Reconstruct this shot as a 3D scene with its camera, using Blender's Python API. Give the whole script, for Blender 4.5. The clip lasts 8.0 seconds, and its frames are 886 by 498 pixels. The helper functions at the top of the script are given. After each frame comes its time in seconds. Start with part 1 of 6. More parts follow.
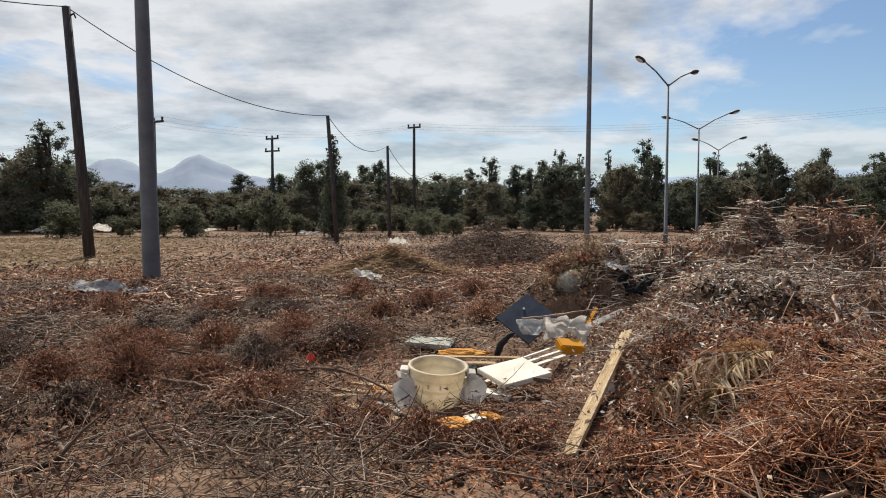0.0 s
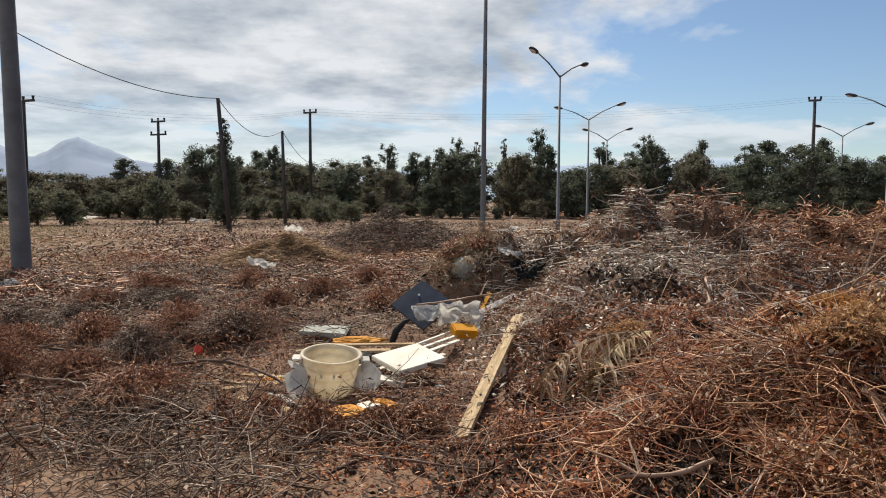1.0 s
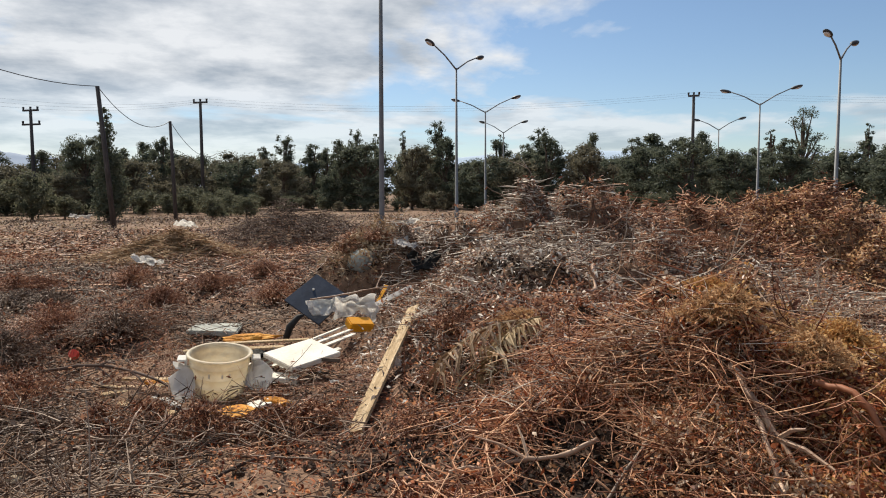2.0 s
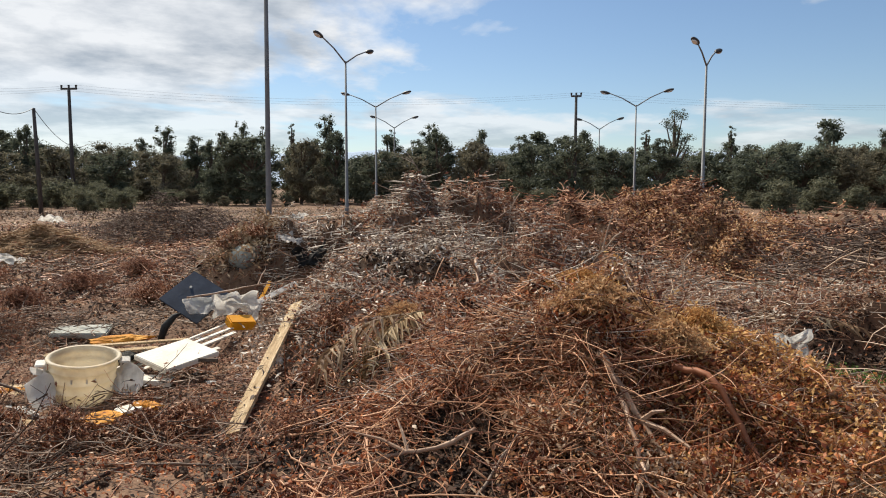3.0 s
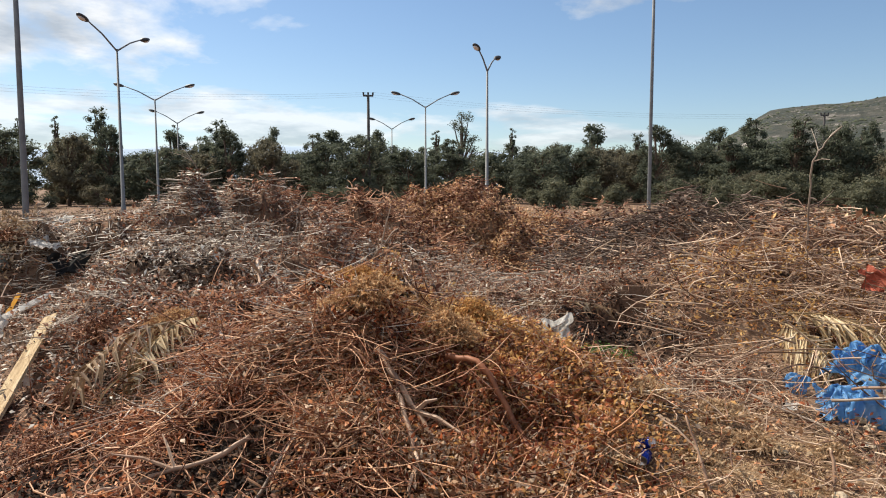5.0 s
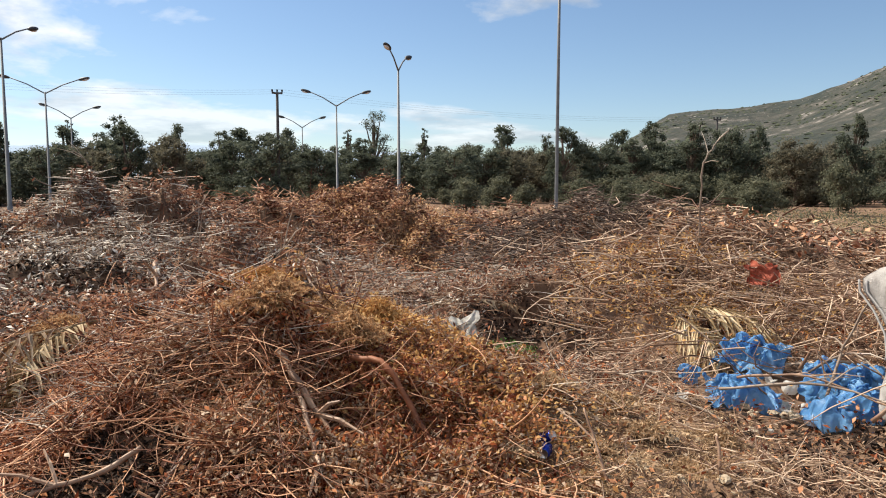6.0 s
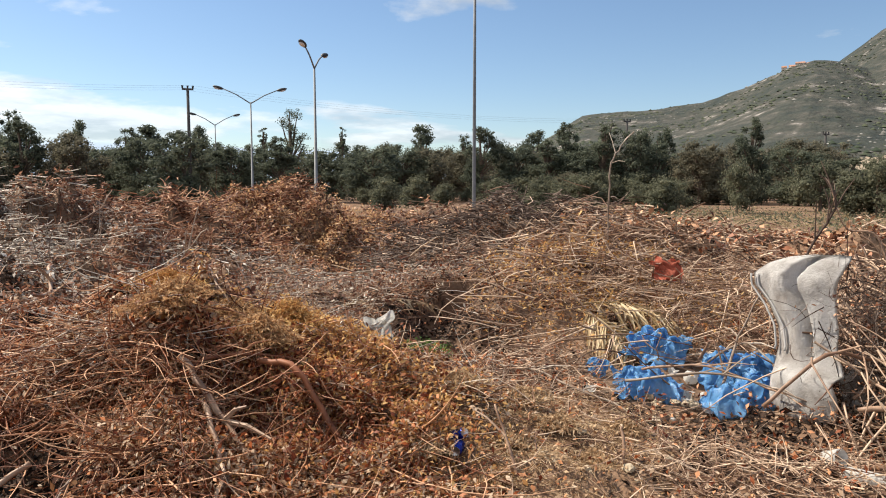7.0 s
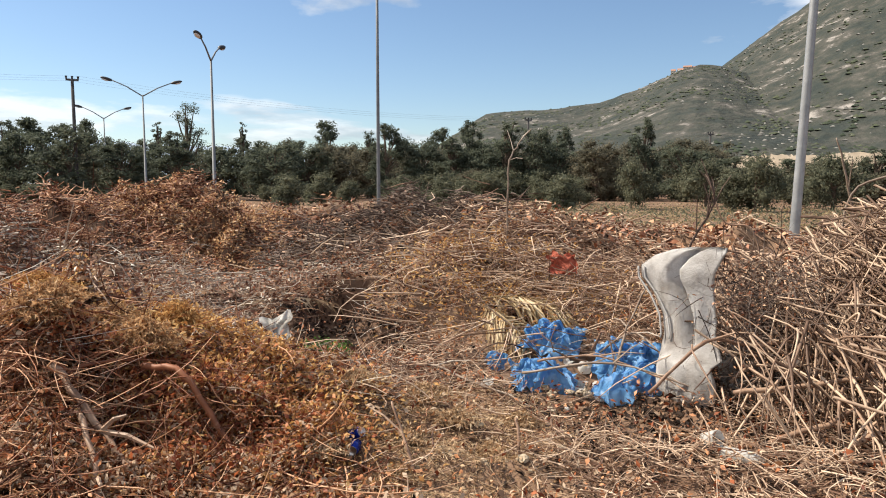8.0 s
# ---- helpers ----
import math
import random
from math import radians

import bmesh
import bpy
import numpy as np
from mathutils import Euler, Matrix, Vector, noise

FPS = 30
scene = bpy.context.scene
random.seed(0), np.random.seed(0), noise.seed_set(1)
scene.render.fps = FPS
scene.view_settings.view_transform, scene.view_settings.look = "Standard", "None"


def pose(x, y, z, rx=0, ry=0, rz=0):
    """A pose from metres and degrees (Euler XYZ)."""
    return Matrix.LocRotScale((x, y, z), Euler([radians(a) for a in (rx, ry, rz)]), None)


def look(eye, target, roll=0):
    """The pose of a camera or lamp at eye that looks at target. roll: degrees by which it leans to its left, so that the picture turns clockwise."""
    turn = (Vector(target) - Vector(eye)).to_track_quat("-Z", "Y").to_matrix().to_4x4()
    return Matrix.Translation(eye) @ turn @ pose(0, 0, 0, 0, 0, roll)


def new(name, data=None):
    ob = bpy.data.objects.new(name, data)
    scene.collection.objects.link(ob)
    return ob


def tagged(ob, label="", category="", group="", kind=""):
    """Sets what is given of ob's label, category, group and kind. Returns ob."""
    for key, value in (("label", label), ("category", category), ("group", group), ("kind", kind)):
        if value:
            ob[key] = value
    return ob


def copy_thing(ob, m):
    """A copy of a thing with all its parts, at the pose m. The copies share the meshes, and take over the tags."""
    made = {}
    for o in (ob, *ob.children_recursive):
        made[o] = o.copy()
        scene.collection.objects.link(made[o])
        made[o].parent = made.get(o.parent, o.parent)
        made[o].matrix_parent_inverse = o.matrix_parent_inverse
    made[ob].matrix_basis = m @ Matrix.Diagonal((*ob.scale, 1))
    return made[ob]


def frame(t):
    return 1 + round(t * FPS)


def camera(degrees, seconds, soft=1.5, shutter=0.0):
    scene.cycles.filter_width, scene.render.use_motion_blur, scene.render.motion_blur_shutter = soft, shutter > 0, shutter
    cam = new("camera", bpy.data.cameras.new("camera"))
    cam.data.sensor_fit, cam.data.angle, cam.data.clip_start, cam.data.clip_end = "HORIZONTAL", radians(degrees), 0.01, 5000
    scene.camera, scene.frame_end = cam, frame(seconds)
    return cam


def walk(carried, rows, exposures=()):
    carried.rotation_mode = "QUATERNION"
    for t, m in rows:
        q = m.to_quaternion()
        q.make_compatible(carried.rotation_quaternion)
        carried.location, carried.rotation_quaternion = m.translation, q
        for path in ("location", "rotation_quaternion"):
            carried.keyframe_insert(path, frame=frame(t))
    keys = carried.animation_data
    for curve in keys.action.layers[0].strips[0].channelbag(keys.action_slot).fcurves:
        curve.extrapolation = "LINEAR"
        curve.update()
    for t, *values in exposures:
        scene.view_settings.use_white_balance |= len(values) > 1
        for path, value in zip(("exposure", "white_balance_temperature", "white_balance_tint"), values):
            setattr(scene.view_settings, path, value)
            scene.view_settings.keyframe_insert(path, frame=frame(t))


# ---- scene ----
cam = camera(65.3, 8.0, soft=1.05)
# seconds, eye x, y, z, yaw, pitch, roll
ROWS = [
    (0.0, 0.003, -0.001, 1.603, 0.19, -2.96, 0.15),
    (0.5, 0.036, 0.006, 1.603, -3.6, -3.37, 0.18),
    (1.0, 0.052, 0.019, 1.595, -8.18, -3.98, 0.25),
    (1.5, 0.088, 0.03, 1.595, -12.18, -4.35, -0.09),
    (3.0, 0.2, 0.007, 1.588, -25.29, -5.03, 0.16),
    (3.5, 0.23, -0.004, 1.589, -29.53, -5.08, 0.24),
    (4.0, 0.261, -0.02, 1.588, -33.43, -4.65, -0.19),
    (4.5, 0.298, -0.029, 1.581, -37.71, -4.89, -0.28),
    (6.0, 0.385, -0.072, 1.573, -49.12, -5.14, 0.06),
    (6.5, 0.401, -0.095, 1.574, -52.05, -5.2, -0.18),
    (7.0, 0.428, -0.109, 1.571, -55.74, -5.18, 0.03),
    (7.5, 0.45, -0.135, 1.566, -59.65, -5.32, -0.19),
    (8.0, 0.486, -0.154, 1.565, -63.48, -5.42, 0.03),
]
EXPOSURES = [(0.0, 0.12), (2.0, 0.21), (4.5, 0.43), (8.0, 0.62)]
walk(cam, [(t, pose(x, y, z, 90 + pitch, 0, yaw) @ pose(0, 0, 0, 0, 0, roll)) for t, x, y, z, yaw, pitch, roll in ROWS], EXPOSURES)

# ---- world and sun ----
SUN_AZ, SUN_EL = radians(-9), radians(47)  # from +y towards +x
world = bpy.data.worlds.new("sky")
scene.world = world
world.use_nodes = True
wt = world.node_tree
wt.nodes.clear()


def wn(kind, **values):
    n = wt.nodes.new(kind)
    for key, value in values.items():
        n.inputs[key.replace("_", " ")].default_value = value
    return n


def wmath(op, a, b=None):
    n = wt.nodes.new("ShaderNodeMath")
    n.operation = op
    for k, v in enumerate((a, b)):
        if v is None:
            continue
        if isinstance(v, (int, float)):
            n.inputs[k].default_value = v
        else:
            wt.links.new(v, n.inputs[k])
    return n.outputs[0]


sky = wt.nodes.new("ShaderNodeTexSky")
sky.sky_type, sky.sun_disc = "NISHITA", False
sky.sun_elevation, sky.sun_rotation = SUN_EL, SUN_AZ
sky.air_density, sky.dust_density, sky.ozone_density, sky.altitude = 1.0, 0.25, 3.4, 50
tc = wt.nodes.new("ShaderNodeTexCoord")
sep = wt.nodes.new("ShaderNodeSeparateXYZ")
wt.links.new(tc.outputs["Generated"], sep.inputs[0])
up = wmath("ADD", wmath("MAXIMUM", sep.outputs[2], 0.0), 0.13)
flat = wt.nodes.new("ShaderNodeCombineXYZ")
wt.links.new(wmath("DIVIDE", sep.outputs[0], up), flat.inputs[0])
wt.links.new(wmath("DIVIDE", sep.outputs[1], up), flat.inputs[1])
clouds = wn("ShaderNodeTexNoise", Scale=0.55, Detail=11.0, Roughness=0.55, Distortion=0.35)
wt.links.new(flat.outputs[0], clouds.inputs["Vector"])
fine = wn("ShaderNodeTexNoise", Scale=1.25, Detail=9.0, Roughness=0.6)
wt.links.new(flat.outputs[0], fine.inputs["Vector"])
# cover thins out from the sunny side towards the hills
side = wmath("MINIMUM", 0.25, wmath("ADD", wmath("MULTIPLY", sep.outputs[0], -0.38), wmath("ADD", wmath("MULTIPLY", sep.outputs[1], 0.22), 0.06)))
billow = wmath("ADD", wmath("MULTIPLY", clouds.outputs[0], 2.3), -0.72)
cover = wmath("ADD", wmath("ADD", billow, wmath("MULTIPLY", fine.outputs[0], 0.22)), side)
ramp = wt.nodes.new("ShaderNodeValToRGB")
ramp.color_ramp.elements[0].position, ramp.color_ramp.elements[1].position = 0.52, 0.68
wt.links.new(cover, ramp.inputs[0])
shade = wt.nodes.new("ShaderNodeValToRGB")
shade.color_ramp.elements[0].position, shade.color_ramp.elements[1].position = 0.38, 0.57
shade.color_ramp.elements[0].color, shade.color_ramp.elements[1].color = (4.3, 4.75, 5.3, 1), (8.7, 8.8, 8.9, 1)
wt.links.new(fine.outputs[0], shade.inputs[0])
low = wt.nodes.new("ShaderNodeMapRange")
low.inputs["From Min"].default_value, low.inputs["From Max"].default_value = 0.0, 0.16
low.inputs["To Min"].default_value, low.inputs["To Max"].default_value = 0.35, 0.92
wt.links.new(sep.outputs[2], low.inputs[0])
amount = wmath("MULTIPLY", ramp.outputs[0], low.outputs[0])
blend = wt.nodes.new("ShaderNodeMixRGB")
wt.links.new(amount, blend.inputs[0])
wt.links.new(sky.outputs[0], blend.inputs[1])
wt.links.new(shade.outputs[0], blend.inputs[2])
back = wn("ShaderNodeBackground", Strength=0.086)
wt.links.new(blend.outputs[0], back.inputs[0])
out = wt.nodes.new("ShaderNodeOutputWorld")
wt.links.new(back.outputs[0], out.inputs[0])

sun = new("sun", bpy.data.lights.new("sun", "SUN"))
sun.data.energy, sun.data.angle, sun.data.color = 5.0, radians(0.55), (1.0, 0.90, 0.76)
sun_way = Vector((math.sin(SUN_AZ) * math.cos(SUN_EL), math.cos(SUN_AZ) * math.cos(SUN_EL), math.sin(SUN_EL)))
sun.matrix_world = look(sun_way * 50, (0, 0, 0))


# ---- materials ----
def material(name, colours, scale=6.0, rough=0.85, bump=0.0, bump_scale=40.0, island=0.0, metal=0.0, detail=6.0, thin=0.0, per_object=False, stretch=None, macro=None):
    """A node material: a colour ramp over noise at two scales, mixed with a random share per loose piece."""
    m = bpy.data.materials.new(name)
    m.use_nodes = True
    nt = m.node_tree
    bsdf = nt.nodes["Principled BSDF"]
    co = nt.nodes.new("ShaderNodeTexCoord")
    vec = co.outputs["Object"]
    if stretch:
        mp = nt.nodes.new("ShaderNodeMapping")
        mp.inputs["Scale"].default_value = stretch
        nt.links.new(vec, mp.inputs[0])
        vec = mp.outputs[0]
    big = nt.nodes.new("ShaderNodeTexNoise")
    big.inputs["Scale"].default_value, big.inputs["Detail"].default_value, big.inputs["Roughness"].default_value = scale, detail, 0.62
    nt.links.new(vec, big.inputs["Vector"])
    value = big.outputs[0]
    if macro:
        wide = nt.nodes.new("ShaderNodeTexNoise")
        wide.inputs["Scale"].default_value, wide.inputs["Detail"].default_value = macro[0], 3.0
        nt.links.new(co.outputs["Object"], wide.inputs["Vector"])
        shift = nt.nodes.new("ShaderNodeMath")
        shift.operation = "MULTIPLY_ADD"
        nt.links.new(wide.outputs[0], shift.inputs[0])
        shift.inputs[1].default_value = macro[1]
        low = nt.nodes.new("ShaderNodeMath")
        low.operation = "ADD"
        nt.links.new(value, low.inputs[0])
        low.inputs[1].default_value = -0.5 * macro[1] + macro[2]
        nt.links.new(low.outputs[0], shift.inputs[2])
        value = shift.outputs[0]
    if island or per_object:
        if per_object:
            rnd = nt.nodes.new("ShaderNodeObjectInfo").outputs["Random"]
        else:
            rnd = nt.nodes.new("ShaderNodeNewGeometry").outputs["Random Per Island"]
        mx = nt.nodes.new("ShaderNodeMath")
        mx.operation = "MULTIPLY_ADD"
        sub = nt.nodes.new("ShaderNodeMath")
        sub.operation = "SUBTRACT"
        nt.links.new(rnd, sub.inputs[0])
        sub.inputs[1].default_value = 0.5
        nt.links.new(sub.outputs[0], mx.inputs[0])
        mx.inputs[1].default_value = island
        nt.links.new(value, mx.inputs[2])
        value = mx.outputs[0]
    cr = nt.nodes.new("ShaderNodeValToRGB")
    els = cr.color_ramp.elements
    lo, hi = 0.28, 0.72
    els[0].position, els[1].position = lo, hi
    for _ in range(len(colours) - 2):
        els.new(0.5)
    for k, c in enumerate(colours):
        els[k].position = lo + (hi - lo) * k / (len(colours) - 1)
        els[k].color = (*c, 1)
    nt.links.new(value, cr.inputs[0])
    nt.links.new(cr.outputs[0], bsdf.inputs["Base Color"])
    bsdf.inputs["Roughness"].default_value, bsdf.inputs["Metallic"].default_value = rough, metal
    bsdf.inputs["Specular IOR Level"].default_value = 0.3
    if bump:
        grain = nt.nodes.new("ShaderNodeTexNoise")
        grain.inputs["Scale"].default_value, grain.inputs["Detail"].default_value = bump_scale, 8.0
        nt.links.new(vec, grain.inputs["Vector"])
        bp = nt.nodes.new("ShaderNodeBump")
        bp.inputs["Strength"].default_value, bp.inputs["Distance"].default_value = bump, 0.02 if bump_scale > 1 else 12.0
        nt.links.new(grain.outputs[0], bp.inputs["Height"])
        nt.links.new(bp.outputs[0], bsdf.inputs["Normal"])
    if thin:
        tr = nt.nodes.new("ShaderNodeBsdfTranslucent")
        nt.links.new(cr.outputs[0], tr.inputs[0])
        mixer = nt.nodes.new("ShaderNodeMixShader")
        mixer.inputs[0].default_value = thin
        nt.links.new(bsdf.outputs[0], mixer.inputs[1])
        nt.links.new(tr.outputs[0], mixer.inputs[2])
        nt.links.new(mixer.outputs[0], nt.nodes["Material Output"].inputs[0])
    return m


SOIL = material("dry_soil", [(0.0962, 0.0525, 0.034), (0.185, 0.112, 0.0714), (0.326, 0.217, 0.143)], 0.9, 0.95, 0.8, 30, detail=10)
TWIG_GREY = material("grey_twigs", [(0.056, 0.0315, 0.0192), (0.152, 0.0945, 0.064), (0.336, 0.245, 0.179)], 2.0, 0.6, island=0.85)
TWIG_BROWN = material("brown_twigs", [(0.0946, 0.0304, 0.0147), (0.31, 0.118, 0.056), (0.619, 0.357, 0.21)], 1.5, 0.55, island=0.9)
TWIG_PALE = material("pale_sticks", [(0.168, 0.12, 0.09), (0.386, 0.312, 0.247), (0.672, 0.6, 0.51)], 2.0, 0.55, island=0.9)
TWIG_TAN = material("tan_branches", [(0.171, 0.0954, 0.0616), (0.378, 0.249, 0.169), (0.648, 0.481, 0.347)], 4.0, 0.5, island=0.85)
# redder, darker version of the tan branches, with the heap's shade in its colour
TWIG_HEAP_SHADED = material("cut_branches_shaded", [(0.11, 0.0645, 0.0416), (0.276, 0.176, 0.12), (0.552, 0.404, 0.288)], 4.0, 0.55, island=0.8)
TWIG_DARK = material("dark_brush", [(0.035, 0.02, 0.015), (0.10, 0.065, 0.05), (0.22, 0.17, 0.14)], 1.5, 0.85, island=0.5)
# near-black litter: shade between stems and in hollows is put into its colour
SHADE_LITTER = material("shade_litter", [(0.012, 0.007, 0.005), (0.035, 0.02, 0.013), (0.09, 0.052, 0.034)], 1.5, 0.9, island=0.5)
CONE = material("pine_cone_wood", [(0.06, 0.035, 0.022), (0.12, 0.075, 0.05)], 20, 0.85)
LEAF_RUST = material("rust_leaves", [(0.15, 0.0361, 0.0148), (0.449, 0.136, 0.0525), (0.798, 0.387, 0.197)], 0.9, 0.55, island=0.9, thin=0.4)
LEAF_UMBER = material("umber_leaves", [(0.092, 0.0357, 0.0224), (0.248, 0.106, 0.064), (0.46, 0.255, 0.16)], 0.9, 0.65, island=0.7, thin=0.3)
LEAF_TAN = material("tan_leaves", [(0.246, 0.118, 0.0561), (0.476, 0.296, 0.172), (0.705, 0.548, 0.396)], 1.2, 0.5, island=0.9, thin=0.42)
LEAF_YELLOW = material("yellow_leaves", [(0.30, 0.13, 0.045), (0.58, 0.32, 0.11), (0.80, 0.54, 0.24)], 1.2, 0.7, island=0.5, thin=0.4)
STRAW = material("straw", [(0.306, 0.189, 0.0984), (0.504, 0.344, 0.205), (0.684, 0.516, 0.336)], 1.2, 0.8, island=0.5, thin=0.2)
GRASS = material("dry_grass", [(0.221, 0.162, 0.0765), (0.374, 0.289, 0.153), (0.493, 0.408, 0.246)], 0.15, 0.9, island=0.4, thin=0.2)
GREEN = material("green_weed", [(0.05, 0.09, 0.02), (0.10, 0.19, 0.04), (0.20, 0.30, 0.08)], 3.0, 0.7, island=0.5, thin=0.3)
SPRAY = material("dry_conifer_sprays", [(0.264, 0.138, 0.0676), (0.572, 0.35, 0.177), (0.814, 0.562, 0.322)], 2.5, 0.85, island=0.5, thin=0.4)
PINE = material("pine_needles", [(0.065, 0.0792, 0.0575), (0.104, 0.12, 0.0825), (0.163, 0.174, 0.119)], 0.35, 0.8, island=0.3, thin=0.45)
PINE_WARM = material("bronzed_pine_needles", [(0.101, 0.096, 0.0672), (0.155, 0.142, 0.096), (0.216, 0.192, 0.132)], 0.3, 0.8, island=0.3, thin=0.45)
OLIVE = material("olive_foliage", [(0.0788, 0.088, 0.0578), (0.126, 0.132, 0.084), (0.194, 0.195, 0.131)], 0.5, 0.8, island=0.4, thin=0.45)
BARK = material("bark", [(0.05, 0.035, 0.025), (0.11, 0.08, 0.06), (0.18, 0.14, 0.11)], 5, 0.9, 0.5, 30)
POLE_WOOD = material("weathered_pole_wood", [(0.035, 0.033, 0.033), (0.065, 0.06, 0.06), (0.115, 0.108, 0.105)], 3, 0.85, 0.4, 25, stretch=(6, 6, 0.6))
POLE_STEEL = material("painted_steel", [(0.10, 0.11, 0.12), (0.15, 0.16, 0.175), (0.20, 0.21, 0.22)], 2, 0.55, 0.1, 30)
GALV = material("galvanised_steel", [(0.22, 0.23, 0.24), (0.30, 0.31, 0.32), (0.40, 0.41, 0.42)], 2, 0.5, 0.1, 40, metal=0.3)
DARK_METAL = material("dark_metal", [(0.03, 0.03, 0.032), (0.06, 0.06, 0.065)], 8, 0.5)
LAMP_GLASS = material("lamp_glass", [(0.55, 0.56, 0.57), (0.7, 0.7, 0.7)], 8, 0.25)
WIRE = material("wire", [(0.03, 0.03, 0.03), (0.06, 0.06, 0.06)], 3, 0.6)
CREAM = material("cream_plastic", [(0.62, 0.53, 0.39), (0.82, 0.75, 0.60), (0.88, 0.83, 0.71)], 4, 0.45, 0.15, 25, detail=9, thin=0.5)
WHITE = material("white_plastic", [(0.56, 0.54, 0.49), (0.80, 0.79, 0.76), (0.87, 0.86, 0.84)], 5, 0.45, 0.2, 25, thin=0.5)
BOARD = material("off_white_board", [(0.55, 0.50, 0.40), (0.74, 0.70, 0.60), (0.82, 0.79, 0.71)], 3, 0.7, 0.3, 40)
PLANK = material("weathered_plank", [(0.28, 0.17, 0.08), (0.58, 0.42, 0.24), (0.76, 0.60, 0.39)], 3.2, 0.8, 0.9, 30, stretch=(9, 1.0, 9), detail=9)
NAVY = material("dark_blue_panel", [(0.012, 0.018, 0.032), (0.028, 0.04, 0.065), (0.05, 0.065, 0.09)], 5, 0.4, 0.1, 30)
ORANGE = material("orange_foam", [(0.40, 0.14, 0.015), (0.62, 0.26, 0.03), (0.74, 0.38, 0.08)], 8, 0.8, 0.9, 35)
AMBER = material("amber_plastic", [(0.62, 0.26, 0.01), (0.78, 0.36, 0.02)], 4, 0.4, 0.1, 20)
GREY_SLATE = material("grey_slab", [(0.22, 0.23, 0.20), (0.34, 0.35, 0.31), (0.44, 0.45, 0.40)], 6, 0.8, 0.5, 40)
BLACK = material("black_rubber", [(0.012, 0.012, 0.012), (0.03, 0.03, 0.03)], 8, 0.7, 0.4, 30)
BLUE_BAG = material("blue_plastic_film", [(0.13, 0.37, 0.68), (0.25, 0.52, 0.81), (0.48, 0.71, 0.91)], 4, 0.32, 0.3, 18, thin=0.4)
BLUE_CAN = material("blue_can_paint", [(0.008, 0.03, 0.28), (0.012, 0.05, 0.42)], 9, 0.25, metal=0.5)
ALU = material("aluminium", [(0.6, 0.6, 0.6), (0.75, 0.75, 0.75)], 9, 0.3, metal=1.0)
TICKING = material("dirty_mattress_cloth", [(0.30, 0.26, 0.23), (0.62, 0.60, 0.58), (0.80, 0.79, 0.78)], 3.5, 0.9, 0.25, 60, detail=10)
PIPING = material("grey_piping", [(0.30, 0.29, 0.28), (0.42, 0.41, 0.40)], 9, 0.8)
RED_CLOTH = material("faded_red_cloth", [(0.42, 0.10, 0.06), (0.62, 0.20, 0.13)], 7, 0.9, 0.4, 40)
RED_PLASTIC = material("red_plastic", [(0.62, 0.05, 0.03), (0.75, 0.09, 0.05)], 6, 0.4)
STONE = material("limestone", [(0.28, 0.22, 0.15), (0.44, 0.36, 0.26), (0.58, 0.51, 0.41)], 6, 0.9, 0.8, 25)
PALM_BROWN = material("brown_palm_leaf", [(0.14, 0.08, 0.045), (0.28, 0.18, 0.10), (0.46, 0.35, 0.23)], 2.5, 0.7, per_object=True, island=0.5, thin=0.15)
PALM = material("dry_palm_leaf", [(0.26, 0.17, 0.08), (0.46, 0.34, 0.19), (0.66, 0.54, 0.36)], 2.5, 0.7, per_object=True, island=0.4, thin=0.15)
RUBBLE_WALL = material("pale_masonry", [(0.45, 0.40, 0.34), (0.62, 0.57, 0.50)], 0.3, 0.9)
ROOF = material("red_roof_tiles", [(0.30, 0.16, 0.11), (0.42, 0.25, 0.18)], 0.5, 0.9)
# aerial haze is put into the base colour of both far ridges
FAR_HAZE_BLUE = material("far_ridge_haze_blue", [(0.20, 0.26, 0.36), (0.25, 0.31, 0.41), (0.29, 0.35, 0.44)], 0.004, 1.0, detail=10)
FAR_HAZE_PALE = material("farthest_ridge_haze", [(0.36, 0.46, 0.58), (0.40, 0.50, 0.62)], 0.002, 1.0)
HILL = material("scrub_hillside", [(0.028, 0.036, 0.032), (0.038, 0.044, 0.036), (0.052, 0.054, 0.044), (0.085, 0.08, 0.068), (0.30, 0.275, 0.25)], 0.07, 1.0, 0.5, 0.1, detail=14, stretch=(0.6, 0.9, 0.9), macro=(0.013, 0.75, -0.03))
HILL_FAR = material("upper_hillside", [(0.16, 0.18, 0.17), (0.21, 0.22, 0.19), (0.30, 0.29, 0.25)], 0.012, 1.0, detail=12)
SCRUB = material("hill_scrub", [(0.03, 0.042, 0.026), (0.05, 0.062, 0.036), (0.075, 0.085, 0.05)], 0.05, 1.0, island=0.6)
CRAG = material("grey_limestone_crag", [(0.12, 0.115, 0.105), (0.18, 0.172, 0.158), (0.26, 0.25, 0.23)], 0.1, 1.0, island=0.5)
BANK = material("bare_earth_bank", [(0.20, 0.155, 0.11), (0.29, 0.235, 0.175), (0.38, 0.32, 0.25)], 0.08, 1.0, detail=8)


# ---- building helpers ----
def part(name, bm, mat, parent=None, label="", smooth=False):
    """Links a bmesh as one mesh object, under parent where one is given."""
    me = bpy.data.meshes.new(name)
    if smooth:
        for f in bm.faces:
            f.smooth = True
    bm.to_mesh(me)
    bm.free()
    me.materials.append(mat)
    ob = new(name, me)
    if parent is not None:
        ob.parent = parent
    if label:
        ob["label"] = label
    return ob


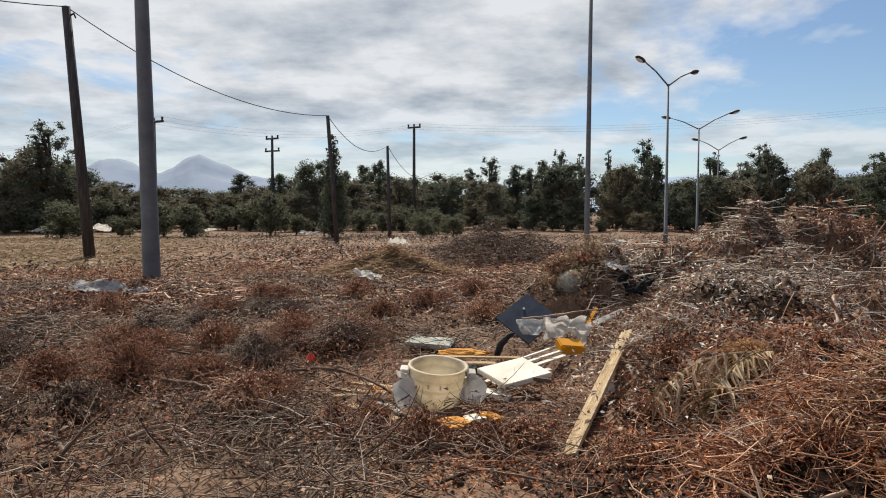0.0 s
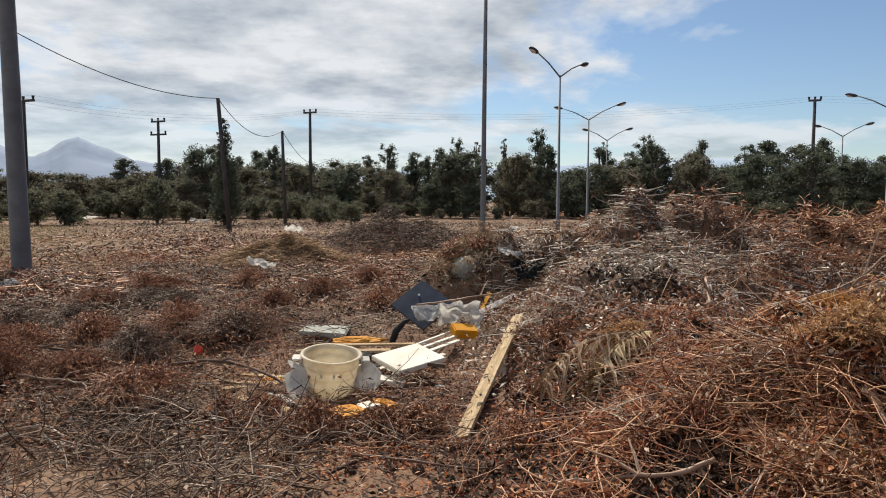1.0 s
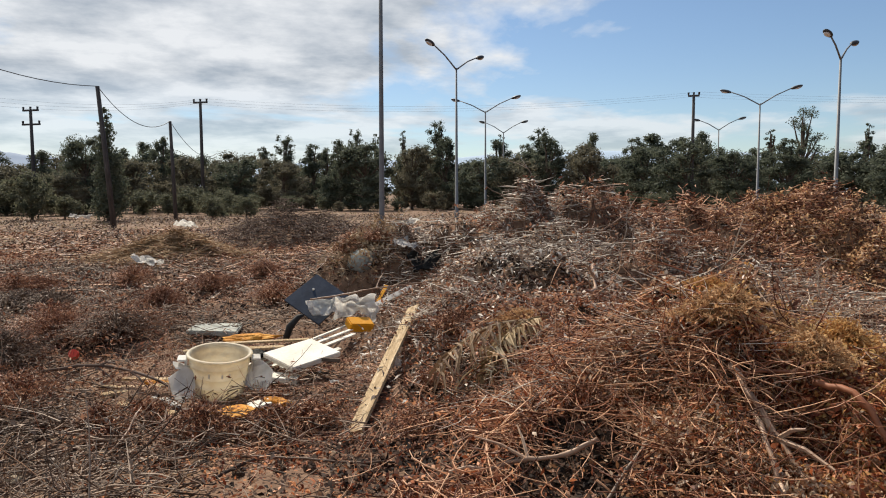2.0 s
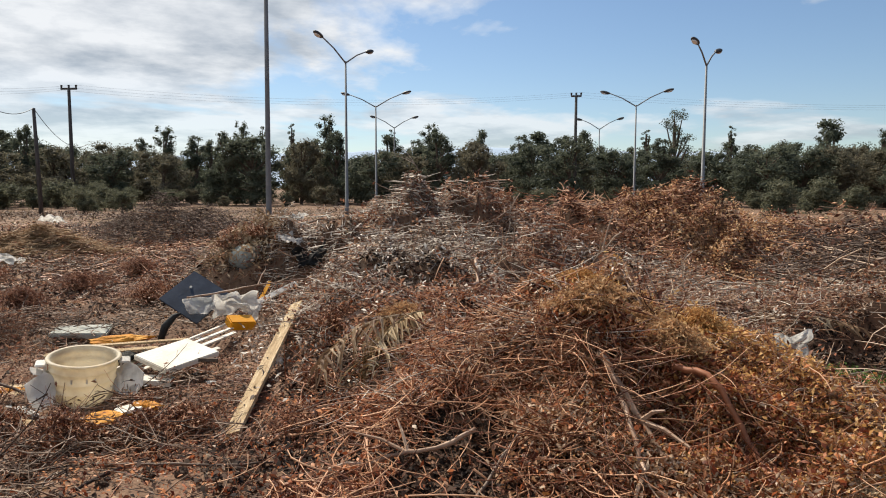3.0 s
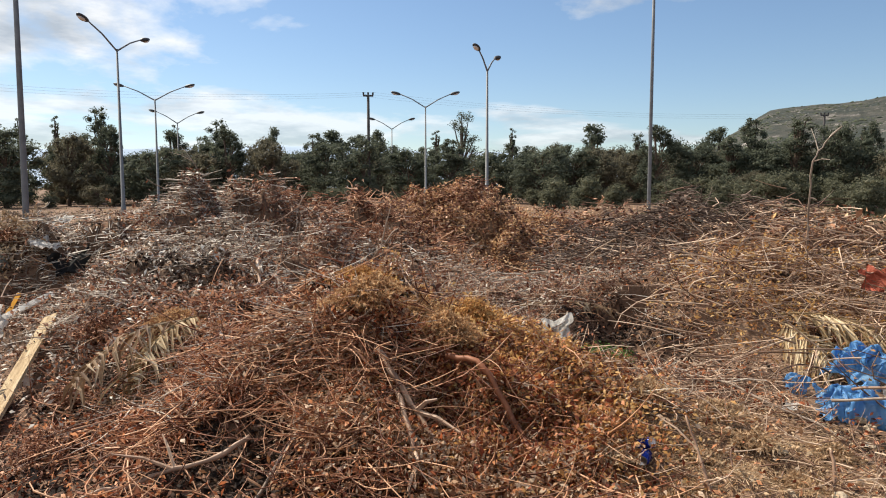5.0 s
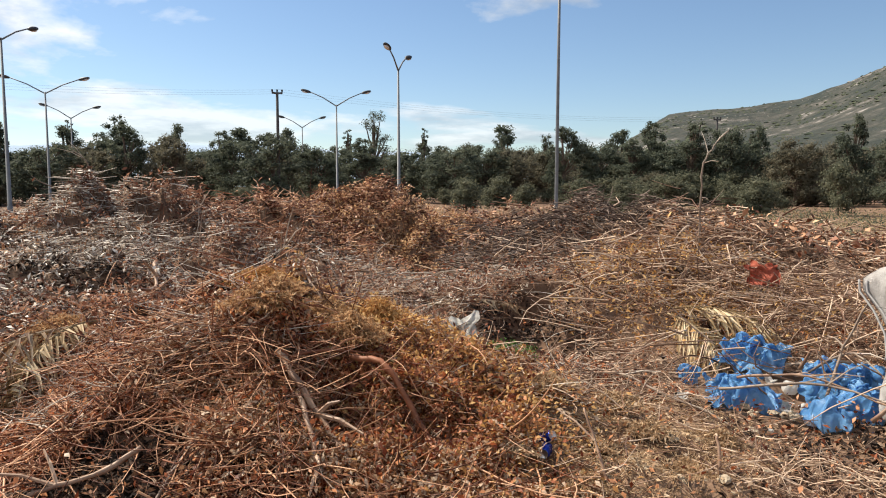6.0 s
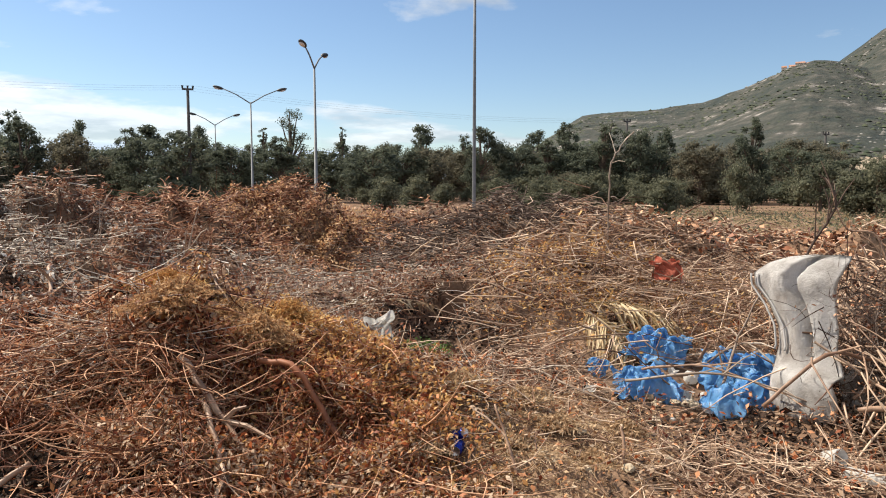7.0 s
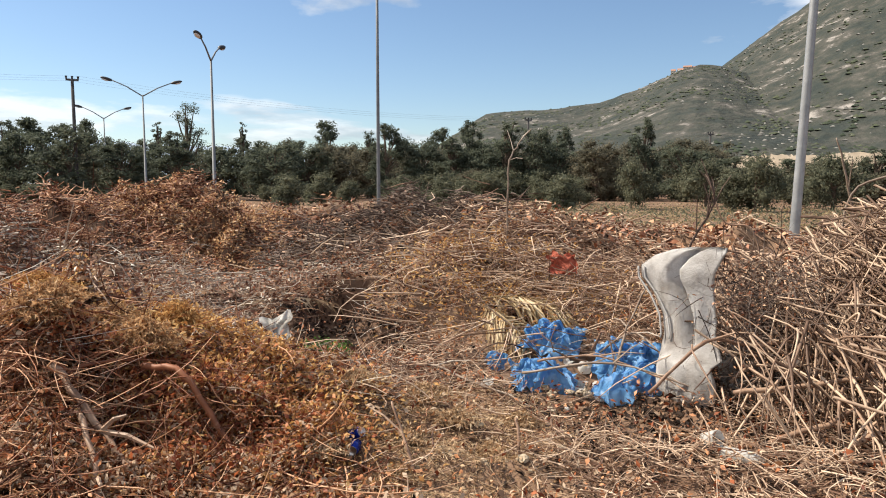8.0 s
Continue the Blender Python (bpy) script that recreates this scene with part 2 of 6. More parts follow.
def mesh_object(name, verts, faces, mat, parent=None, smooth=False):
    """One mesh object from numpy arrays of points and of equal-sided faces."""
    me = bpy.data.meshes.new(name)
    verts, faces = np.asarray(verts, np.float32), np.asarray(faces, np.int32)
    me.vertices.add(len(verts))
    me.vertices.foreach_set("co", verts.ravel())
    k = faces.shape[1]
    me.loops.add(faces.size)
    me.loops.foreach_set("vertex_index", faces.ravel())
    me.polygons.add(len(faces))
    me.polygons.foreach_set("loop_start", np.arange(0, faces.size, k, dtype=np.int32))
    if smooth:
        me.polygons.foreach_set("use_smooth", np.ones(len(faces), bool))
    me.update(calc_edges=True)
    me.materials.append(mat)
    ob = new(name, me)
    if parent is not None:
        ob.parent = parent
    return ob


def thing(name, m, label, category, group="", kind=""):
    ob = new(name)
    ob.matrix_world = m
    return tagged(ob, label, category, group, kind)


def box(bm, sx, sy, sz, m=Matrix(), bevel=0.0):
    """A block of that size, standing on z = 0 of m."""
    made = bmesh.ops.create_cube(bm, size=1.0, matrix=m @ Matrix.Translation((0, 0, sz / 2)) @ Matrix.Diagonal((sx, sy, sz, 1)))
    if bevel:
        edges = list({e for v in made["verts"] for e in v.link_edges})
        bmesh.ops.bevel(bm, geom=edges, offset=bevel, segments=2, affect="EDGES")
    return bm


def tube(bm, points, radii, sides=8):
    """A tapering round tube along points."""
    points = [Vector(p) for p in points]
    rings = []
    for k, p in enumerate(points):
        way = (points[min(k + 1, len(points) - 1)] - points[max(k - 1, 0)]).normalized()
        side = way.orthogonal().normalized() if k == 0 else (side - way * side.dot(way)).normalized()
        other = way.cross(side)
        rings.append([bm.verts.new(p + (side * math.cos(a) + other * math.sin(a)) * radii[k]) for a in [2 * math.pi * j / sides for j in range(sides)]])
    for a, b in zip(rings, rings[1:]):
        for j in range(sides):
            bm.faces.new((a[j], a[(j + 1) % sides], b[(j + 1) % sides], b[j]))
    bm.faces.new(rings[0][::-1])
    bm.faces.new(rings[-1])
    return bm


def lathe(bm, profile, sides=40):
    """A turned shape from (radius, height) points; the profile is left open."""
    rings = [[bm.verts.new((r * math.cos(2 * math.pi * j / sides), r * math.sin(2 * math.pi * j / sides), z)) for j in range(sides)] for r, z in profile]
    for a, b in zip(rings, rings[1:]):
        for j in range(sides):
            bm.faces.new((a[j], a[(j + 1) % sides], b[(j + 1) % sides], b[j]))
    return rings


def crumpled(nx, ny, w, h, amp, seed, freq=5.0, thick=0.003, lift=None):
    """A creased sheet of film or cloth with thickness, lying round the origin."""
    bm = bmesh.new()
    grid = []
    for i in range(nx + 1):
        row = []
        for j in range(ny + 1):
            u, v = i / nx - 0.5, j / ny - 0.5
            p = Vector((u * w, v * h, seed * 3.7))
            n1 = noise.noise_vector(p * freq) * amp
            n2 = noise.noise_vector(p * freq * 2.7 + Vector((9, 1, 4))) * amp * 0.45
            ridge = abs(noise.noise(p * freq * 1.4 + Vector((3, 3, 3)))) * amp * 1.3
            edge = 1.0 + 0.25 * noise.noise(Vector((math.atan2(v, u) * 1.5, seed, 0)))
            q = Vector((u * w * edge, v * h * edge, 0)) + n1 + n2 + Vector((0, 0, ridge))
            if lift:
                q.z += lift(u, v)
            row.append(bm.verts.new(q))
        grid.append(row)
    for i in range(nx):
        for j in range(ny):
            bm.faces.new((grid[i][j], grid[i + 1][j], grid[i + 1][j + 1], grid[i][j + 1]))
    bmesh.ops.solidify(bm, geom=bm.faces[:], thickness=thick)
    return bm


# ---- ground ----
MOUNDS = [  # centre x, y, spread along, spread across, turn, height
    (3.15, 3.84, 1.28, 1.11, -34.85, 0.88),
    (2.7, 6.5, 0.92, 1.3, -8, 0.84),
    (4.75, 10.22, 2.3, 2.0, -14.24, 1.26),
    (4.84, 7.0, 1.7, 1.34, -23.02, 0.54),
    (10.0, 10.2, 1.7, 1.6, 0, 1.08),
    (7.2, 9.8, 1.6, 1.5, 0, 0.55),
    (11.5, 5.6, 3.0, 2.2, 20, 0.80),
    (14.5, 2.0, 3.5, 2.0, 0, 0.35),
    (6.41, 4.17, 2.14, 1.01, -28.23, 0.29),
    (6.8, -1.35, 1.25, 0.85, 10, 0.85),
    (1.3, 21.3, 0.9, 0.9, 0, 0.75),
    (2.7, 22.0, 0.8, 0.8, 0, 0.6),
    (-1.4, 17.2, 1.1, 0.8, 0, 0.55),
    (4.5, 15.5, 2.5, 1.2, 0, 0.30),
    (14.0, 9.5, 2.5, 1.5, 0, 0.75),
    (17.0, 6.0, 2.5, 1.2, -20, 0.75),
    (9.0, 3.4, 1.6, 0.9, 10, 0.35),
    (8.3, 0.2, 1.0, 0.8, 0, 0.35),
    (13.0, 0.4, 1.8, 0.9, 0, 0.40),
    (12.2, 2.9, 1.5, 1.0, 0, 0.35),
    (1.8, 9.95, 0.6, 0.5, 0, 0.60),
    (2.6, 9.3, 0.6, 0.5, 0, 0.40),
    (2.80, 2.74, 0.17, 0.24, 20, -0.24),
    (1.76, 4.60, 0.25, 0.16, 0, -0.16),
    (2.70, 4.58, 0.22, 0.18, 0, -0.22),
]


def value_noise(x, y, seed):
    """Smooth noise between 0 and 1, for arrays."""
    i, j = np.floor(x), np.floor(y)
    u, v = x - i, y - j
    u, v = u * u * (3 - 2 * u), v * v * (3 - 2 * v)

    def cell(a, b):
        h = np.sin(a * 127.1 + b * 311.7 + seed * 74.7) * 43758.5453
        return h - np.floor(h)

    return (cell(i, j) * (1 - u) + cell(i + 1, j) * u) * (1 - v) + (cell(i, j + 1) * (1 - u) + cell(i + 1, j + 1) * u) * v


def height(x, y):
    """The ground's height, for numbers or arrays: smooth mounds broken up into clumps."""
    x, y = np.asarray(x, float), np.asarray(y, float)
    z = np.zeros_like(x + y)
    for cx, cy, sx, sy, turn, h in MOUNDS:
        c, s = math.cos(radians(turn)), math.sin(radians(turn))
        u, v = (x - cx) * c + (y - cy) * s, -(x - cx) * s + (y - cy) * c
        z = z + h * np.exp(-((u / sx) ** 2 + (v / sy) ** 2))
    far = np.hypot(x, y)
    fade = np.exp(-((far / 40.0) ** 2)) * np.clip((far - 1.5) / 2.5, 0.0, 1.0) * (0.16 + np.minimum(z, 0.9)) * (1 - 0.75 * np.exp(-((x - 2.8) ** 2 / 6.0 + (y - 4.8) ** 2 / 8.0)))
    for scale, h, seed in ((0.75, 0.36, 1.0), (1.75, 0.5, 2.0), (3.6, 0.22, 3.0)):
        n = value_noise(x * scale + 0.35 * y * scale, y * scale - 0.2 * x * scale, seed)
        z = z + fade * h * (0.62 - np.abs(2 * n - 1) * 1.7)
    # hollows between the dumped loads
    low = np.clip((0.40 - value_noise(x * 1.6 + 0.3 * y, y * 1.6 - 0.2 * x, 9.0)) / 0.16, 0.0, 1.0)
    return z - low * (0.30 - 0.12 * np.exp(-((x - 3.0) ** 2 + (y - 3.6) ** 2) / 3.0)) * np.clip(z * 1.6 + np.where(x > 3.8, 0.3, 0.12), 0.0, 1.0) * np.clip((far - 2.2) / 1.5, 0.0, 1.0) * np.exp(-((far / 22.0) ** 4))


def ground_z(x, y):
    return float(height(x, y))


def stepped(a, b, step, reach):
    """Even steps from a to b, then ever longer ones out to reach on both sides."""
    mid, outer, d = np.arange(a, b + step / 2, step), [], step
    edge = 0.0
    while edge < reach:
        d *= 1.22
        edge += d
        outer.append(edge)
    outer = np.array(outer)
    return np.concatenate([a - outer[::-1], mid, b + outer])


gx, gy = stepped(-8, 15, 0.08, 4500), stepped(-4, 15, 0.08, 4500)
GX, GY = np.meshgrid(gx, gy, indexing="ij")
n0, n1 = len(gx), len(gy)
index = np.arange(n0 * n1).reshape(n0, n1)
quads = np.stack([index[:-1, :-1], index[1:, :-1], index[1:, 1:], index[:-1, 1:]], -1).reshape(-1, 4)
ground = mesh_object("ground", np.stack([GX.ravel(), GY.ravel(), height(GX, GY).ravel()], -1), quads, SOIL, smooth=True)
tagged(ground, "bare dry brown soil strewn with plant litter", "ground", kind="structure")


# ---- hills and far ridges ----
def ridge(name, profile, base_r, crest_r, mat, label, rough, steps_r=14, step_az=0.5, back=1.4):
    """A hillside round the plain: profile holds (azimuth, elevation) of its crest in degrees, seen from the plain."""
    az = np.arange(profile[0][0], profile[-1][0] + step_az / 2, step_az)
    el = np.interp(az, [p[0] for p in profile], [p[1] for p in profile])
    top = crest_r * np.tan(np.radians(el))
    r = np.concatenate([np.linspace(base_r, crest_r, steps_r), [crest_r * back]])
    share = np.concatenate([np.linspace(0, 1, steps_r) ** 1.15, [0.0]])
    A, R = np.meshgrid(np.radians(az), r, indexing="ij")
    Z = top[:, None] * share[None, :]
    wob = np.zeros_like(Z)
    for size, h, seed in ((220, 1.3, 4.0), (90, 0.8, 5.0), (38, 0.5, 6.0), (17, 0.25, 7.0)):
        wob += h * (1 - 2 * np.abs(2 * value_noise(np.sin(A) * R / size, np.cos(A) * R / size, seed) - 1))
    Z = np.maximum(Z + wob * rough * share[None, :] * (1 - 0.6 * share[None, :]), -2.0)
    V = np.stack([np.sin(A) * R, np.cos(A) * R, Z], -1).reshape(-1, 3)
    n, m = A.shape
    idx = np.arange(n * m).reshape(n, m)
    F = np.stack([idx[:-1, :-1], idx[:-1, 1:], idx[1:, 1:], idx[1:, :-1]], -1).reshape(-1, 4)
    SLOPES[name] = V.reshape(n, m, 3)
    return tagged(mesh_object(name, V, F, mat, smooth=True), label, "hill", kind="structure")


SLOPES = {}


def slope_cover(name, slope, n, size, flat_z, mat, label, category, seed, freq, bias):
    """Low lumps (scrub or outcrops) spread unevenly over a hillside, as one mesh."""
    rng = np.random.default_rng(seed)
    G = SLOPES[slope]
    a, b = G.shape[0] - 1, G.shape[1] - 2
    pts = np.zeros((0, 3))
    while len(pts) < n:
        i, j, u, v = rng.integers(a, size=n), rng.integers(2, b, size=n), rng.random(n)[:, None], rng.random(n)[:, None]
        p = (G[i, j] * (1 - u) + G[i + 1, j] * u) * (1 - v) + (G[i, j + 1] * (1 - u) + G[i + 1, j + 1] * u) * v
        share = value_noise(p[:, 0] / freq + p[:, 2] / freq, p[:, 1] / freq + 1.3 * p[:, 2] / freq, seed)
        pts = np.concatenate([pts, p[rng.random(n) < np.clip(share * 2.4 - bias, 0.02, 1)]])
    pts = pts[:n]
    s = rng.uniform(*size, n)[:, None] * (0.5 + rng.random((n, 1)))
    ring = np.array([(math.cos(k * 1.2566), math.sin(k * 1.2566), 0.15) for k in range(5)] + [(0, 0, 1.0)])
    Q = pts[:, None, :] + ring[None] * s[:, None, :] * [1, 1, flat_z] * rng.uniform(0.65, 1.35, (n, 6, 1)) - [0, 0, 0.3]
    F = (np.arange(n)[:, None, None] * 6 + np.array([(k, (k + 1) % 5, 5) for k in range(5)])[None]).reshape(-1, 3)
    tagged(mesh_object(name, Q.reshape(-1, 3), F, mat), label, category, kind="stuff")


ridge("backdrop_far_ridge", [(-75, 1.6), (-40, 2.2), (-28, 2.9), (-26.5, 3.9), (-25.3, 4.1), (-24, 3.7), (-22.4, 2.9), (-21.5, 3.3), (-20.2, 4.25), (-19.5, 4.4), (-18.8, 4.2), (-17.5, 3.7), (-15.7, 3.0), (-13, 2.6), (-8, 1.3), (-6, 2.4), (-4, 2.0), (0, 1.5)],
      2400, 3200, FAR_HAZE_BLUE, "mountains behind the trees, haze painted in as blue", 14, step_az=0.25)
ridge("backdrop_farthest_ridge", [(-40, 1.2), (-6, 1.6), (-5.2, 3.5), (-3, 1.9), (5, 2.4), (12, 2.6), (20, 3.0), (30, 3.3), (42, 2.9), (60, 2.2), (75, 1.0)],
      3300, 4100, FAR_HAZE_PALE, "coast beyond the trees, haze painted in as pale blue", 15, step_az=0.5)
ridge("hillside_spur", [(54, 0.0), (58, 1.0), (61, 2.4), (63.5, 3.4), (67, 5.6), (69, 5.75), (73, 5.9), (76, 6.3), (79, 7.4), (82, 8.6), (83.5, 8.8), (85, 8.6), (88, 7.6), (92, 6.5), (100, 5.0), (115, 4.0)],
      330, 1000, HILL, "scrub-covered rocky hillside spur", 6, 26, 0.25)
ridge("hillside_mountain", [(74, 3.5), (80, 6.5), (84.5, 8.2), (87, 10.0), (90, 11.8), (92, 13.2), (96, 14.8), (101, 16.5), (110, 18.5), (125, 19.0), (150, 14), (180, 6)],
      420, 1350, HILL, "high rocky mountainside with scrub and grey crags", 12, 30, 0.3)

slope_cover("hillside_scrub", "hillside_spur", 4200, (1.0, 2.4), 0.7, SCRUB, "dark green scrub dotted over the hillside", "scrub", 21, 60.0, 0.75)
slope_cover("hillside_scrub", "hillside_mountain", 5500, (1.3, 3.0), 0.7, SCRUB, "dark green scrub dotted over the mountainside", "scrub", 22, 80.0, 0.8)
slope_cover("hillside_rocks", "hillside_spur", 900, (0.8, 2.0), 0.6, CRAG, "pale grey outcrops on the hillside", "rocks", 23, 70.0, 1.15)
slope_cover("hillside_rocks", "hillside_mountain", 2600, (1.0, 2.8), 0.7, CRAG, "pale grey crags on the mountainside", "rocks", 24, 90.0, 0.9)

# pale terraces cut into the foot of the hill
random.seed(5)
for az0, az1, r0, z0, z1 in [(88.5, 112, 300, 10, 15), (91, 118, 270, 6.5, 9.5), (86, 92, 320, 12, 15), (96, 120, 330, 20, 27)]:
    bm = bmesh.new()
    low_row, high_row, deep_row = [], [], []
    for k in range(41):
        a = radians(az0 + (az1 - az0) * k / 40)
        taper = math.sin(math.pi * k / 40) ** 0.35
        j = random.uniform(-0.6, 0.6)
        low_row.append(bm.verts.new((math.sin(a) * r0, math.cos(a) * r0, z0 - 4)))
        high_row.append(bm.verts.new((math.sin(a) * (r0 + 14 + j * 3), math.cos(a) * (r0 + 14 + j * 3), z0 - 1 + (z1 - z0) * taper + j)))
        deep_row.append(bm.verts.new((math.sin(a) * (r0 + 60), math.cos(a) * (r0 + 60), z0 - 1 + (z1 - z0) * taper + 1)))
    for a, b in ((low_row, high_row), (high_row, deep_row)):
        for k in range(40):
            bm.faces.new((a[k], a[k + 1], b[k + 1], b[k]))
    tagged(part("terrace", bm, BANK), "pale bare earth terrace at the foot of the hill", "terrace", kind="structure")

# low buildings on the spur's top
monastery = thing("hilltop_building", pose(math.sin(radians(82.9)) * 992, math.cos(radians(82.9)) * 992, 148, 0, 0, 8), "cluster of pale buildings with red roofs on the hilltop", "building")
for dx, dy, w, d, h in [(0, -5, 13, 8, 5.5), (0, 5, 14, 8, 7), (2, 14, 10, 7, 4), (1, -15, 11, 7, 4), (0, 23, 8, 6, 3)]:
    part("wall", box(bmesh.new(), d, w * 0.75, h, pose(dx, dy, 0)), RUBBLE_WALL, monastery)
    bm = bmesh.new()
    vs = [bm.verts.new(p) for p in ((dx - d / 2 - 1, dy - w * 0.4, h), (dx + d / 2 + 1, dy - w * 0.4, h), (dx + d / 2 + 1, dy + w * 0.4, h), (dx - d / 2 - 1, dy + w * 0.4, h), (dx, dy - w * 0.4, h + 2.6), (dx, dy + w * 0.4, h + 2.6))]
    for f in ((0, 1, 4), (2, 3, 5), (0, 4, 5, 3), (1, 2, 5, 4)):
        bm.faces.new([vs[k] for k in f])
    part("roof", bm, ROOF, monastery)


# ---- trees ----
def leaf_cloud(rng, centres, radii, n, size, squash=0.8, core=0.0):
    """Small leaf pieces in uneven clumps round centres: points and triangles."""
    weight = np.array(radii) ** 2
    pick = rng.choice(len(radii), n, p=weight / weight.sum())
    way = rng.normal(size=(n, 3))
    way /= np.linalg.norm(way, axis=1)[:, None]
    rad = np.array(radii)[pick] * (0.4 + 0.85 * rng.random(n) ** 0.8)
    c = np.array(centres)[pick] + way * rad[:, None] * [1, 1, squash]
    out_way = way + 0.7 * rng.normal(size=(n, 3))
    a = np.cross(out_way, rng.normal(size=(n, 3)))
    a /= np.linalg.norm(a, axis=1)[:, None] + 1e-6
    b = np.cross(out_way, a)
    b /= np.linalg.norm(b, axis=1)[:, None] + 1e-6
    s = size * (0.5 + rng.random(n))[:, None]
    v = np.stack([c - a * s * 0.7 - b * s * 0.5, c + a * s, c - a * s * 0.3 + b * s * 0.75], 1).reshape(-1, 3)
    f = np.arange(3 * n).reshape(n, 3)
    if core:
        bm = bmesh.new()
        bmesh.ops.create_icosphere(bm, subdivisions=1, radius=1.0)
        ball = np.array([p.co[:] for p in bm.verts])
        tris = np.array([[p.index for p in face.verts] for face in bm.faces])
        bm.free()
        m = len(radii)
        lumps = np.array(centres)[:, None, :] + ball[None] * np.array(radii)[:, None, None] * core * [1, 1, squash] * rng.uniform(0.78, 1.18, (m, len(ball), 1))
        f = np.concatenate([f, (len(v) + np.arange(m)[:, None, None] * len(ball) + tris[None]).reshape(-1, 3)])
        v = np.concatenate([v, lumps.reshape(-1, 3)])
    return v, f


def make_tree(name, label, category, group, h, w, shape, mat, seed, n, size):
    """A tree with a trunk, limbs and a crown of many small leaf pieces; shape is round, tall, layered, spire, umbrella or shrub."""
    rng = np.random.default_rng(seed)
    tree = thing(name, Matrix(), label, category, group)
    centres, radii = [], []
    if shape == "round":
        for _ in range(64):
            z = h * rng.uniform(0.1, 0.9)
            spread = w * 0.5 * math.sqrt(max(0.05, 1 - ((z / h - 0.45) / 0.55) ** 2))
            a, r = rng.uniform(0, 6.28), spread * rng.uniform(0.2, 0.85)
            centres.append((r * math.cos(a), r * math.sin(a), z))
            radii.append(w * rng.uniform(0.07, 0.16))
    elif shape in ("tall", "layered"):
        for k in range(52):
            z = h * (0.08 + 0.88 * k / 51)
            spread = w * 0.5 * (1.05 - 0.75 * (k / 51) ** 1.6)
            a, r = rng.uniform(0, 6.28), spread * rng.uniform(0.25, 0.85)
            centres.append((r * math.cos(a), r * math.sin(a), z))
            radii.append(w * rng.uniform(0.08, 0.16) * (1.1 - 0.5 * k / 51))
    elif shape == "spire":
        for k in range(14):
            z = h * (0.12 + 0.84 * k / 13)
            r = w * 0.12 * rng.uniform(0, 1)
            a = rng.uniform(0, 6.28)
            centres.append((r * math.cos(a), r * math.sin(a), z))
            radii.append(w * (0.42 - 0.32 * (k / 13) ** 1.2))
    elif shape == "umbrella":
        for k in range(9):
            a, r = rng.uniform(0, 6.28), w * 0.32 * rng.uniform(0, 1)
            centres.append((r * math.cos(a), r * math.sin(a), h * rng.uniform(0.72, 0.93)))
            radii.append(w * rng.uniform(0.14, 0.24))
    else:
        for k in range(22):
            a, r = rng.uniform(0, 6.28), w * 0.36 * rng.uniform(0, 1)
            centres.append((r * math.cos(a), r * math.sin(a), h * rng.uniform(0.12, 0.82)))
            radii.append(w * rng.uniform(0.10, 0.2))
    bm = bmesh.new()
    lean = rng.uniform(-0.04, 0.04, 2) * h
    tube(bm, [(0, 0, -0.1), (lean[0] * 0.4, lean[1] * 0.4, h * 0.35), (lean[0], lean[1], h * 0.88)], [0.035 * h * 0.6 + 0.03, 0.02 * h + 0.02, 0.015], 7)
    for c in centres[::2]:
        z0 = max(0.1 * h, c[2] * 0.62)
        tube(bm, [(lean[0] * z0 / h, lean[1] * z0 / h, z0), (c[0] * 0.6, c[1] * 0.6, (z0 + c[2]) / 2), c], [0.012 * h, 0.008 * h, 0.004 * h], 5)
    part("trunk", bm, BARK, tree)
    v, f = leaf_cloud(rng, centres, radii, n, size, 0.62 if shape == "layered" else 0.8, 0.0 if shape == "layered" else 0.5)
    mesh_object("crown", v, f, mat, tree)
    return tree


def at_az(az, r):
    return r * math.sin(radians(az)), r * math.cos(radians(az))


PINES = [make_tree("pine_tree", "dark green pine tree with a dense rounded crown", "tree", "woodland trees", 6.0, 5.2, "round", PINE if k % 3 else PINE_WARM, 20 + k, 9000, 0.085) for k in range(5)]
PINES += [make_tree("pine_tree", "dark green pine tree with an uneven pointed crown", "tree", "woodland trees", 7.0, 4.2, "tall", PINE, 40 + k, 9000, 0.085) for k in range(3)]
PINES += [make_tree("pine_tree", "bronze-tinged pine tree in the woodland edge", "tree", "woodland trees", 5.6, 5.0, "round", PINE_WARM, 60 + k, 9000, 0.085) for k in range(2)]
TALL = make_tree("tall_pine_tree", "tall pine tree rising above the woodland", "tree", "tall pines", 9.0, 5.0, "tall", PINE, 81, 7500, 0.085)
LAYERED = make_tree("tall_pine_tree", "tall open pine tree with layered branches", "tree", "tall pines", 9.6, 6.0, "layered", PINE, 82, 5000, 0.09)
SPIRE = make_tree("cypress_tree", "narrow dark cypress tree", "tree", "cypresses", 7.6, 2.3, "spire", PINE, 83, 6000, 0.10)
SLIM = make_tree("young_pine_tree", "slim young pine tree with a thin top", "tree", "young pines", 8.0, 1.8, "layered", PINE, 84, 1100, 0.12)
UMBRELLA = make_tree("umbrella_pine_tree", "umbrella pine tree with a bare trunk", "tree", "young pines", 7.8, 3.0, "umbrella", PINE, 85, 1200, 0.12)
SHRUBS = [make_tree("olive_shrub", "grey-green olive shrub at the edge of the field", "shrub", "olive shrubs", 2.6, 3.2, "shrub", OLIVE, 90 + k, 3600, 0.07) for k in range(3)]
used = set()


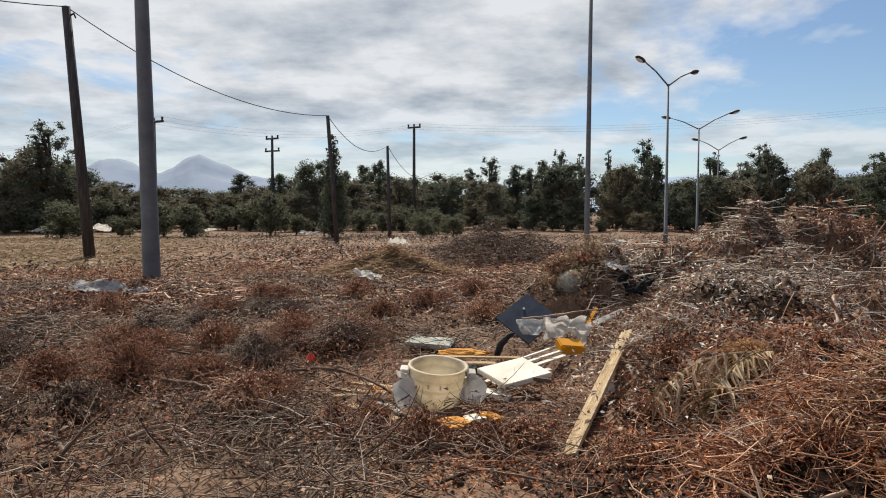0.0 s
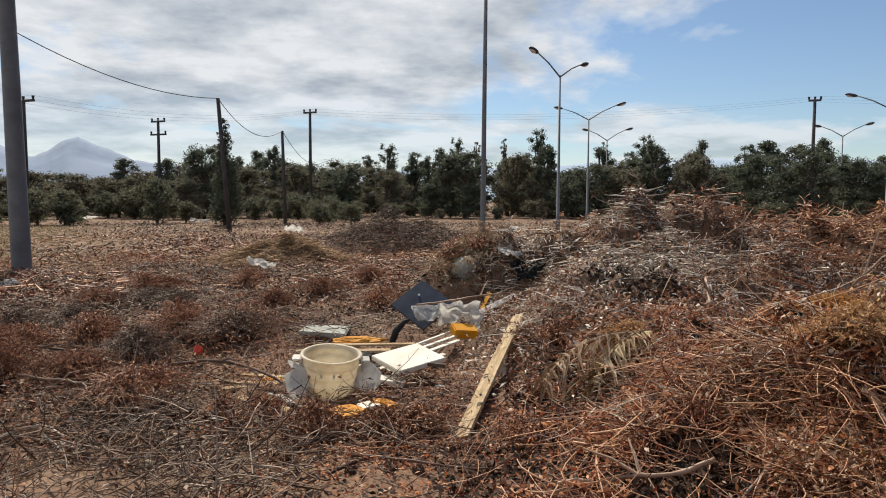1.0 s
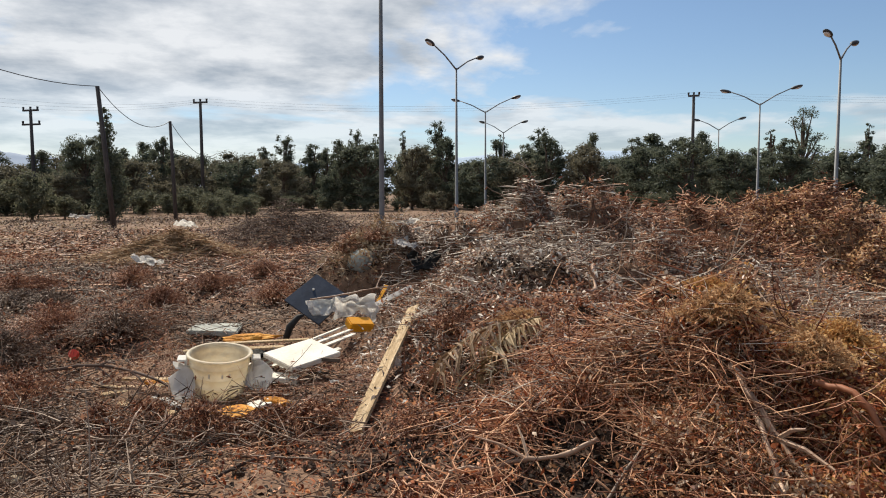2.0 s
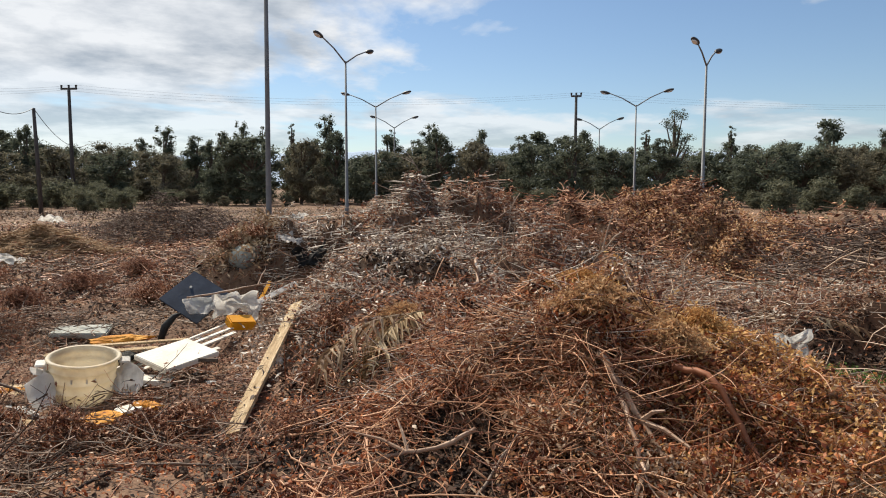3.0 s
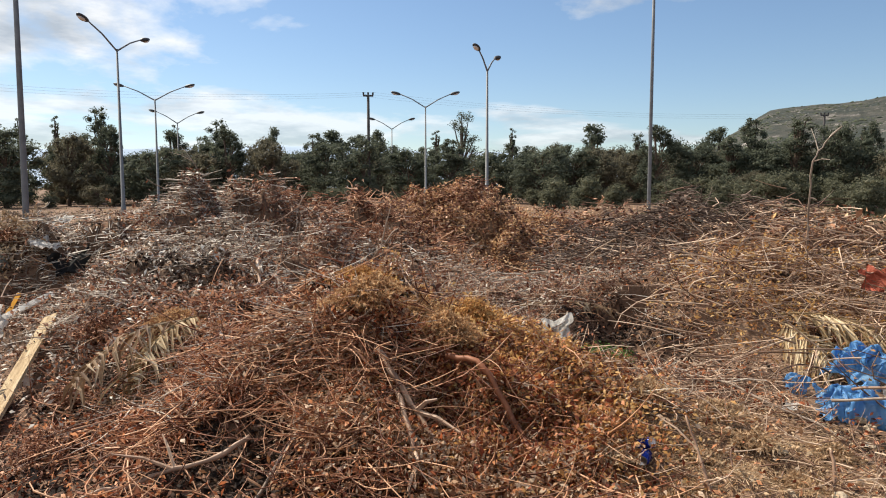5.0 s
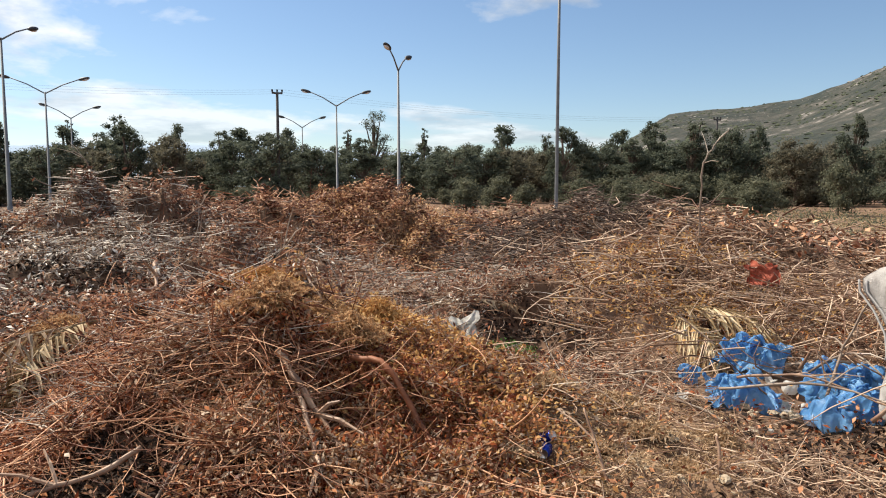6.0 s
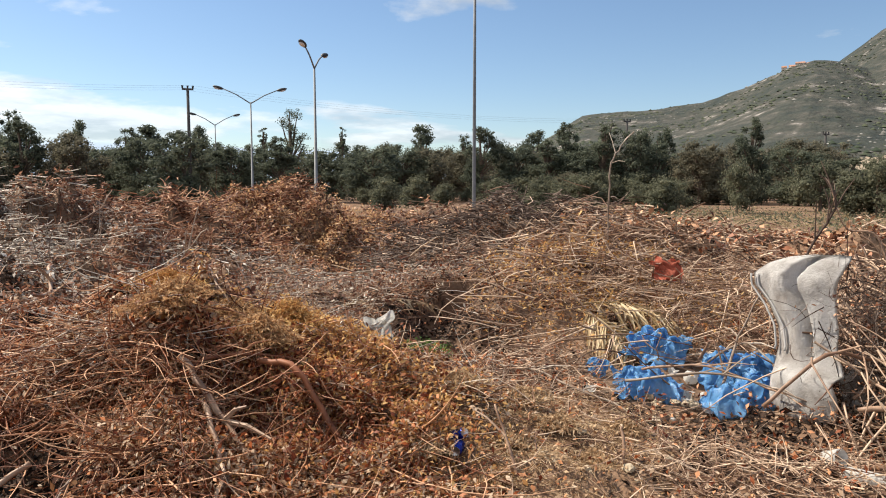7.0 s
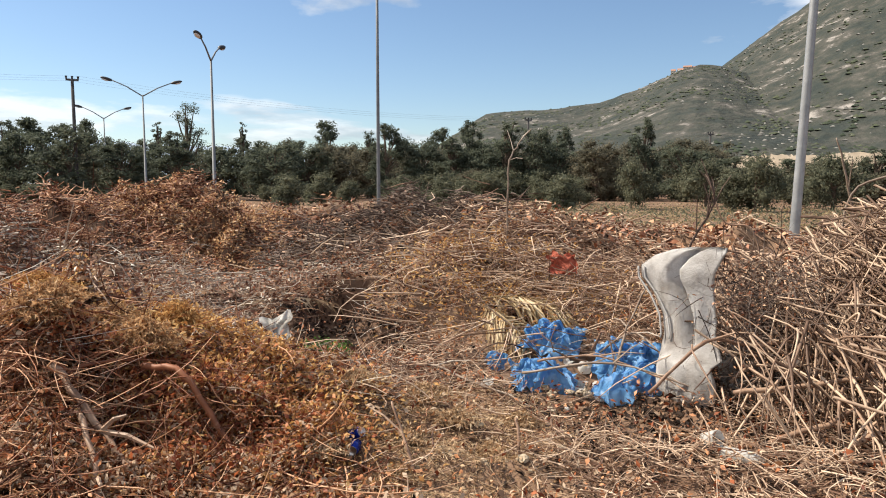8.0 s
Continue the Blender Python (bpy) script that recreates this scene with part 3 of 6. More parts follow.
def plant(proto, az, r, h_scale=1.0, w_scale=1.0, turn=0.0):
    """Sets the first tree of a kind, then copies of it."""
    x, y = at_az(az, r)
    ob = proto if proto.name not in used else copy_thing(proto, Matrix())
    used.add(proto.name)
    ob.matrix_basis = pose(x, y, ground_z(x, y), 0, 0, turn) @ Matrix.Diagonal((w_scale, w_scale, h_scale, 1))
    return ob


rng = np.random.default_rng(11)
for row, (r0, step) in enumerate([(66, 3.3), (75, 2.9), (86, 2.7)]):
    az = -40.0
    while az < 106:
        lowered = 0.58 if az > 85 else (0.76 if -27 < az < -12.5 else 1.0)
        if not (az < -17 and row == 0 and rng.random() < 0.5):
            plant(PINES[int(rng.integers(len(PINES)))], az + rng.uniform(-0.6, 0.6), r0 + rng.uniform(-3, 3), lowered * rng.uniform(0.82, 1.1) * (1.1 if row == 2 else 1.0), rng.uniform(1.0, 1.4), rng.uniform(0, 360))
        az += step * rng.uniform(0.75, 1.25)
for az, r, proto, hs, ws in [
    (-29.5, 62, TALL, 0.98, 1.3), (-31.5, 66, PINES[0], 1.25, 1.2), (-10.8, 62, PINES[1], 1.05, 0.9), (-9.2, 46, SPIRE, 0.9, 1.0), (-5.5, 70, PINES[6], 1.0, 0.8),
    (3.5, 74, TALL, 0.86, 1.0), (5.8, 72, PINES[5], 0.95, 1.1), (9.2, 76, TALL, 0.96, 0.75), (11.0, 78, SLIM, 1.05, 1.3), (13.2, 80, SLIM, 1.12, 1.0), (16.1, 72, TALL, 1.02, 1.1),
    (21.2, 84, SLIM, 1.1, 1.2), (24.5, 74, TALL, 0.95, 1.2), (28.3, 82, UMBRELLA, 1.1, 0.75), (33.8, 78, UMBRELLA, 1.02, 1.5), (36.8, 76, PINES[6], 1.12, 1.0),
    (43.7, 74, LAYERED, 1.02, 1.0), (41.6, 82, SLIM, 1.05, 1.4), (47.8, 82, SLIM, 1.08, 1.1), (51.0, 78, PINES[0], 1.12, 0.9), (54.0, 74, TALL, 0.82, 0.8), (54.6, 82, UMBRELLA, 1.15, 1.2), (57.6, 78, TALL, 0.83, 0.8),
    (60.0, 80, SLIM, 1.0, 1.0), (66.0, 68, PINES[5], 1.1, 1.2), (69.0, 66, TALL, 0.84, 1.2), (73.2, 80, SLIM, 0.95, 1.2), (71.5, 66, PINES[1], 1.15, 1.0), (76.2, 64, PINES[3], 0.95, 1.0)]:
    plant(proto, az, r, hs, ws, rng.uniform(0, 360))
for k in range(74):
    az = -40 + 146 * k / 74 + rng.uniform(-1, 1)
    s = rng.uniform(0.55, 1.2) * (0.6 if 4 < az < 62 else 1.0)
    plant((SHRUBS + PINES[8:10])[k % 5], az, rng.uniform(59, 67), s * (0.5 if k % 5 > 2 else 1), s * (0.7 if k % 5 > 2 else 1.25), rng.uniform(0, 360))
for k in range(34):
    az = rng.uniform(-38, 2) if k % 2 else rng.uniform(50, 104)
    r = rng.uniform(40, 60) if az > 50 else rng.uniform(46, 62)
    s = rng.uniform(0.55, 1.05)
    plant(SHRUBS[k % 3], az, r, s * 0.95, s * 1.1, rng.uniform(0, 360))
for az, r, hs, ws in [(-14.2, 50, 1.25, 1.1), (-2.3, 54, 0.7, 0.7), (0.2, 52, 0.62, 0.6), (88, 42, 1.3, 1.1), (79, 44, 1.25, 0.9), (93, 47, 1.35, 1.3), (84.5, 50, 1.3, 1.2)]:
    plant(SHRUBS[1], az, r, hs, ws, rng.uniform(0, 360))


# ---- poles, street lamps and wires ----
def street_lamp(x, y, h, turn, reach, rise):
    lamp = thing("street_lamp", pose(x, y, ground_z(x, y), 0, 0, turn), "tall grey steel street lamp with two raised arms", "street lamp", "double-armed street lamps")
    bm = bmesh.new()
    tube(bm, [(0, 0, -0.1), (0, 0, 0.6), (0, 0, 0.62), (0, 0, h)], [0.13, 0.13, 0.10, 0.05], 12)
    part("pole", bm, POLE_STEEL, lamp, smooth=True)
    for side in (-1, 1):
        bm = bmesh.new()
        tube(bm, [(0, 0, h - 0.1), (side * reach * 0.5, 0, h + rise * 0.55), (side * reach, 0, h + rise)], [0.045, 0.04, 0.035], 8)
        part("arm", bm, POLE_STEEL, lamp, smooth=True)
        bm = bmesh.new()
        head_m = Matrix.Translation((side * (reach + 0.25), 0, h + rise + 0.03)) @ pose(0, 0, 0, 0, -side * 14, 0)
        made = bmesh.ops.create_uvsphere(bm, u_segments=14, v_segments=8, radius=1.0, matrix=head_m @ Matrix.Diagonal((0.42, 0.17, 0.12, 1)))
        head = part("lamp_head", bm, DARK_METAL, lamp, smooth=True)
        bm = bmesh.new()
        bmesh.ops.create_uvsphere(bm, u_segments=12, v_segments=6, radius=1.0, matrix=head_m @ Matrix.Translation((side * 0.06, 0, -0.07)) @ Matrix.Diagonal((0.27, 0.13, 0.09, 1)))
        part("lens", bm, LAMP_GLASS, head, "pale glass lamp cover", smooth=True)
    return lamp


for x, y, h, turn, reach, rise in [
    (12.13, 38.12, 8.66, 39, 2.3, 0.95), (19.8, 54.5, 8.3, -36, 2.35, 1.0), (27.75, 70.75, 8.15, -21, 2.0, 1.05),
    (36.7, 42.5, 8.0, -41, 2.1, 1.0), (48.1, 61.6, 8.1, -38, 1.95, 1.0), (27.4, 26.5, 7.85, 24, 1.35, 0.85)]:
    street_lamp(x, y, h, turn, reach, rise)


def column(x, y, h, r0, r1, lean_x, lean_y, label, mat):
    post = thing("lighting_column", pose(x, y, ground_z(x, y)), label, "pole", "lighting columns")
    bm = bmesh.new()
    tube(bm, [(0, 0, -0.15), (0, 0, 0.02), (lean_x * 0.5, lean_y * 0.5, h * 0.5), (lean_x, lean_y, h)], [r0, r0, (r0 + r1) / 2, r1], 14)
    part("shaft", bm, mat, post, smooth=True)
    bm = bmesh.new()
    tube(bm, [(0, 0, -0.02), (0, 0, 0.05)], [r0 * 1.7, r0 * 1.7], 14)
    part("base_plate", bm, mat, post)
    return post


column(-6.46, 15.17, 11.0, 0.19, 0.11, -0.18, -0.05, "thick blue-grey steel column standing in dry brush", POLE_STEEL)
column(5.6, 27.4, 11.5, 0.11, 0.065, 0.06, 0.0, "slim tapered grey steel lighting column", POLE_STEEL)
column(27.4, 16.55, 12.0, 0.085, 0.055, 0.0, 0.0, "slim tapered grey steel lighting column in the field", POLE_STEEL)
column(18.73, -0.29, 10.5, 0.115, 0.075, 0.1, -0.35, "pale grey steel column leaning slightly", GALV)


def utility_pole(base, top, r, arms, label):
    x, y, _ = base
    pole = thing("utility_pole", pose(x, y, ground_z(x, y)), label, "utility pole", "wooden utility poles")
    tip = Vector(top) - Vector((x, y, ground_z(x, y)))
    bm = bmesh.new()
    tube(bm, [(0, 0, -0.2), tip * 0.5, tip], [r, r * 0.86, r * 0.7], 10)
    part("shaft", bm, POLE_WOOD, pole, smooth=True)
    for drop, span, turn in arms:
        bm = bmesh.new()
        box(bm, span, 0.14, 0.14, Matrix.Translation(tip + Vector((0, 0, -drop))) @ pose(0, 0, 0, 0, 0, turn))
        arm = part("crossarm", bm, POLE_WOOD, pole)
        for s in (-0.46, 0, 0.46):
            bm = bmesh.new()
            m = Matrix.Translation(tip + Vector((0, 0, -drop + 0.14))) @ pose(0, 0, 0, 0, 0, turn) @ Matrix.Translation((s * span, 0, 0))
            bmesh.ops.create_cone(bm, cap_ends=True, segments=8, radius1=0.06, radius2=0.09, depth=0.24, matrix=m @ Matrix.Translation((0, 0, 0.1)))
            part("insulator", bm, DARK_METAL, arm)
    return pole


P2, WP, P4 = (-12.94, 23.9, 8.6), (-6.04, 35.68, 6.58), (-3.67, 43.99, 5.86)
pole2 = utility_pole((-12.45, 24.16, 0), P2, 0.2, [], "leaning dark wooden utility pole with a small bracket")
bm = bmesh.new()
tube(bm, [(-0.49, -0.26, 8.3), (-0.2, -0.3, 8.4), (-0.15, -0.3, 8.25)], [0.035, 0.035, 0.03], 6)
part("bracket", bm, DARK_METAL, pole2)
utility_pole((-5.59, 35.75, 0), WP, 0.13, [], "dark wooden utility pole in front of a cypress")
utility_pole((-3.53, 44.0, 0), P4, 0.12, [], "dark wooden utility pole at the field's edge")
TP = [((-41.2, 68.6, 7.94), 1.6), ((-20.1, 47.95, 7.88), 1.9), ((-15.96, 64.0, 8.46), 1.5), ((-2.8, 61.9, 9.26), 1.3), ((36.67, 50.2, 9.63), 0.9), ((80.5, 28.3, 9.2), 1.0), ((90.0, 8.6, 7.5), 1.0)]
for k, (top, span) in enumerate(TP):
    utility_pole((top[0], top[1], 0), top, 0.16, [(0.12, span, -30)] + ([(1.25, span * 1.15, -30)] if k == 2 else []), "dark wooden utility pole with a crossarm above the trees")


def wire(points, sag, radius, label, mat=WIRE):
    bm = bmesh.new()
    for a, b in zip(points, points[1:]):
        a, b = Vector(a), Vector(b)
        pts = [a.lerp(b, k / 16) - Vector((0, 0, sag * 4 * (k / 16) * (1 - k / 16))) for k in range(17)]
        tube(bm, pts, [radius] * 17, 5)
    return tagged(part("overhead_wire", bm, mat), label, "wire", "overhead wires")


wire([(-21.0, 12.0, 9.6), P2, WP, P4, (-1.6, 61.9, 5.0)], 0.95, 0.018, "black overhead cable sagging between wooden poles")
for s in (-0.45, 0.0, 0.45):
    wire([(-60, 78, 8.4 + 0.5 * s), (-20.1 + s, 47.95, 8.0 + 0.5 * s), (-2.8 + s, 61.9, 9.3 + 0.5 * s), (36.67 + s, 50.2, 9.7 + 0.5 * s), (80.5, 28.3 + s, 9.3 + 0.5 * s), (150, -20 + s, 9.0 + 0.5 * s)], 0.9, 0.005, "thin power line crossing above the woodland", GALV)


# ---- brush, sticks and leaf litter ----
def scatter(rng, n, az, r, power=1.0, keep=None):
    """Places spread over a sector of the plain; keep(x, y) gives the share that stays."""
    xs, ys = np.zeros(0), np.zeros(0)
    while len(xs) < n:
        a = np.radians(rng.uniform(az[0], az[1], n))
        d = (r[0] ** power + rng.random(n) * (r[1] ** power - r[0] ** power)) ** (1 / power)
        x, y = d * np.sin(a), d * np.cos(a)
        if keep is not None:
            ok = rng.random(n) < keep(x, y)
            x, y = x[ok], y[ok]
        xs, ys = np.concatenate([xs, x]), np.concatenate([ys, y])
    return xs[:n], ys[:n]


def blob(cx, cy, rx, ry=None):
    ry = ry or rx
    return lambda x, y: np.exp(-(((x - cx) / rx) ** 2 + ((y - cy) / ry) ** 2))


def patchy(x, y, f=1.3, seed=0.0):
    """Uneven cover, between 0 and 1."""
    v = np.sin(f * x + 1.7 * np.sin(0.7 * f * y + seed)) * np.sin(f * 0.9 * y + 1.3 * np.sin(0.8 * f * x + 2 + seed)) + 0.5 * np.sin(2.3 * f * x + f * y + seed)
    return np.clip(0.5 + 0.5 * v, 0.03, 1)


def twigs(name, rng, xy, length, radius, mat, label, lift=(0.0, 0.12), pitch=0.25, curl=0.35, heading=None, spread=3.2, sides=3, segs=3, droop=0.0, steep=0.0, category="brush"):
    """Many thin bent sticks as one mesh. heading: the way they mostly lie, in degrees."""
    x, y = xy
    n = len(x)
    L = rng.uniform(*length, n) * (0.6 + 0.8 * rng.random(n) ** 2)
    R = rng.uniform(*radius, n)
    yaw = rng.uniform(0, 2 * np.pi, n) if heading is None else np.radians(heading(x, y) if callable(heading) else heading) + rng.normal(0, spread, n)
    tilt = rng.normal(steep, pitch, n)
    away = np.hypot(x, y)
    grow = np.clip(away / 7.0, 1.0, 1.6)
    L, R = L * np.clip(1.25 - away / 16.0, 0.6, 1.0), R * grow
    tilt = tilt * np.clip(1.5 - away / 11.0, 0.55, 1.0)
    z0 = height(x, y) + rng.uniform(*lift, n)
    c1, c2 = rng.normal(0, curl, n), rng.normal(0, curl, n)
    pts = [np.stack([x, y, z0], -1)]
    step = L / segs
    for k in range(segs):
        w = np.stack([np.cos(yaw) * np.cos(tilt), np.sin(yaw) * np.cos(tilt), np.sin(tilt)], -1)
        p = pts[-1] + w * step[:, None]
        pts.append(p)
        yaw = yaw + c1 * (0.6 + 0.8 * rng.random(n))
        tilt = tilt + c2 * 0.6 - droop
    P = np.stack(pts, 1)
    P[:, :, :2] -= (P[:, segs // 2, None, :2] - P[:, :1, :2]) * 0.5
    g = height(P[..., 0], P[..., 1])
    P[..., 2] = np.maximum(P[..., 2], g + 0.005)
    way = P[:, -1] - P[:, 0]
    way /= np.linalg.norm(way, axis=1)[:, None] + 1e-9
    side = np.cross(way, rng.normal(size=(n, 3)))
    side /= np.linalg.norm(side, axis=1)[:, None] + 1e-9
    other = np.cross(way, side)
    taper = np.linspace(1.0, 0.35, segs + 1)
    V = np.zeros((n, segs + 1, sides, 3))
    for j in range(sides):
        a = 2 * np.pi * j / sides
        V[:, :, j] = P + (side * math.cos(a) + other * math.sin(a))[:, None, :] * (R[:, None] * taper[None, :])[..., None]
    per = (segs + 1) * sides
    local = np.array([[k * sides + j, k * sides + (j + 1) % sides, (k + 1) * sides + (j + 1) % sides, (k + 1) * sides + j] for k in range(segs) for j in range(sides)])
    F = (np.arange(n)[:, None, None] * per + local[None]).reshape(-1, 4)
    return tagged(mesh_object(name, V.reshape(-1, 3), F, mat, smooth=True), label, category, kind="stuff")


def leaves(name, rng, xy, size, mat, label, lift=(0.0, 0.15), slim=0.5, upright=0.6, category="leaf litter"):
    """Many small curled leaves as one mesh, two triangles each."""
    x, y = xy
    n = len(x)
    s = (rng.uniform(*size, n) * np.clip(np.hypot(x, y) / 8.0, 1.0, 1.5))[:, None]
    nrm = rng.normal(size=(n, 3)) * [upright, upright, 0.5] + [0, 0, 1]
    nrm /= np.linalg.norm(nrm, axis=1)[:, None]
    a = np.cross(nrm, rng.normal(size=(n, 3)))
    a /= np.linalg.norm(a, axis=1)[:, None] + 1e-9
    b = np.cross(nrm, a)
    c = np.stack([x, y, height(x, y) + rng.uniform(*lift, n)], -1)
    k = rng.uniform(slim * 0.6, slim * 1.2, n)[:, None]
    V = np.stack([c - a * s, c + b * s * k + nrm * s * 0.25, c + a * s, c - b * s * k + nrm * s * 0.2], 1).reshape(-1, 3)
    idx = np.arange(n)[:, None] * 4
    F = np.concatenate([idx + [0, 3, 1], idx + [1, 3, 2]], 0)
    return tagged(mesh_object(name, V, F, mat), label, category, kind="stuff")


sack_cover = blob(1.76, 9.62, 0.34, 0.3)
tufted = lambda x, y: (1 - 0.6 * blob(3.1, 3.6, 0.6, 0.6)(x, y)) * (1 - 0.9 * blob(2.8, 2.72, 0.2, 0.26)(x, y)) * (1 - 0.9 * blob(2.7, 4.6, 0.26, 0.2)(x, y)) * (1 - 0.9 * blob(1.76, 4.58, 0.28, 0.18)(x, y))
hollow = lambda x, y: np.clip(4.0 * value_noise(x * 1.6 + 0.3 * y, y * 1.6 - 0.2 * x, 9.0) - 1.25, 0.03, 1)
clear = lambda x, y: 1 - 0.95 * np.clip(blob(-1.5, 3.85, 1.0, 0.6)(x, y) + blob(4.2, 1.6, 0.9, 0.55)(x, y) + blob(0.1, 6.3, 0.85, 1.0)(x, y) * 1.2 + blob(0.9, 7.2, 0.75, 0.9)(x, y) * 1.2 + blob(6.25, 1.45, 0.55, 0.75)(x, y) * 1.2 + blob(3.85, 2.05, 0.4, 0.3)(x, y) + blob(0.75, 4.9, 0.3, 0.5)(x, y) + blob(5.05, 3.6, 0.35, 0.35)(x, y) + blob(6.75, 2.5, 0.45, 0.5)(x, y) + 0.25 * blob(0.3, 4.2, 0.7, 0.5)(x, y) + 0.9 * blob(1.1, 5.4, 0.28, 0.8)(x, y) + 1.0 * blob(-1.4, 16.9, 1.0, 0.9)(x, y), 0, 1)
on_pile = lambda x, y: np.clip(height(x, y) * 3.2, 0, 1)
left_side = lambda x, y: 1 / (1 + np.exp((x - 0.75 - 0.06 * y) * 4)) * clear(x, y)
near_lobe = blob(2.9, 3.7, 1.5, 1.6)
crest = blob(4.3, 9.6, 2.1, 2.0)
pale_face = blob(2.7, 6.6, 1.2, 1.5)
right_side = lambda x, y: 1 / (1 + np.exp(-(x - 3.6) * 3)) * clear(x, y)

rng = np.random.default_rng(3)
# the next two layers paint shade below the brush and in the hollows
leaves("shade_litter", rng, scatter(rng, 52000, (-40, 104), (2.6, 16), 1.1, lambda x, y: clear(x, y) ** 5 * np.clip((np.hypot(x, y) - 2.4) / 2.2, 0.02, 1)), (0.015, 0.038), SHADE_LITTER, "near-black leaf pieces painting shade under the brush", (0.0, 0.04), 0.6, 0.5)
leaves("shade_litter", rng, scatter(rng, 24000, (8, 104), (2.6, 8), 1.1, lambda x, y: clear(x, y) ** 3 * (1 - 0.9 * blob(4.1, 1.7, 1.1, 0.8)(x, y)) * (1.03 - hollow(x, y)) * np.clip(on_pile(x, y) + 0.25, 0, 1) * (1 - 0.7 * blob(3.2, 2.9, 0.5, 0.5)(x, y))), (0.015, 0.036), SHADE_LITTER, "black leaf pieces painting shade in the hollows of the heaps", (0.0, 0.04), 0.6, 0.5)
twigs("dry_brush", rng, scatter(rng, 21000, (-40, 12), (3.2, 18), 1.2, lambda x, y: left_side(x, y) * patchy(x, y, 1.1)), (0.2, 0.55), (0.0025, 0.007), TWIG_GREY, "tangled grey-brown dry twigs covering the soil", (0.0, 0.16), 0.3)
twigs("dry_brush", rng, scatter(rng, 12000, (-40, 12), (3.2, 18), 1.2, lambda x, y: left_side(x, y) * patchy(x, y, 0.9, 2.0)), (0.15, 0.4), (0.0018, 0.004), TWIG_BROWN, "reddish-brown dry stems standing among the twigs", (0.0, 0.1), 0.7, 0.25)
leaves("leaf_litter", rng, scatter(rng, 20000, (-40, 12), (3.2, 20), 1.2, lambda x, y: left_side(x, y) * patchy(x, y, 0.8, 2.5) ** 1.5), (0.010, 0.030), LEAF_UMBER, "rust-brown withered leaves hanging in dry brush", (0.0, 0.22), 0.45, 1.2)
leaves("leaf_litter", rng, scatter(rng, 5000, (-12, 26), (2.8, 5.2), 1.2, lambda x, y: 1 - 0.9 * blob(-1.5, 3.85, 1.0, 0.6)(x, y)), (0.008, 0.022), LEAF_RUST, "brown leaf litter on the soil in front", (0.0, 0.05), 0.5, 0.8)
leaves("leaf_litter", rng, scatter(rng, 5000, (-40, 12), (3.2, 18), 1.1, left_side), (0.008, 0.022), LEAF_TAN, "pale dry leaf scraps on the soil", (0.0, 0.12), 0.5, 0.8)

pile = lambda x, y: hollow(x, y) * on_pile(x, y) * clear(x, y) / (1 + np.exp(-(x - 0.9 - 0.08 * y) * 5))
twigs("green_waste_twigs", rng, scatter(rng, 19000, (8, 75), (2.6, 16), 1.0, lambda x, y: tufted(x, y) * pile(x, y) * (0.35 + 0.65 * patchy(x, y, 1.2, 1.0))), (0.15, 0.42), (0.002, 0.006), TWIG_BROWN, "heaped orange-brown dry stems and twigs", (-0.02, 0.10), 0.3, 0.4)
twigs("green_waste_stems", rng, scatter(rng, 1900, (18, 62), (2.4, 6.0), 1.2, lambda x, y: tufted(x, y) * hollow(x, y) * near_lobe(x, y) * clear(x, y)), (0.3, 0.75), (0.003, 0.007), TWIG_BROWN, "long drooping orange-brown stems on the heap's front", (0.0, 0.14), 0.25, 0.22, heading=lambda x, y: -125 - 22 * (x - 2.6), spread=0.55, segs=5, droop=0.06)
leaves("dry_leaves", rng, scatter(rng, 38000, (14, 70), (2.5, 7), 1.1, lambda x, y: tufted(x, y) * hollow(x, y) * near_lobe(x, y) * clear(x, y)), (0.009, 0.026), LEAF_RUST, "rust-coloured dry leaves on the heap", (0.0, 0.12), 0.5, 1.0)
leaves("dry_leaves", rng, scatter(rng, 22000, (30, 72), (2.3, 5.5), 1.1, lambda x, y: tufted(x, y) * hollow(x, y) * near_lobe(x, y) * clear(x, y) * patchy(x, y, 2.2, 0.7)), (0.011, 0.033), LEAF_TAN, "pale tan dry leaves scattered over the heap", (0.02, 0.14), 0.5, 0.9)
twigs("green_waste_stems", rng, scatter(rng, 480, (14, 66), (2.5, 7.0), 1.1, lambda x, y: near_lobe(x, y) * clear(x, y)), (0.4, 0.95), (0.003, 0.0068), TWIG_BROWN, "coarse red-brown stems hanging over the heap", (0.06, 0.2), 0.22, 0.3, heading=lambda x, y: -120 - 25 * (x - 2.6), spread=0.75, sides=5, segs=6, droop=0.07)
twigs("pale_sticks", rng, scatter(rng, 6000, (12, 42), (6.2, 13), 1.2, lambda x, y: np.clip(blob(4.0, 9.4, 1.7, 1.9)(x, y) * 1.3, 0, 1) * patchy(x, y, 1.6, 2.0)), (0.2, 0.6), (0.003, 0.008), TWIG_PALE, "bleached pale sticks piled along the crest", (0.0, 0.22), 0.22, 0.15)
leaves("pale_chips", rng, scatter(rng, 9000, (10, 40), (4.6, 12), 1.1, lambda x, y: np.clip(pale_face(x, y) + 0.5 * crest(x, y), 0, 1)), (0.012, 0.045), TWIG_PALE, "bleached grey-white leaf and bark scraps on the slope", (0.02, 0.18), 0.32, 0.9)
leaves("pale_chips", rng, scatter(rng, 9000, (8, 75), (5, 17), 1.1, pile), (0.012, 0.035), LEAF_TAN, "tan leaf scraps over the heaps", (0.02, 0.2), 0.4, 0.9)
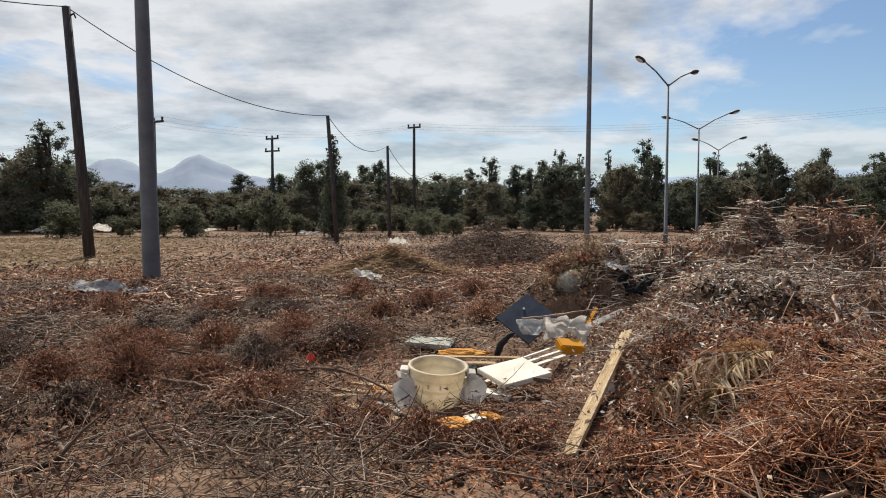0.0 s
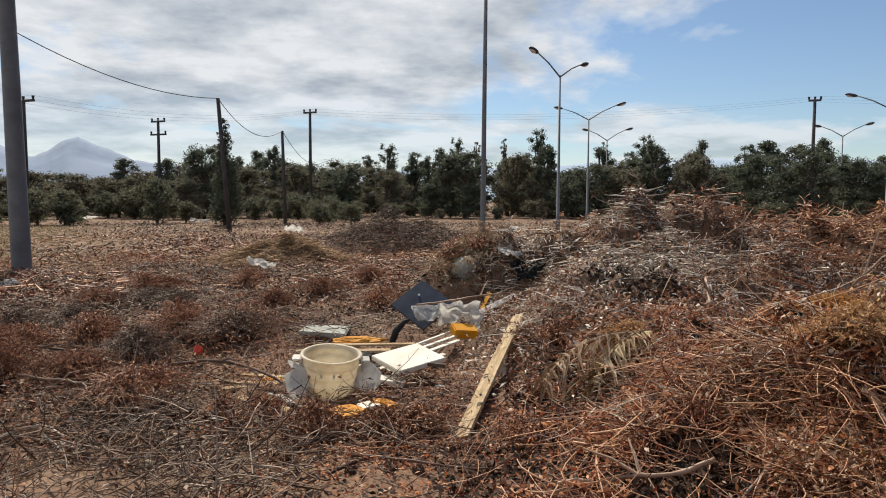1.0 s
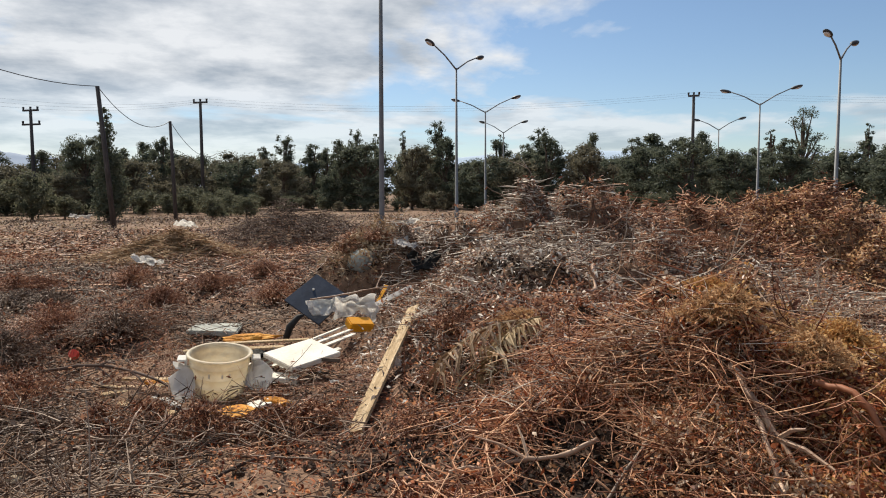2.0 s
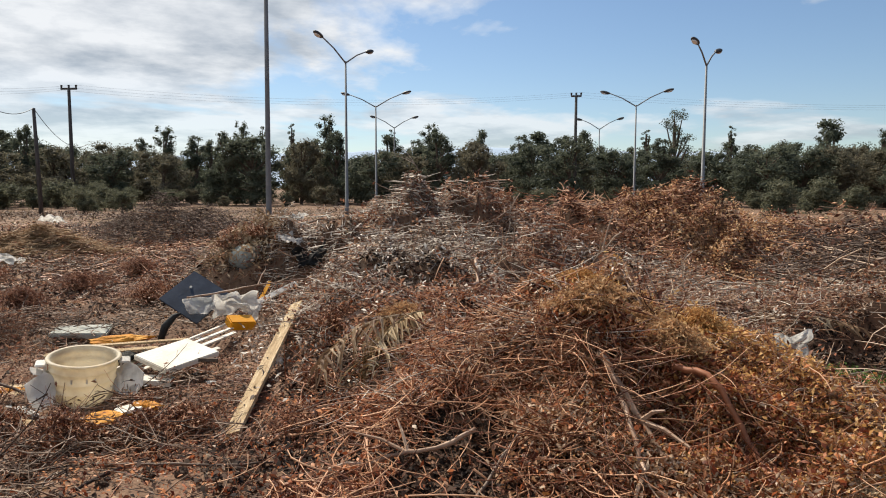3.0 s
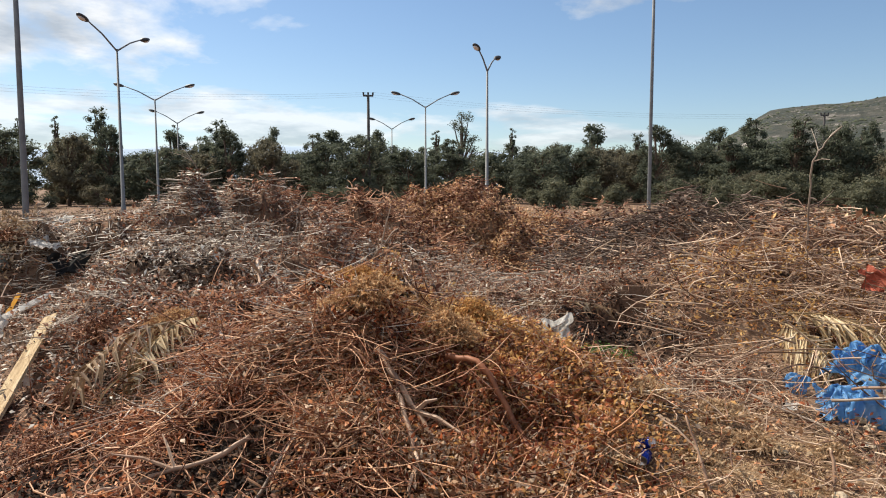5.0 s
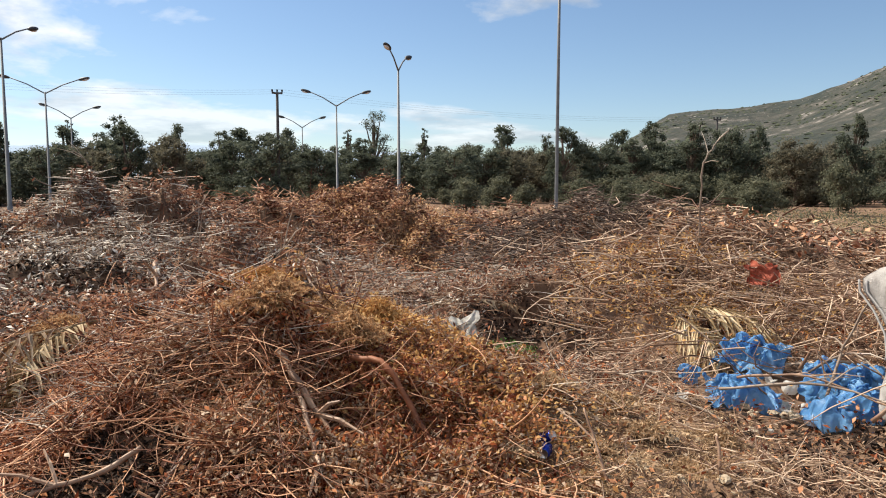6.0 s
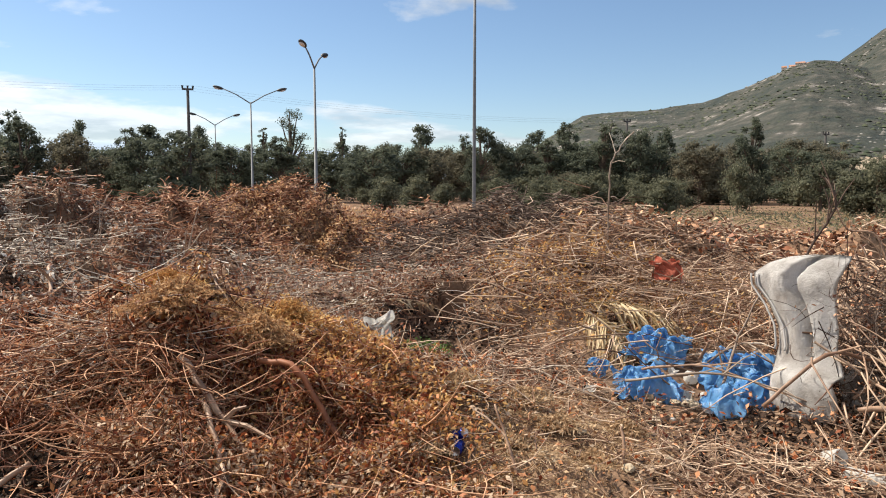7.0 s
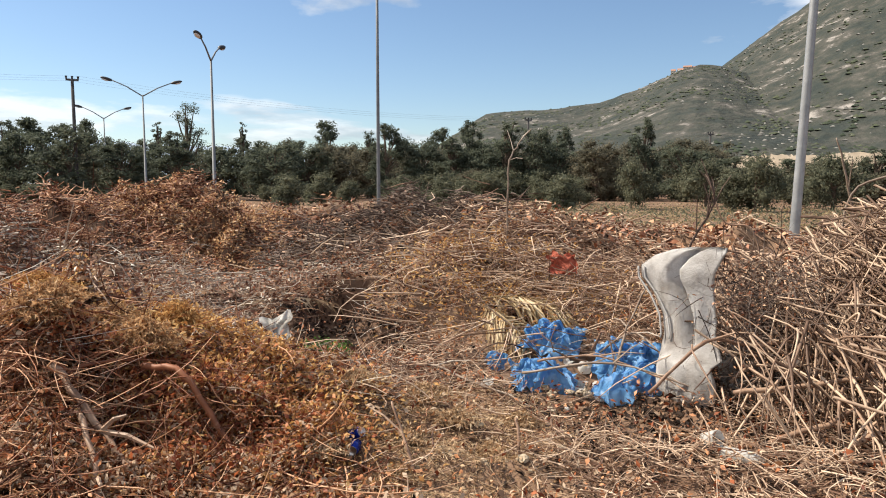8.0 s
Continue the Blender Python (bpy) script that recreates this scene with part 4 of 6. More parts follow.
leaves("dry_leaves", rng, scatter(rng, 16000, (8, 62), (5, 17), 1.1, lambda x, y: pile(x, y) * patchy(x, y, 0.9, 4.0) ** 1.5), (0.014, 0.035), LEAF_UMBER, "dark rust leaves on the heaps", (0.02, 0.25), 0.45, 1.1)

twigs("dry_brush", rng, scatter(rng, 20000, (44, 102), (3.0, 15), 1.0, lambda x, y: right_side(x, y) * hollow(x, y)), (0.15, 0.45), (0.002, 0.006), TWIG_TAN, "tangle of tan and grey dry twigs", (0.0, 0.14), 0.25, 0.35)
leaves("leaf_litter", rng, scatter(rng, 15000, (44, 102), (3.0, 14), 1.1, lambda x, y: right_side(x, y) * patchy(x, y, 1.1, 5.0)), (0.010, 0.028), LEAF_RUST, "brown withered leaves among tan twigs", (0.0, 0.16), 0.5, 1.0)
leaves("leaf_litter", rng, scatter(rng, 9000, (44, 102), (3.0, 14), 1.1, lambda x, y: right_side(x, y) * patchy(x, y, 1.7, 6.0)), (0.008, 0.026), LEAF_TAN, "pale leaf litter among tan twigs", (0.0, 0.14), 0.5, 0.8)
twigs("branch_heap", rng, scatter(rng, 2400, (84, 118), (4.4, 9), 1.0, lambda x, y: np.clip(blob(6.5, -1.0, 1.3, 0.8)(x, y) + 0.6 * blob(7.4, -0.3, 0.8, 0.6)(x, y), 0, 1)), (0.5, 1.4), (0.004, 0.011), TWIG_HEAP_SHADED, "heap of cut tan branches", (0.1, 0.75), 0.35, 0.14, heading=lambda x, y: -118.0, spread=0.8, sides=5, segs=5, droop=0.14, steep=-0.5, category="branches")
twigs("branch_heap", rng, scatter(rng, 2200, (60, 104), (5.5, 11), 1.0, lambda x, y: np.clip(blob(8.6, 2.2, 2.0, 1.3)(x, y), 0, 1) * clear(x, y)), (0.5, 1.4), (0.003, 0.009), TWIG_TAN, "long tan stalks lying across the debris", (0.0, 0.5), 0.3, 0.2, heading=165, spread=0.5, segs=4, category="branches")

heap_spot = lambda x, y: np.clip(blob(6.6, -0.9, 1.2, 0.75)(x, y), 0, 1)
twigs("branch_heap", rng, scatter(rng, 1300, (84, 118), (4.6, 9), 1.0, heap_spot), (0.6, 1.5), (0.005, 0.012), TWIG_HEAP_SHADED, "long bent branches draped over the heap", (0.3, 0.85), 0.3, 0.2, heading=lambda x, y: -150.0, spread=0.6, sides=5, segs=6, droop=0.2, steep=-0.35, category="branches")
# black pieces stand in for shade under the branches and behind the mattress
leaves("shade_litter", rng, scatter(rng, 7000, (80, 118), (4.6, 9), 1.0, lambda x, y: np.clip(heap_spot(x, y) + blob(6.1, -0.05, 0.4, 0.35)(x, y), 0, 1)), (0.02, 0.05), SHADE_LITTER, "black leaf pieces painting shade under cut branches", (0.0, 0.12), 0.6, 0.8)

# darker brush piles, yellowed bush and straw
dark_right = blob(11.3, 6.2, 2.2, 1.4)
twigs("dark_brush_pile", rng, scatter(rng, 5000, (50, 75), (9, 15), 1.0, dark_right), (0.3, 0.8), (0.004, 0.009), TWIG_DARK, "dark grey-brown brush pile", (0.0, 0.4), 0.35, 0.3)
twigs("dark_brush_pile", rng, scatter(rng, 3000, (-6, 14), (18, 25), 1.0, blob(1.6, 21.5, 1.8, 1.4)), (0.3, 0.8), (0.004, 0.008), TWIG_DARK, "purple-brown pile of cut brush", (0.0, 0.6), 0.4, 0.3)
twigs("dark_brush_pile", rng, scatter(rng, 3500, (28, 46), (8, 15), 1.0, blob(7.6, 10.2, 1.4, 1.5)), (0.2, 0.6), (0.004, 0.008), TWIG_BROWN, "soft brown brush on the heap's far shoulder", (0.0, 0.35), 0.6, 0.2)
leaves("yellowed_bush", rng, scatter(rng, 8000, (36, 54), (9, 17), 1.0, lambda x, y: blob(9.6, 9.4, 1.5, 1.1)(x, y) * patchy(x, y, 1.9, 2.0) ** 2), (0.012, 0.028), SPRAY, "yellow-tan withered foliage on a heap", (0.0, 0.3), 0.5, 1.2, "dry bush")
leaves("yellowed_bush", rng, scatter(rng, 7500, (38, 70), (3.6, 6.5), 1.0, blob(3.8, 3.1, 0.5, 0.6)), (0.012, 0.028), LEAF_YELLOW, "yellow withered leaves on the heap's side", (0.02, 0.22), 0.45, 1.1, "dry bush")
leaves("yellowed_bush", rng, scatter(rng, 5500, (60, 92), (6.5, 11), 1.0, blob(8.4, 2.8, 1.8, 1.0)), (0.014, 0.034), LEAF_YELLOW, "golden dry foliage among stalks", (0.02, 0.35), 0.45, 1.1, "dry bush")
twigs("straw_heap", rng, scatter(rng, 6000, (-12, 4), (14, 20), 1.0, blob(-1.4, 17.2, 1.1, 0.7)), (0.3, 0.8), (0.004, 0.008), STRAW, "heap of pale straw", (0.0, 0.2), 0.12, 0.25, category="straw")

leaves("dry_leaves", rng, scatter(rng, 9000, (34, 58), (9, 17), 1.0, blob(10.2, 10.2, 1.9, 1.5)), (0.012, 0.028), TWIG_BROWN, "tan-brown withered foliage on a heap", (0.0, 0.3), 0.45, 1.2, "dry bush")
twigs("green_waste_twigs", rng, scatter(rng, 3500, (34, 60), (9, 17), 1.0, blob(10.2, 10.0, 2.0, 1.6)), (0.3, 0.7), (0.004, 0.009), TWIG_BROWN, "brown stems sticking out of a far heap", (0.0, 0.2), 0.3, 0.3)
twigs("pale_sticks", rng, scatter(rng, 1500, (44, 66), (7.5, 12), 1.0, lambda x, y: blob(8.2, 6.0, 1.6, 0.8)(x, y)), (0.3, 0.8), (0.004, 0.009), TWIG_PALE, "grey dry fronds lying across the debris", (0.0, 0.18), 0.15, 0.2, heading=-35, spread=0.35)

leaves("dry_leaves", rng, scatter(rng, 9000, (-6, 14), (18, 25), 1.0, blob(1.6, 21.5, 1.9, 1.5)), (0.012, 0.025), TWIG_GREY, "brown withered leaves on a pile of cut brush", (0.0, 0.55), 0.45, 1.2, "dry bush")
leaves("dry_leaves", rng, scatter(rng, 9000, (10, 44), (7, 13), 1.0, lambda x, y: crest(x, y) * patchy(x, y, 1.3, 8.0) / (1 + np.exp((4.6 - x) * 3))), (0.014, 0.03), LEAF_UMBER, "red-brown withered leaves along the crest", (0.0, 0.25), 0.45, 1.2, "dry bush")

meadow_free = lambda x, y: 1 - 0.97 / (1 + np.exp((x + 0.36 * y) * 0.8)) / (1 + np.exp((17.5 - y) * 1.2))

# even cover of stems and leaves round the near heap's front and thin straw on the soil
rng2 = np.random.default_rng(91)
front = lambda x, y: np.clip(blob(2.2, 3.2, 1.3, 0.75)(x, y) + blob(1.5, 3.6, 0.7, 0.6)(x, y), 0, 1) * (1 - blob(0.95, 4.5, 0.3, 0.6)(x, y)) * clear(x, y) * tufted(x, y) * hollow(x, y)
twigs("green_waste_stems", rng2, scatter(rng2, 2200, (14, 62), (2.6, 5.0), 1.0, front), (0.25, 0.6), (0.003, 0.0065), TWIG_BROWN, "long red-brown stems drooping down the heap's foot", (0.0, 0.10), 0.2, 0.22, heading=lambda x, y: -125 - 22 * (x - 2.6), spread=0.5, segs=5, droop=0.05)
leaves("dry_leaves", rng2, scatter(rng2, 12000, (14, 62), (2.6, 5.0), 1.0, front), (0.009, 0.026), LEAF_UMBER, "dark brown dry leaves round the heap's foot", (0.0, 0.10), 0.5, 1.0)
leaves("dry_leaves", rng2, scatter(rng2, 5000, (30, 66), (2.4, 4.6), 1.0, front), (0.009, 0.026), LEAF_TAN, "pale tan dry leaves round the heap's foot", (0.02, 0.12), 0.5, 1.0)
leaves("dry_leaves", rng2, scatter(rng2, 12000, (24, 72), (2.4, 4.8), 1.0, lambda x, y: blob(3.0, 3.0, 0.9, 0.7)(x, y) * tufted(x, y) * hollow(x, y)), (0.009, 0.024), LEAF_TAN, "curled pale brown leaves lying loose over the heap", (0.05, 0.17), 0.5, 1.1)
leaves("dry_leaves", rng2, scatter(rng2, 9000, (34, 72), (2.4, 4.8), 1.0, blob(3.25, 2.85, 0.6, 0.6)), (0.01, 0.026), LEAF_RUST, "loose rust-coloured leaves on the heap's flank", (0.06, 0.2), 0.5, 1.1)
leaves("dry_leaves", rng2, scatter(rng2, 7000, (36, 74), (2.4, 4.8), 1.0, blob(3.35, 2.65, 0.6, 0.55)), (0.009, 0.024), LEAF_YELLOW, "golden dry leaves spread down the heap's flank", (0.05, 0.17), 0.5, 1.0)
soil_patch = blob(4.1, 1.7, 1.0, 0.7)
twigs("loose_straw", rng2, scatter(rng2, 3200, (50, 84), (3.2, 5.6), 1.0, soil_patch), (0.05, 0.22), (0.001, 0.003), STRAW, "thin pale straw strewn on the soil", (0.0, 0.03), 0.1, 0.3, segs=2, category="straw")
leaves("loose_straw", rng2, scatter(rng2, 6000, (50, 84), (3.2, 5.6), 1.0, soil_patch), (0.006, 0.018), STRAW, "pale leaf crumbs strewn on the soil", (0.0, 0.02), 0.5, 0.6, category="leaf litter")

leaves("leaf_litter", rng2, scatter(rng2, 12000, (-40, 12), (3.4, 20), 1.2, lambda x, y: left_side(x, y) * patchy(x, y, 0.8, 6.5)), (0.010, 0.026), TWIG_GREY, "grey-brown withered leaves in dry brush", (0.0, 0.2), 0.45, 1.2)
leaves("field_litter", rng2, scatter(rng2, 9000, (-40, 30), (20, 48), 0.9, lambda x, y: patchy(x, y, 0.3, 3.0) * meadow_free(x, y)), (0.03, 0.06), TWIG_GREY, "grey-brown dry weeds over the field", (0.0, 0.25), 0.4, 1.3)
twigs("field_litter", rng2, scatter(rng2, 5000, (-40, 30), (20, 50), 0.9, lambda x, y: patchy(x, y, 0.3, 3.0) * meadow_free(x, y)), (0.3, 0.7), (0.008, 0.015), TWIG_GREY, "grey-brown dry weed stems in the field", (0.0, 0.1), 0.8, 0.3, sides=3, segs=2)

dump = lambda x, y: np.clip(blob(0.9, 6.0, 0.7, 1.5)(x, y) + blob(0.2, 6.6, 0.7, 0.9)(x, y) + blob(0.5, 4.7, 0.8, 0.5)(x, y), 0, 1)
leaves("leaf_litter", rng2, scatter(rng2, 9000, (-10, 22), (4.0, 8.5), 1.0, dump), (0.007, 0.02), LEAF_UMBER, "dark brown leaf crumbs between dumped things", (0.0, 0.03), 0.5, 0.6)
leaves("leaf_litter", rng2, scatter(rng2, 6000, (-10, 22), (4.0, 8.5), 1.0, dump), (0.008, 0.022), SHADE_LITTER, "dark rotting leaves between dumped things", (0.0, 0.02), 0.5, 0.5)
twigs("dry_brush", rng2, scatter(rng2, 1800, (-10, 22), (4.0, 8.5), 1.0, dump), (0.1, 0.35), (0.0015, 0.004), TWIG_BROWN, "thin brown twigs between dumped things", (0.0, 0.03), 0.12, 0.35)

leaves("dry_leaves", rng2, scatter(rng2, 1500, (6, 16), (8.5, 11), 1.0, sack_cover), (0.02, 0.045), PALM_BROWN, "withered brown leaves heaped over a sack", (0.02, 0.3), 0.35, 1.3)

# dry grass over the field beyond
meadow = lambda x, y: 1 - meadow_free(x, y)
grass_keep = lambda x, y: np.clip(patchy(x, y, 0.35, 1.0) + 0.25, 0, 1)
twigs("dry_grass", rng, scatter(rng, 22000, (-42, 106), (15, 60), 0.8, grass_keep), (0.15, 0.4), (0.006, 0.014), GRASS, "dry straw-coloured grass over the field", (0.0, 0.05), 0.5, 0.2, sides=3, segs=2, category="grass")
twigs("dry_grass", rng, scatter(rng, 12000, (60, 106), (17, 50), 0.9), (0.15, 0.45), (0.006, 0.014), GRASS, "dry grass before the hillside wood", (0.0, 0.05), 0.6, 0.25, sides=3, segs=2, category="grass")
leaves("field_weeds", rng, scatter(rng, 9000, (58, 106), (18, 50), 0.9, lambda x, y: patchy(x, y, 0.4, 2.0)), (0.03, 0.07), OLIVE, "grey-green dry weeds over the far field", (0.0, 0.3), 0.4, 1.3, "weeds")
twigs("dry_grass", rng, scatter(rng, 16000, (-42, -12), (17, 50), 0.9, meadow), (0.12, 0.3), (0.006, 0.013), GRASS, "pale dry grass on the open meadow", (0.0, 0.04), 0.5, 0.2, sides=3, segs=2, category="grass")
twigs("field_litter", rng, scatter(rng, 9000, (-40, 40), (12, 32), 0.9, lambda x, y: patchy(x, y, 0.5, 7.0) * meadow_free(x, y)), (0.3, 0.9), (0.006, 0.013), TWIG_BROWN, "brown cuttings scattered over the field", (0.0, 0.15), 0.25, 0.3, segs=2)
leaves("field_litter", rng, scatter(rng, 9000, (-40, 40), (12, 34), 0.9, lambda x, y: patchy(x, y, 0.45, 3.0) ** 2 * meadow_free(x, y)), (0.02, 0.045), TWIG_BROWN, "rust-brown litter scattered over the field", (0.0, 0.15), 0.5, 0.8)
leaves("field_litter", rng, scatter(rng, 14000, (52, 106), (10, 24), 0.9, lambda x, y: patchy(x, y, 0.5, 4.0)), (0.025, 0.06), TWIG_BROWN, "brown withered cuttings over the far field", (0.0, 0.3), 0.5, 1.1)
twigs("field_litter", rng, scatter(rng, 5000, (52, 106), (10, 22), 0.9, lambda x, y: patchy(x, y, 0.6, 5.0)), (0.4, 1.0), (0.006, 0.013), TWIG_TAN, "tan stems standing over the far field", (0.0, 0.3), 0.45, 0.3, segs=2)
twigs("field_litter", rng, scatter(rng, 6000, (48, 104), (12, 26), 0.9, lambda x, y: patchy(x, y, 0.5, 9.0)), (0.3, 0.8), (0.005, 0.011), TWIG_TAN, "tan cuttings scattered over the field", (0.0, 0.15), 0.25, 0.3, segs=2)


twigs("pale_sticks", rng, scatter(rng, 5000, (10, 66), (4.2, 13), 1.1, lambda x, y: pile(x, y) * patchy(x, y, 2.0, 11.0) ** 2), (0.2, 0.6), (0.002, 0.005), TWIG_PALE, "bleached thin sticks strewn over the heaps", (0.02, 0.16), 0.25, 0.25)
leaves("pale_chips", rng, scatter(rng, 8000, (12, 62), (4.4, 11), 1.1, lambda x, y: pile(x, y) * patchy(x, y, 1.7, 12.0) ** 2), (0.012, 0.034), TWIG_PALE, "bleached grey-white leaf scraps in patches", (0.03, 0.18), 0.35, 1.0)
twigs("loose_litter", rng, scatter(rng, 500, (-180, 180), (0.8, 4.0), 1.6), (0.08, 0.3), (0.0015, 0.004), TWIG_TAN, "few loose twigs on the bare soil", (0.0, 0.02), 0.1, 0.3)
leaves("loose_litter", rng, scatter(rng, 1500, (-180, 180), (0.8, 4.4), 1.6), (0.008, 0.022), LEAF_RUST, "few dry leaves on the bare soil", (0.0, 0.02), 0.5, 0.6)


# ---- soft dry bushes on the heap ----
def spray_clump(x, y, z, w, h, n, seed, mat, label):
    """A tuft of fine drooping sprays with tiny leaf scales."""
    rng = np.random.default_rng(seed)
    bush = thing("dry_conifer_tuft", pose(x, y, z), label, "dry bush", "withered conifer tufts")
    a, u = rng.uniform(0, 2 * np.pi, n), rng.random(n) ** 0.6
    steps = 5
    P = np.zeros((n, steps + 1, 3))
    reach, top = w * 0.5 * u * rng.uniform(0.6, 1.1, n), h * (1.05 - 0.55 * u ** 2) * rng.uniform(0.7, 1.1, n)
    for k in range(steps + 1):
        s = k / steps
        P[:, k, 0] = np.cos(a + 0.3 * s) * reach * s
        P[:, k, 1] = np.sin(a + 0.3 * s) * reach * s
        P[:, k, 2] = top * (2.1 * s - 1.25 * s * s)
    P += rng.normal(0, 0.012, P.shape)
    rads = 0.0022 * np.linspace(1.2, 0.5, steps + 1)
    V = np.zeros((n, steps + 1, 3, 3))
    side = np.stack([-np.sin(a), np.cos(a), np.zeros(n)], -1)
    for j in range(3):
        ang = 2 * np.pi * j / 3
        V[:, :, j] = P + (side * math.cos(ang))[:, None] * rads[None, :, None] + np.array([0, 0, math.sin(ang)]) * rads[None, :, None]
    local = np.array([[k * 3 + j, k * 3 + (j + 1) % 3, (k + 1) * 3 + (j + 1) % 3, (k + 1) * 3 + j] for k in range(steps) for j in range(3)])
    F = (np.arange(n)[:, None, None] * (steps + 1) * 3 + local[None]).reshape(-1, 4)
    mesh_object("spray", V.reshape(-1, 3), F, mat, bush)
    m = n * 14
    i, k, s = rng.integers(n, size=m), rng.integers(1, steps, size=m), rng.random(m)[:, None]
    c = P[i, k] * (1 - s) + P[i, k + 1] * s
    d = rng.normal(size=(m, 3)) + [0, 0, -0.3]
    d /= np.linalg.norm(d, axis=1)[:, None]
    e = np.cross(d, rng.normal(size=(m, 3)))
    e /= np.linalg.norm(e, axis=1)[:, None] + 1e-9
    size = rng.uniform(0.014, 0.038, m)[:, None]
    V = np.stack([c - e * size * 0.18, c + e * size * 0.18, c + d * size], 1).reshape(-1, 3)
    mesh_object("foliage", V, np.arange(3 * m).reshape(m, 3), mat, bush)
    return bush


for k, (x, y, w, h, n, mat) in enumerate([
    (3.2, 3.1, 0.5, 0.24, 520, SPRAY), (2.85, 3.4, 0.5, 0.16, 420, SPRAY), (3.3, 3.55, 0.6, 0.18, 420, SPRAY), (3.1, 3.9, 0.65, 0.18, 420, LEAF_YELLOW), (3.5, 4.3, 0.7, 0.16, 420, SPRAY),
    (1.6, 9.65, 0.6, 0.3, 300, TWIG_BROWN), (1.98, 9.6, 0.6, 0.25, 300, TWIG_BROWN), (1.8, 10.0, 0.8, 0.3, 300, TWIG_BROWN), (2.3, 5.2, 0.6, 0.2, 300, SPRAY), (3.7, 3.4, 0.5, 0.25, 300, LEAF_YELLOW), (4.1, 4.6, 0.7, 0.3, 360, SPRAY), (3.8, 5.6, 0.7, 0.25, 320, LEAF_YELLOW), (0.55, 4.75, 0.6, 0.18, 300, TWIG_BROWN),
    (-0.15, 4.75, 0.55, 0.3, 300, TWIG_BROWN), (1.9, 5.7, 0.6, 0.22, 300, TWIG_BROWN), (4.15, 2.3, 0.4, 0.1, 200, STRAW), (4.55, 2.0, 0.45, 0.1, 200, STRAW), (6.6, 8.6, 1.0, 0.4, 320, TWIG_BROWN), (9.2, 11.2, 1.6, 0.6, 420, TWIG_BROWN), (10.9, 11.6, 1.3, 0.5, 360, TWIG_BROWN)]):
    spray_clump(x, y, ground_z(x, y) + (0.07 if mat is not TWIG_BROWN else 0.0), w, h, n, 200 + k, mat, "soft tan tuft of withered conifer sprays on the heap" if mat is SPRAY else ("yellowed feathery dry tuft on the heap" if mat in (LEAF_YELLOW, STRAW) else "brown feathery dry tuft on the litter"))


tr = np.random.default_rng(77)
for k, (x, y) in enumerate([(3.75, 2.3), (4.0, 1.85), (4.3, 1.65), (4.6, 2.2), (3.55, 1.65), (4.15, 1.3), (4.5, 1.3), (3.4, 2.1)]):
    spray_clump(x, y, ground_z(x, y), tr.uniform(0.3, 0.5), tr.uniform(0.05, 0.1), 150, 700 + k, STRAW, "low tuft of pale dry straw on the soil")
for k, (x, y) in enumerate([(-2.2, 6.2), (-1.55, 5.5), (-2.8, 5.2), (-1.2, 7.8), (-3.2, 7.6), (-2.0, 8.8), (-0.9, 9.8), (-4.0, 9.0), (-2.8, 10.8), (-0.3, 11.2), (0.6, 10.0), (-4.6, 7.0), (-3.6, 6.2), (-1.9, 7.1), (-3.4, 4.9), (0.5, 12.5), (-5.4, 11.0)]):
    spray_clump(x, y, ground_z(x, y), tr.uniform(0.8, 1.3), tr.uniform(0.28, 0.46), 420, 600 + k, [LEAF_UMBER, TWIG_BROWN, TWIG_GREY][k % 3], ["red-brown dry bush standing in the brush", "brown dry bush standing in the brush", "grey dry bush standing in the brush"][k % 3])
br = np.random.default_rng(404)
for k in range(16):
    y = br.uniform(5.4, 13.0)
    x = br.uniform(-0.5 * y, -0.9 - 0.02 * y)
    spray_clump(x, y, ground_z(x, y), br.uniform(0.9, 1.5), br.uniform(0.34, 0.55), 380, 820 + k, [TWIG_BROWN, TWIG_GREY, LEAF_UMBER][k % 3], ["brown dry bush standing in the brush", "grey dry bush standing in the brush", "red-brown dry bush standing in the brush"][k % 3])
for k in range(30):
    if k < 18:
        x, y = tr.uniform(-0.9, 1.7), tr.uniform(4.3, 5.4)
        if abs(x - 0.83 - 0.45 * (y - 4.55)) < 0.36 or (x + 0.07) ** 2 + (y - 5.7) ** 2 < 0.12:
            continue
        spray_clump(x, y, ground_z(x, y), tr.uniform(0.35, 0.6), tr.uniform(0.1, 0.2), 170, 500 + k, TWIG_BROWN, "brown feathery dry tuft on the litter")
    else:
        x, y = tr.uniform(2.7, 4.0), tr.uniform(3.3, 5.0)
        spray_clump(x, y, ground_z(x, y) + 0.05, tr.uniform(0.4, 0.65), tr.uniform(0.1, 0.18), 300, 500 + k, SPRAY if k % 3 else LEAF_YELLOW, "soft tan tuft of withered conifer sprays on the heap" if k % 3 else "yellowed feathery dry tuft on the heap")


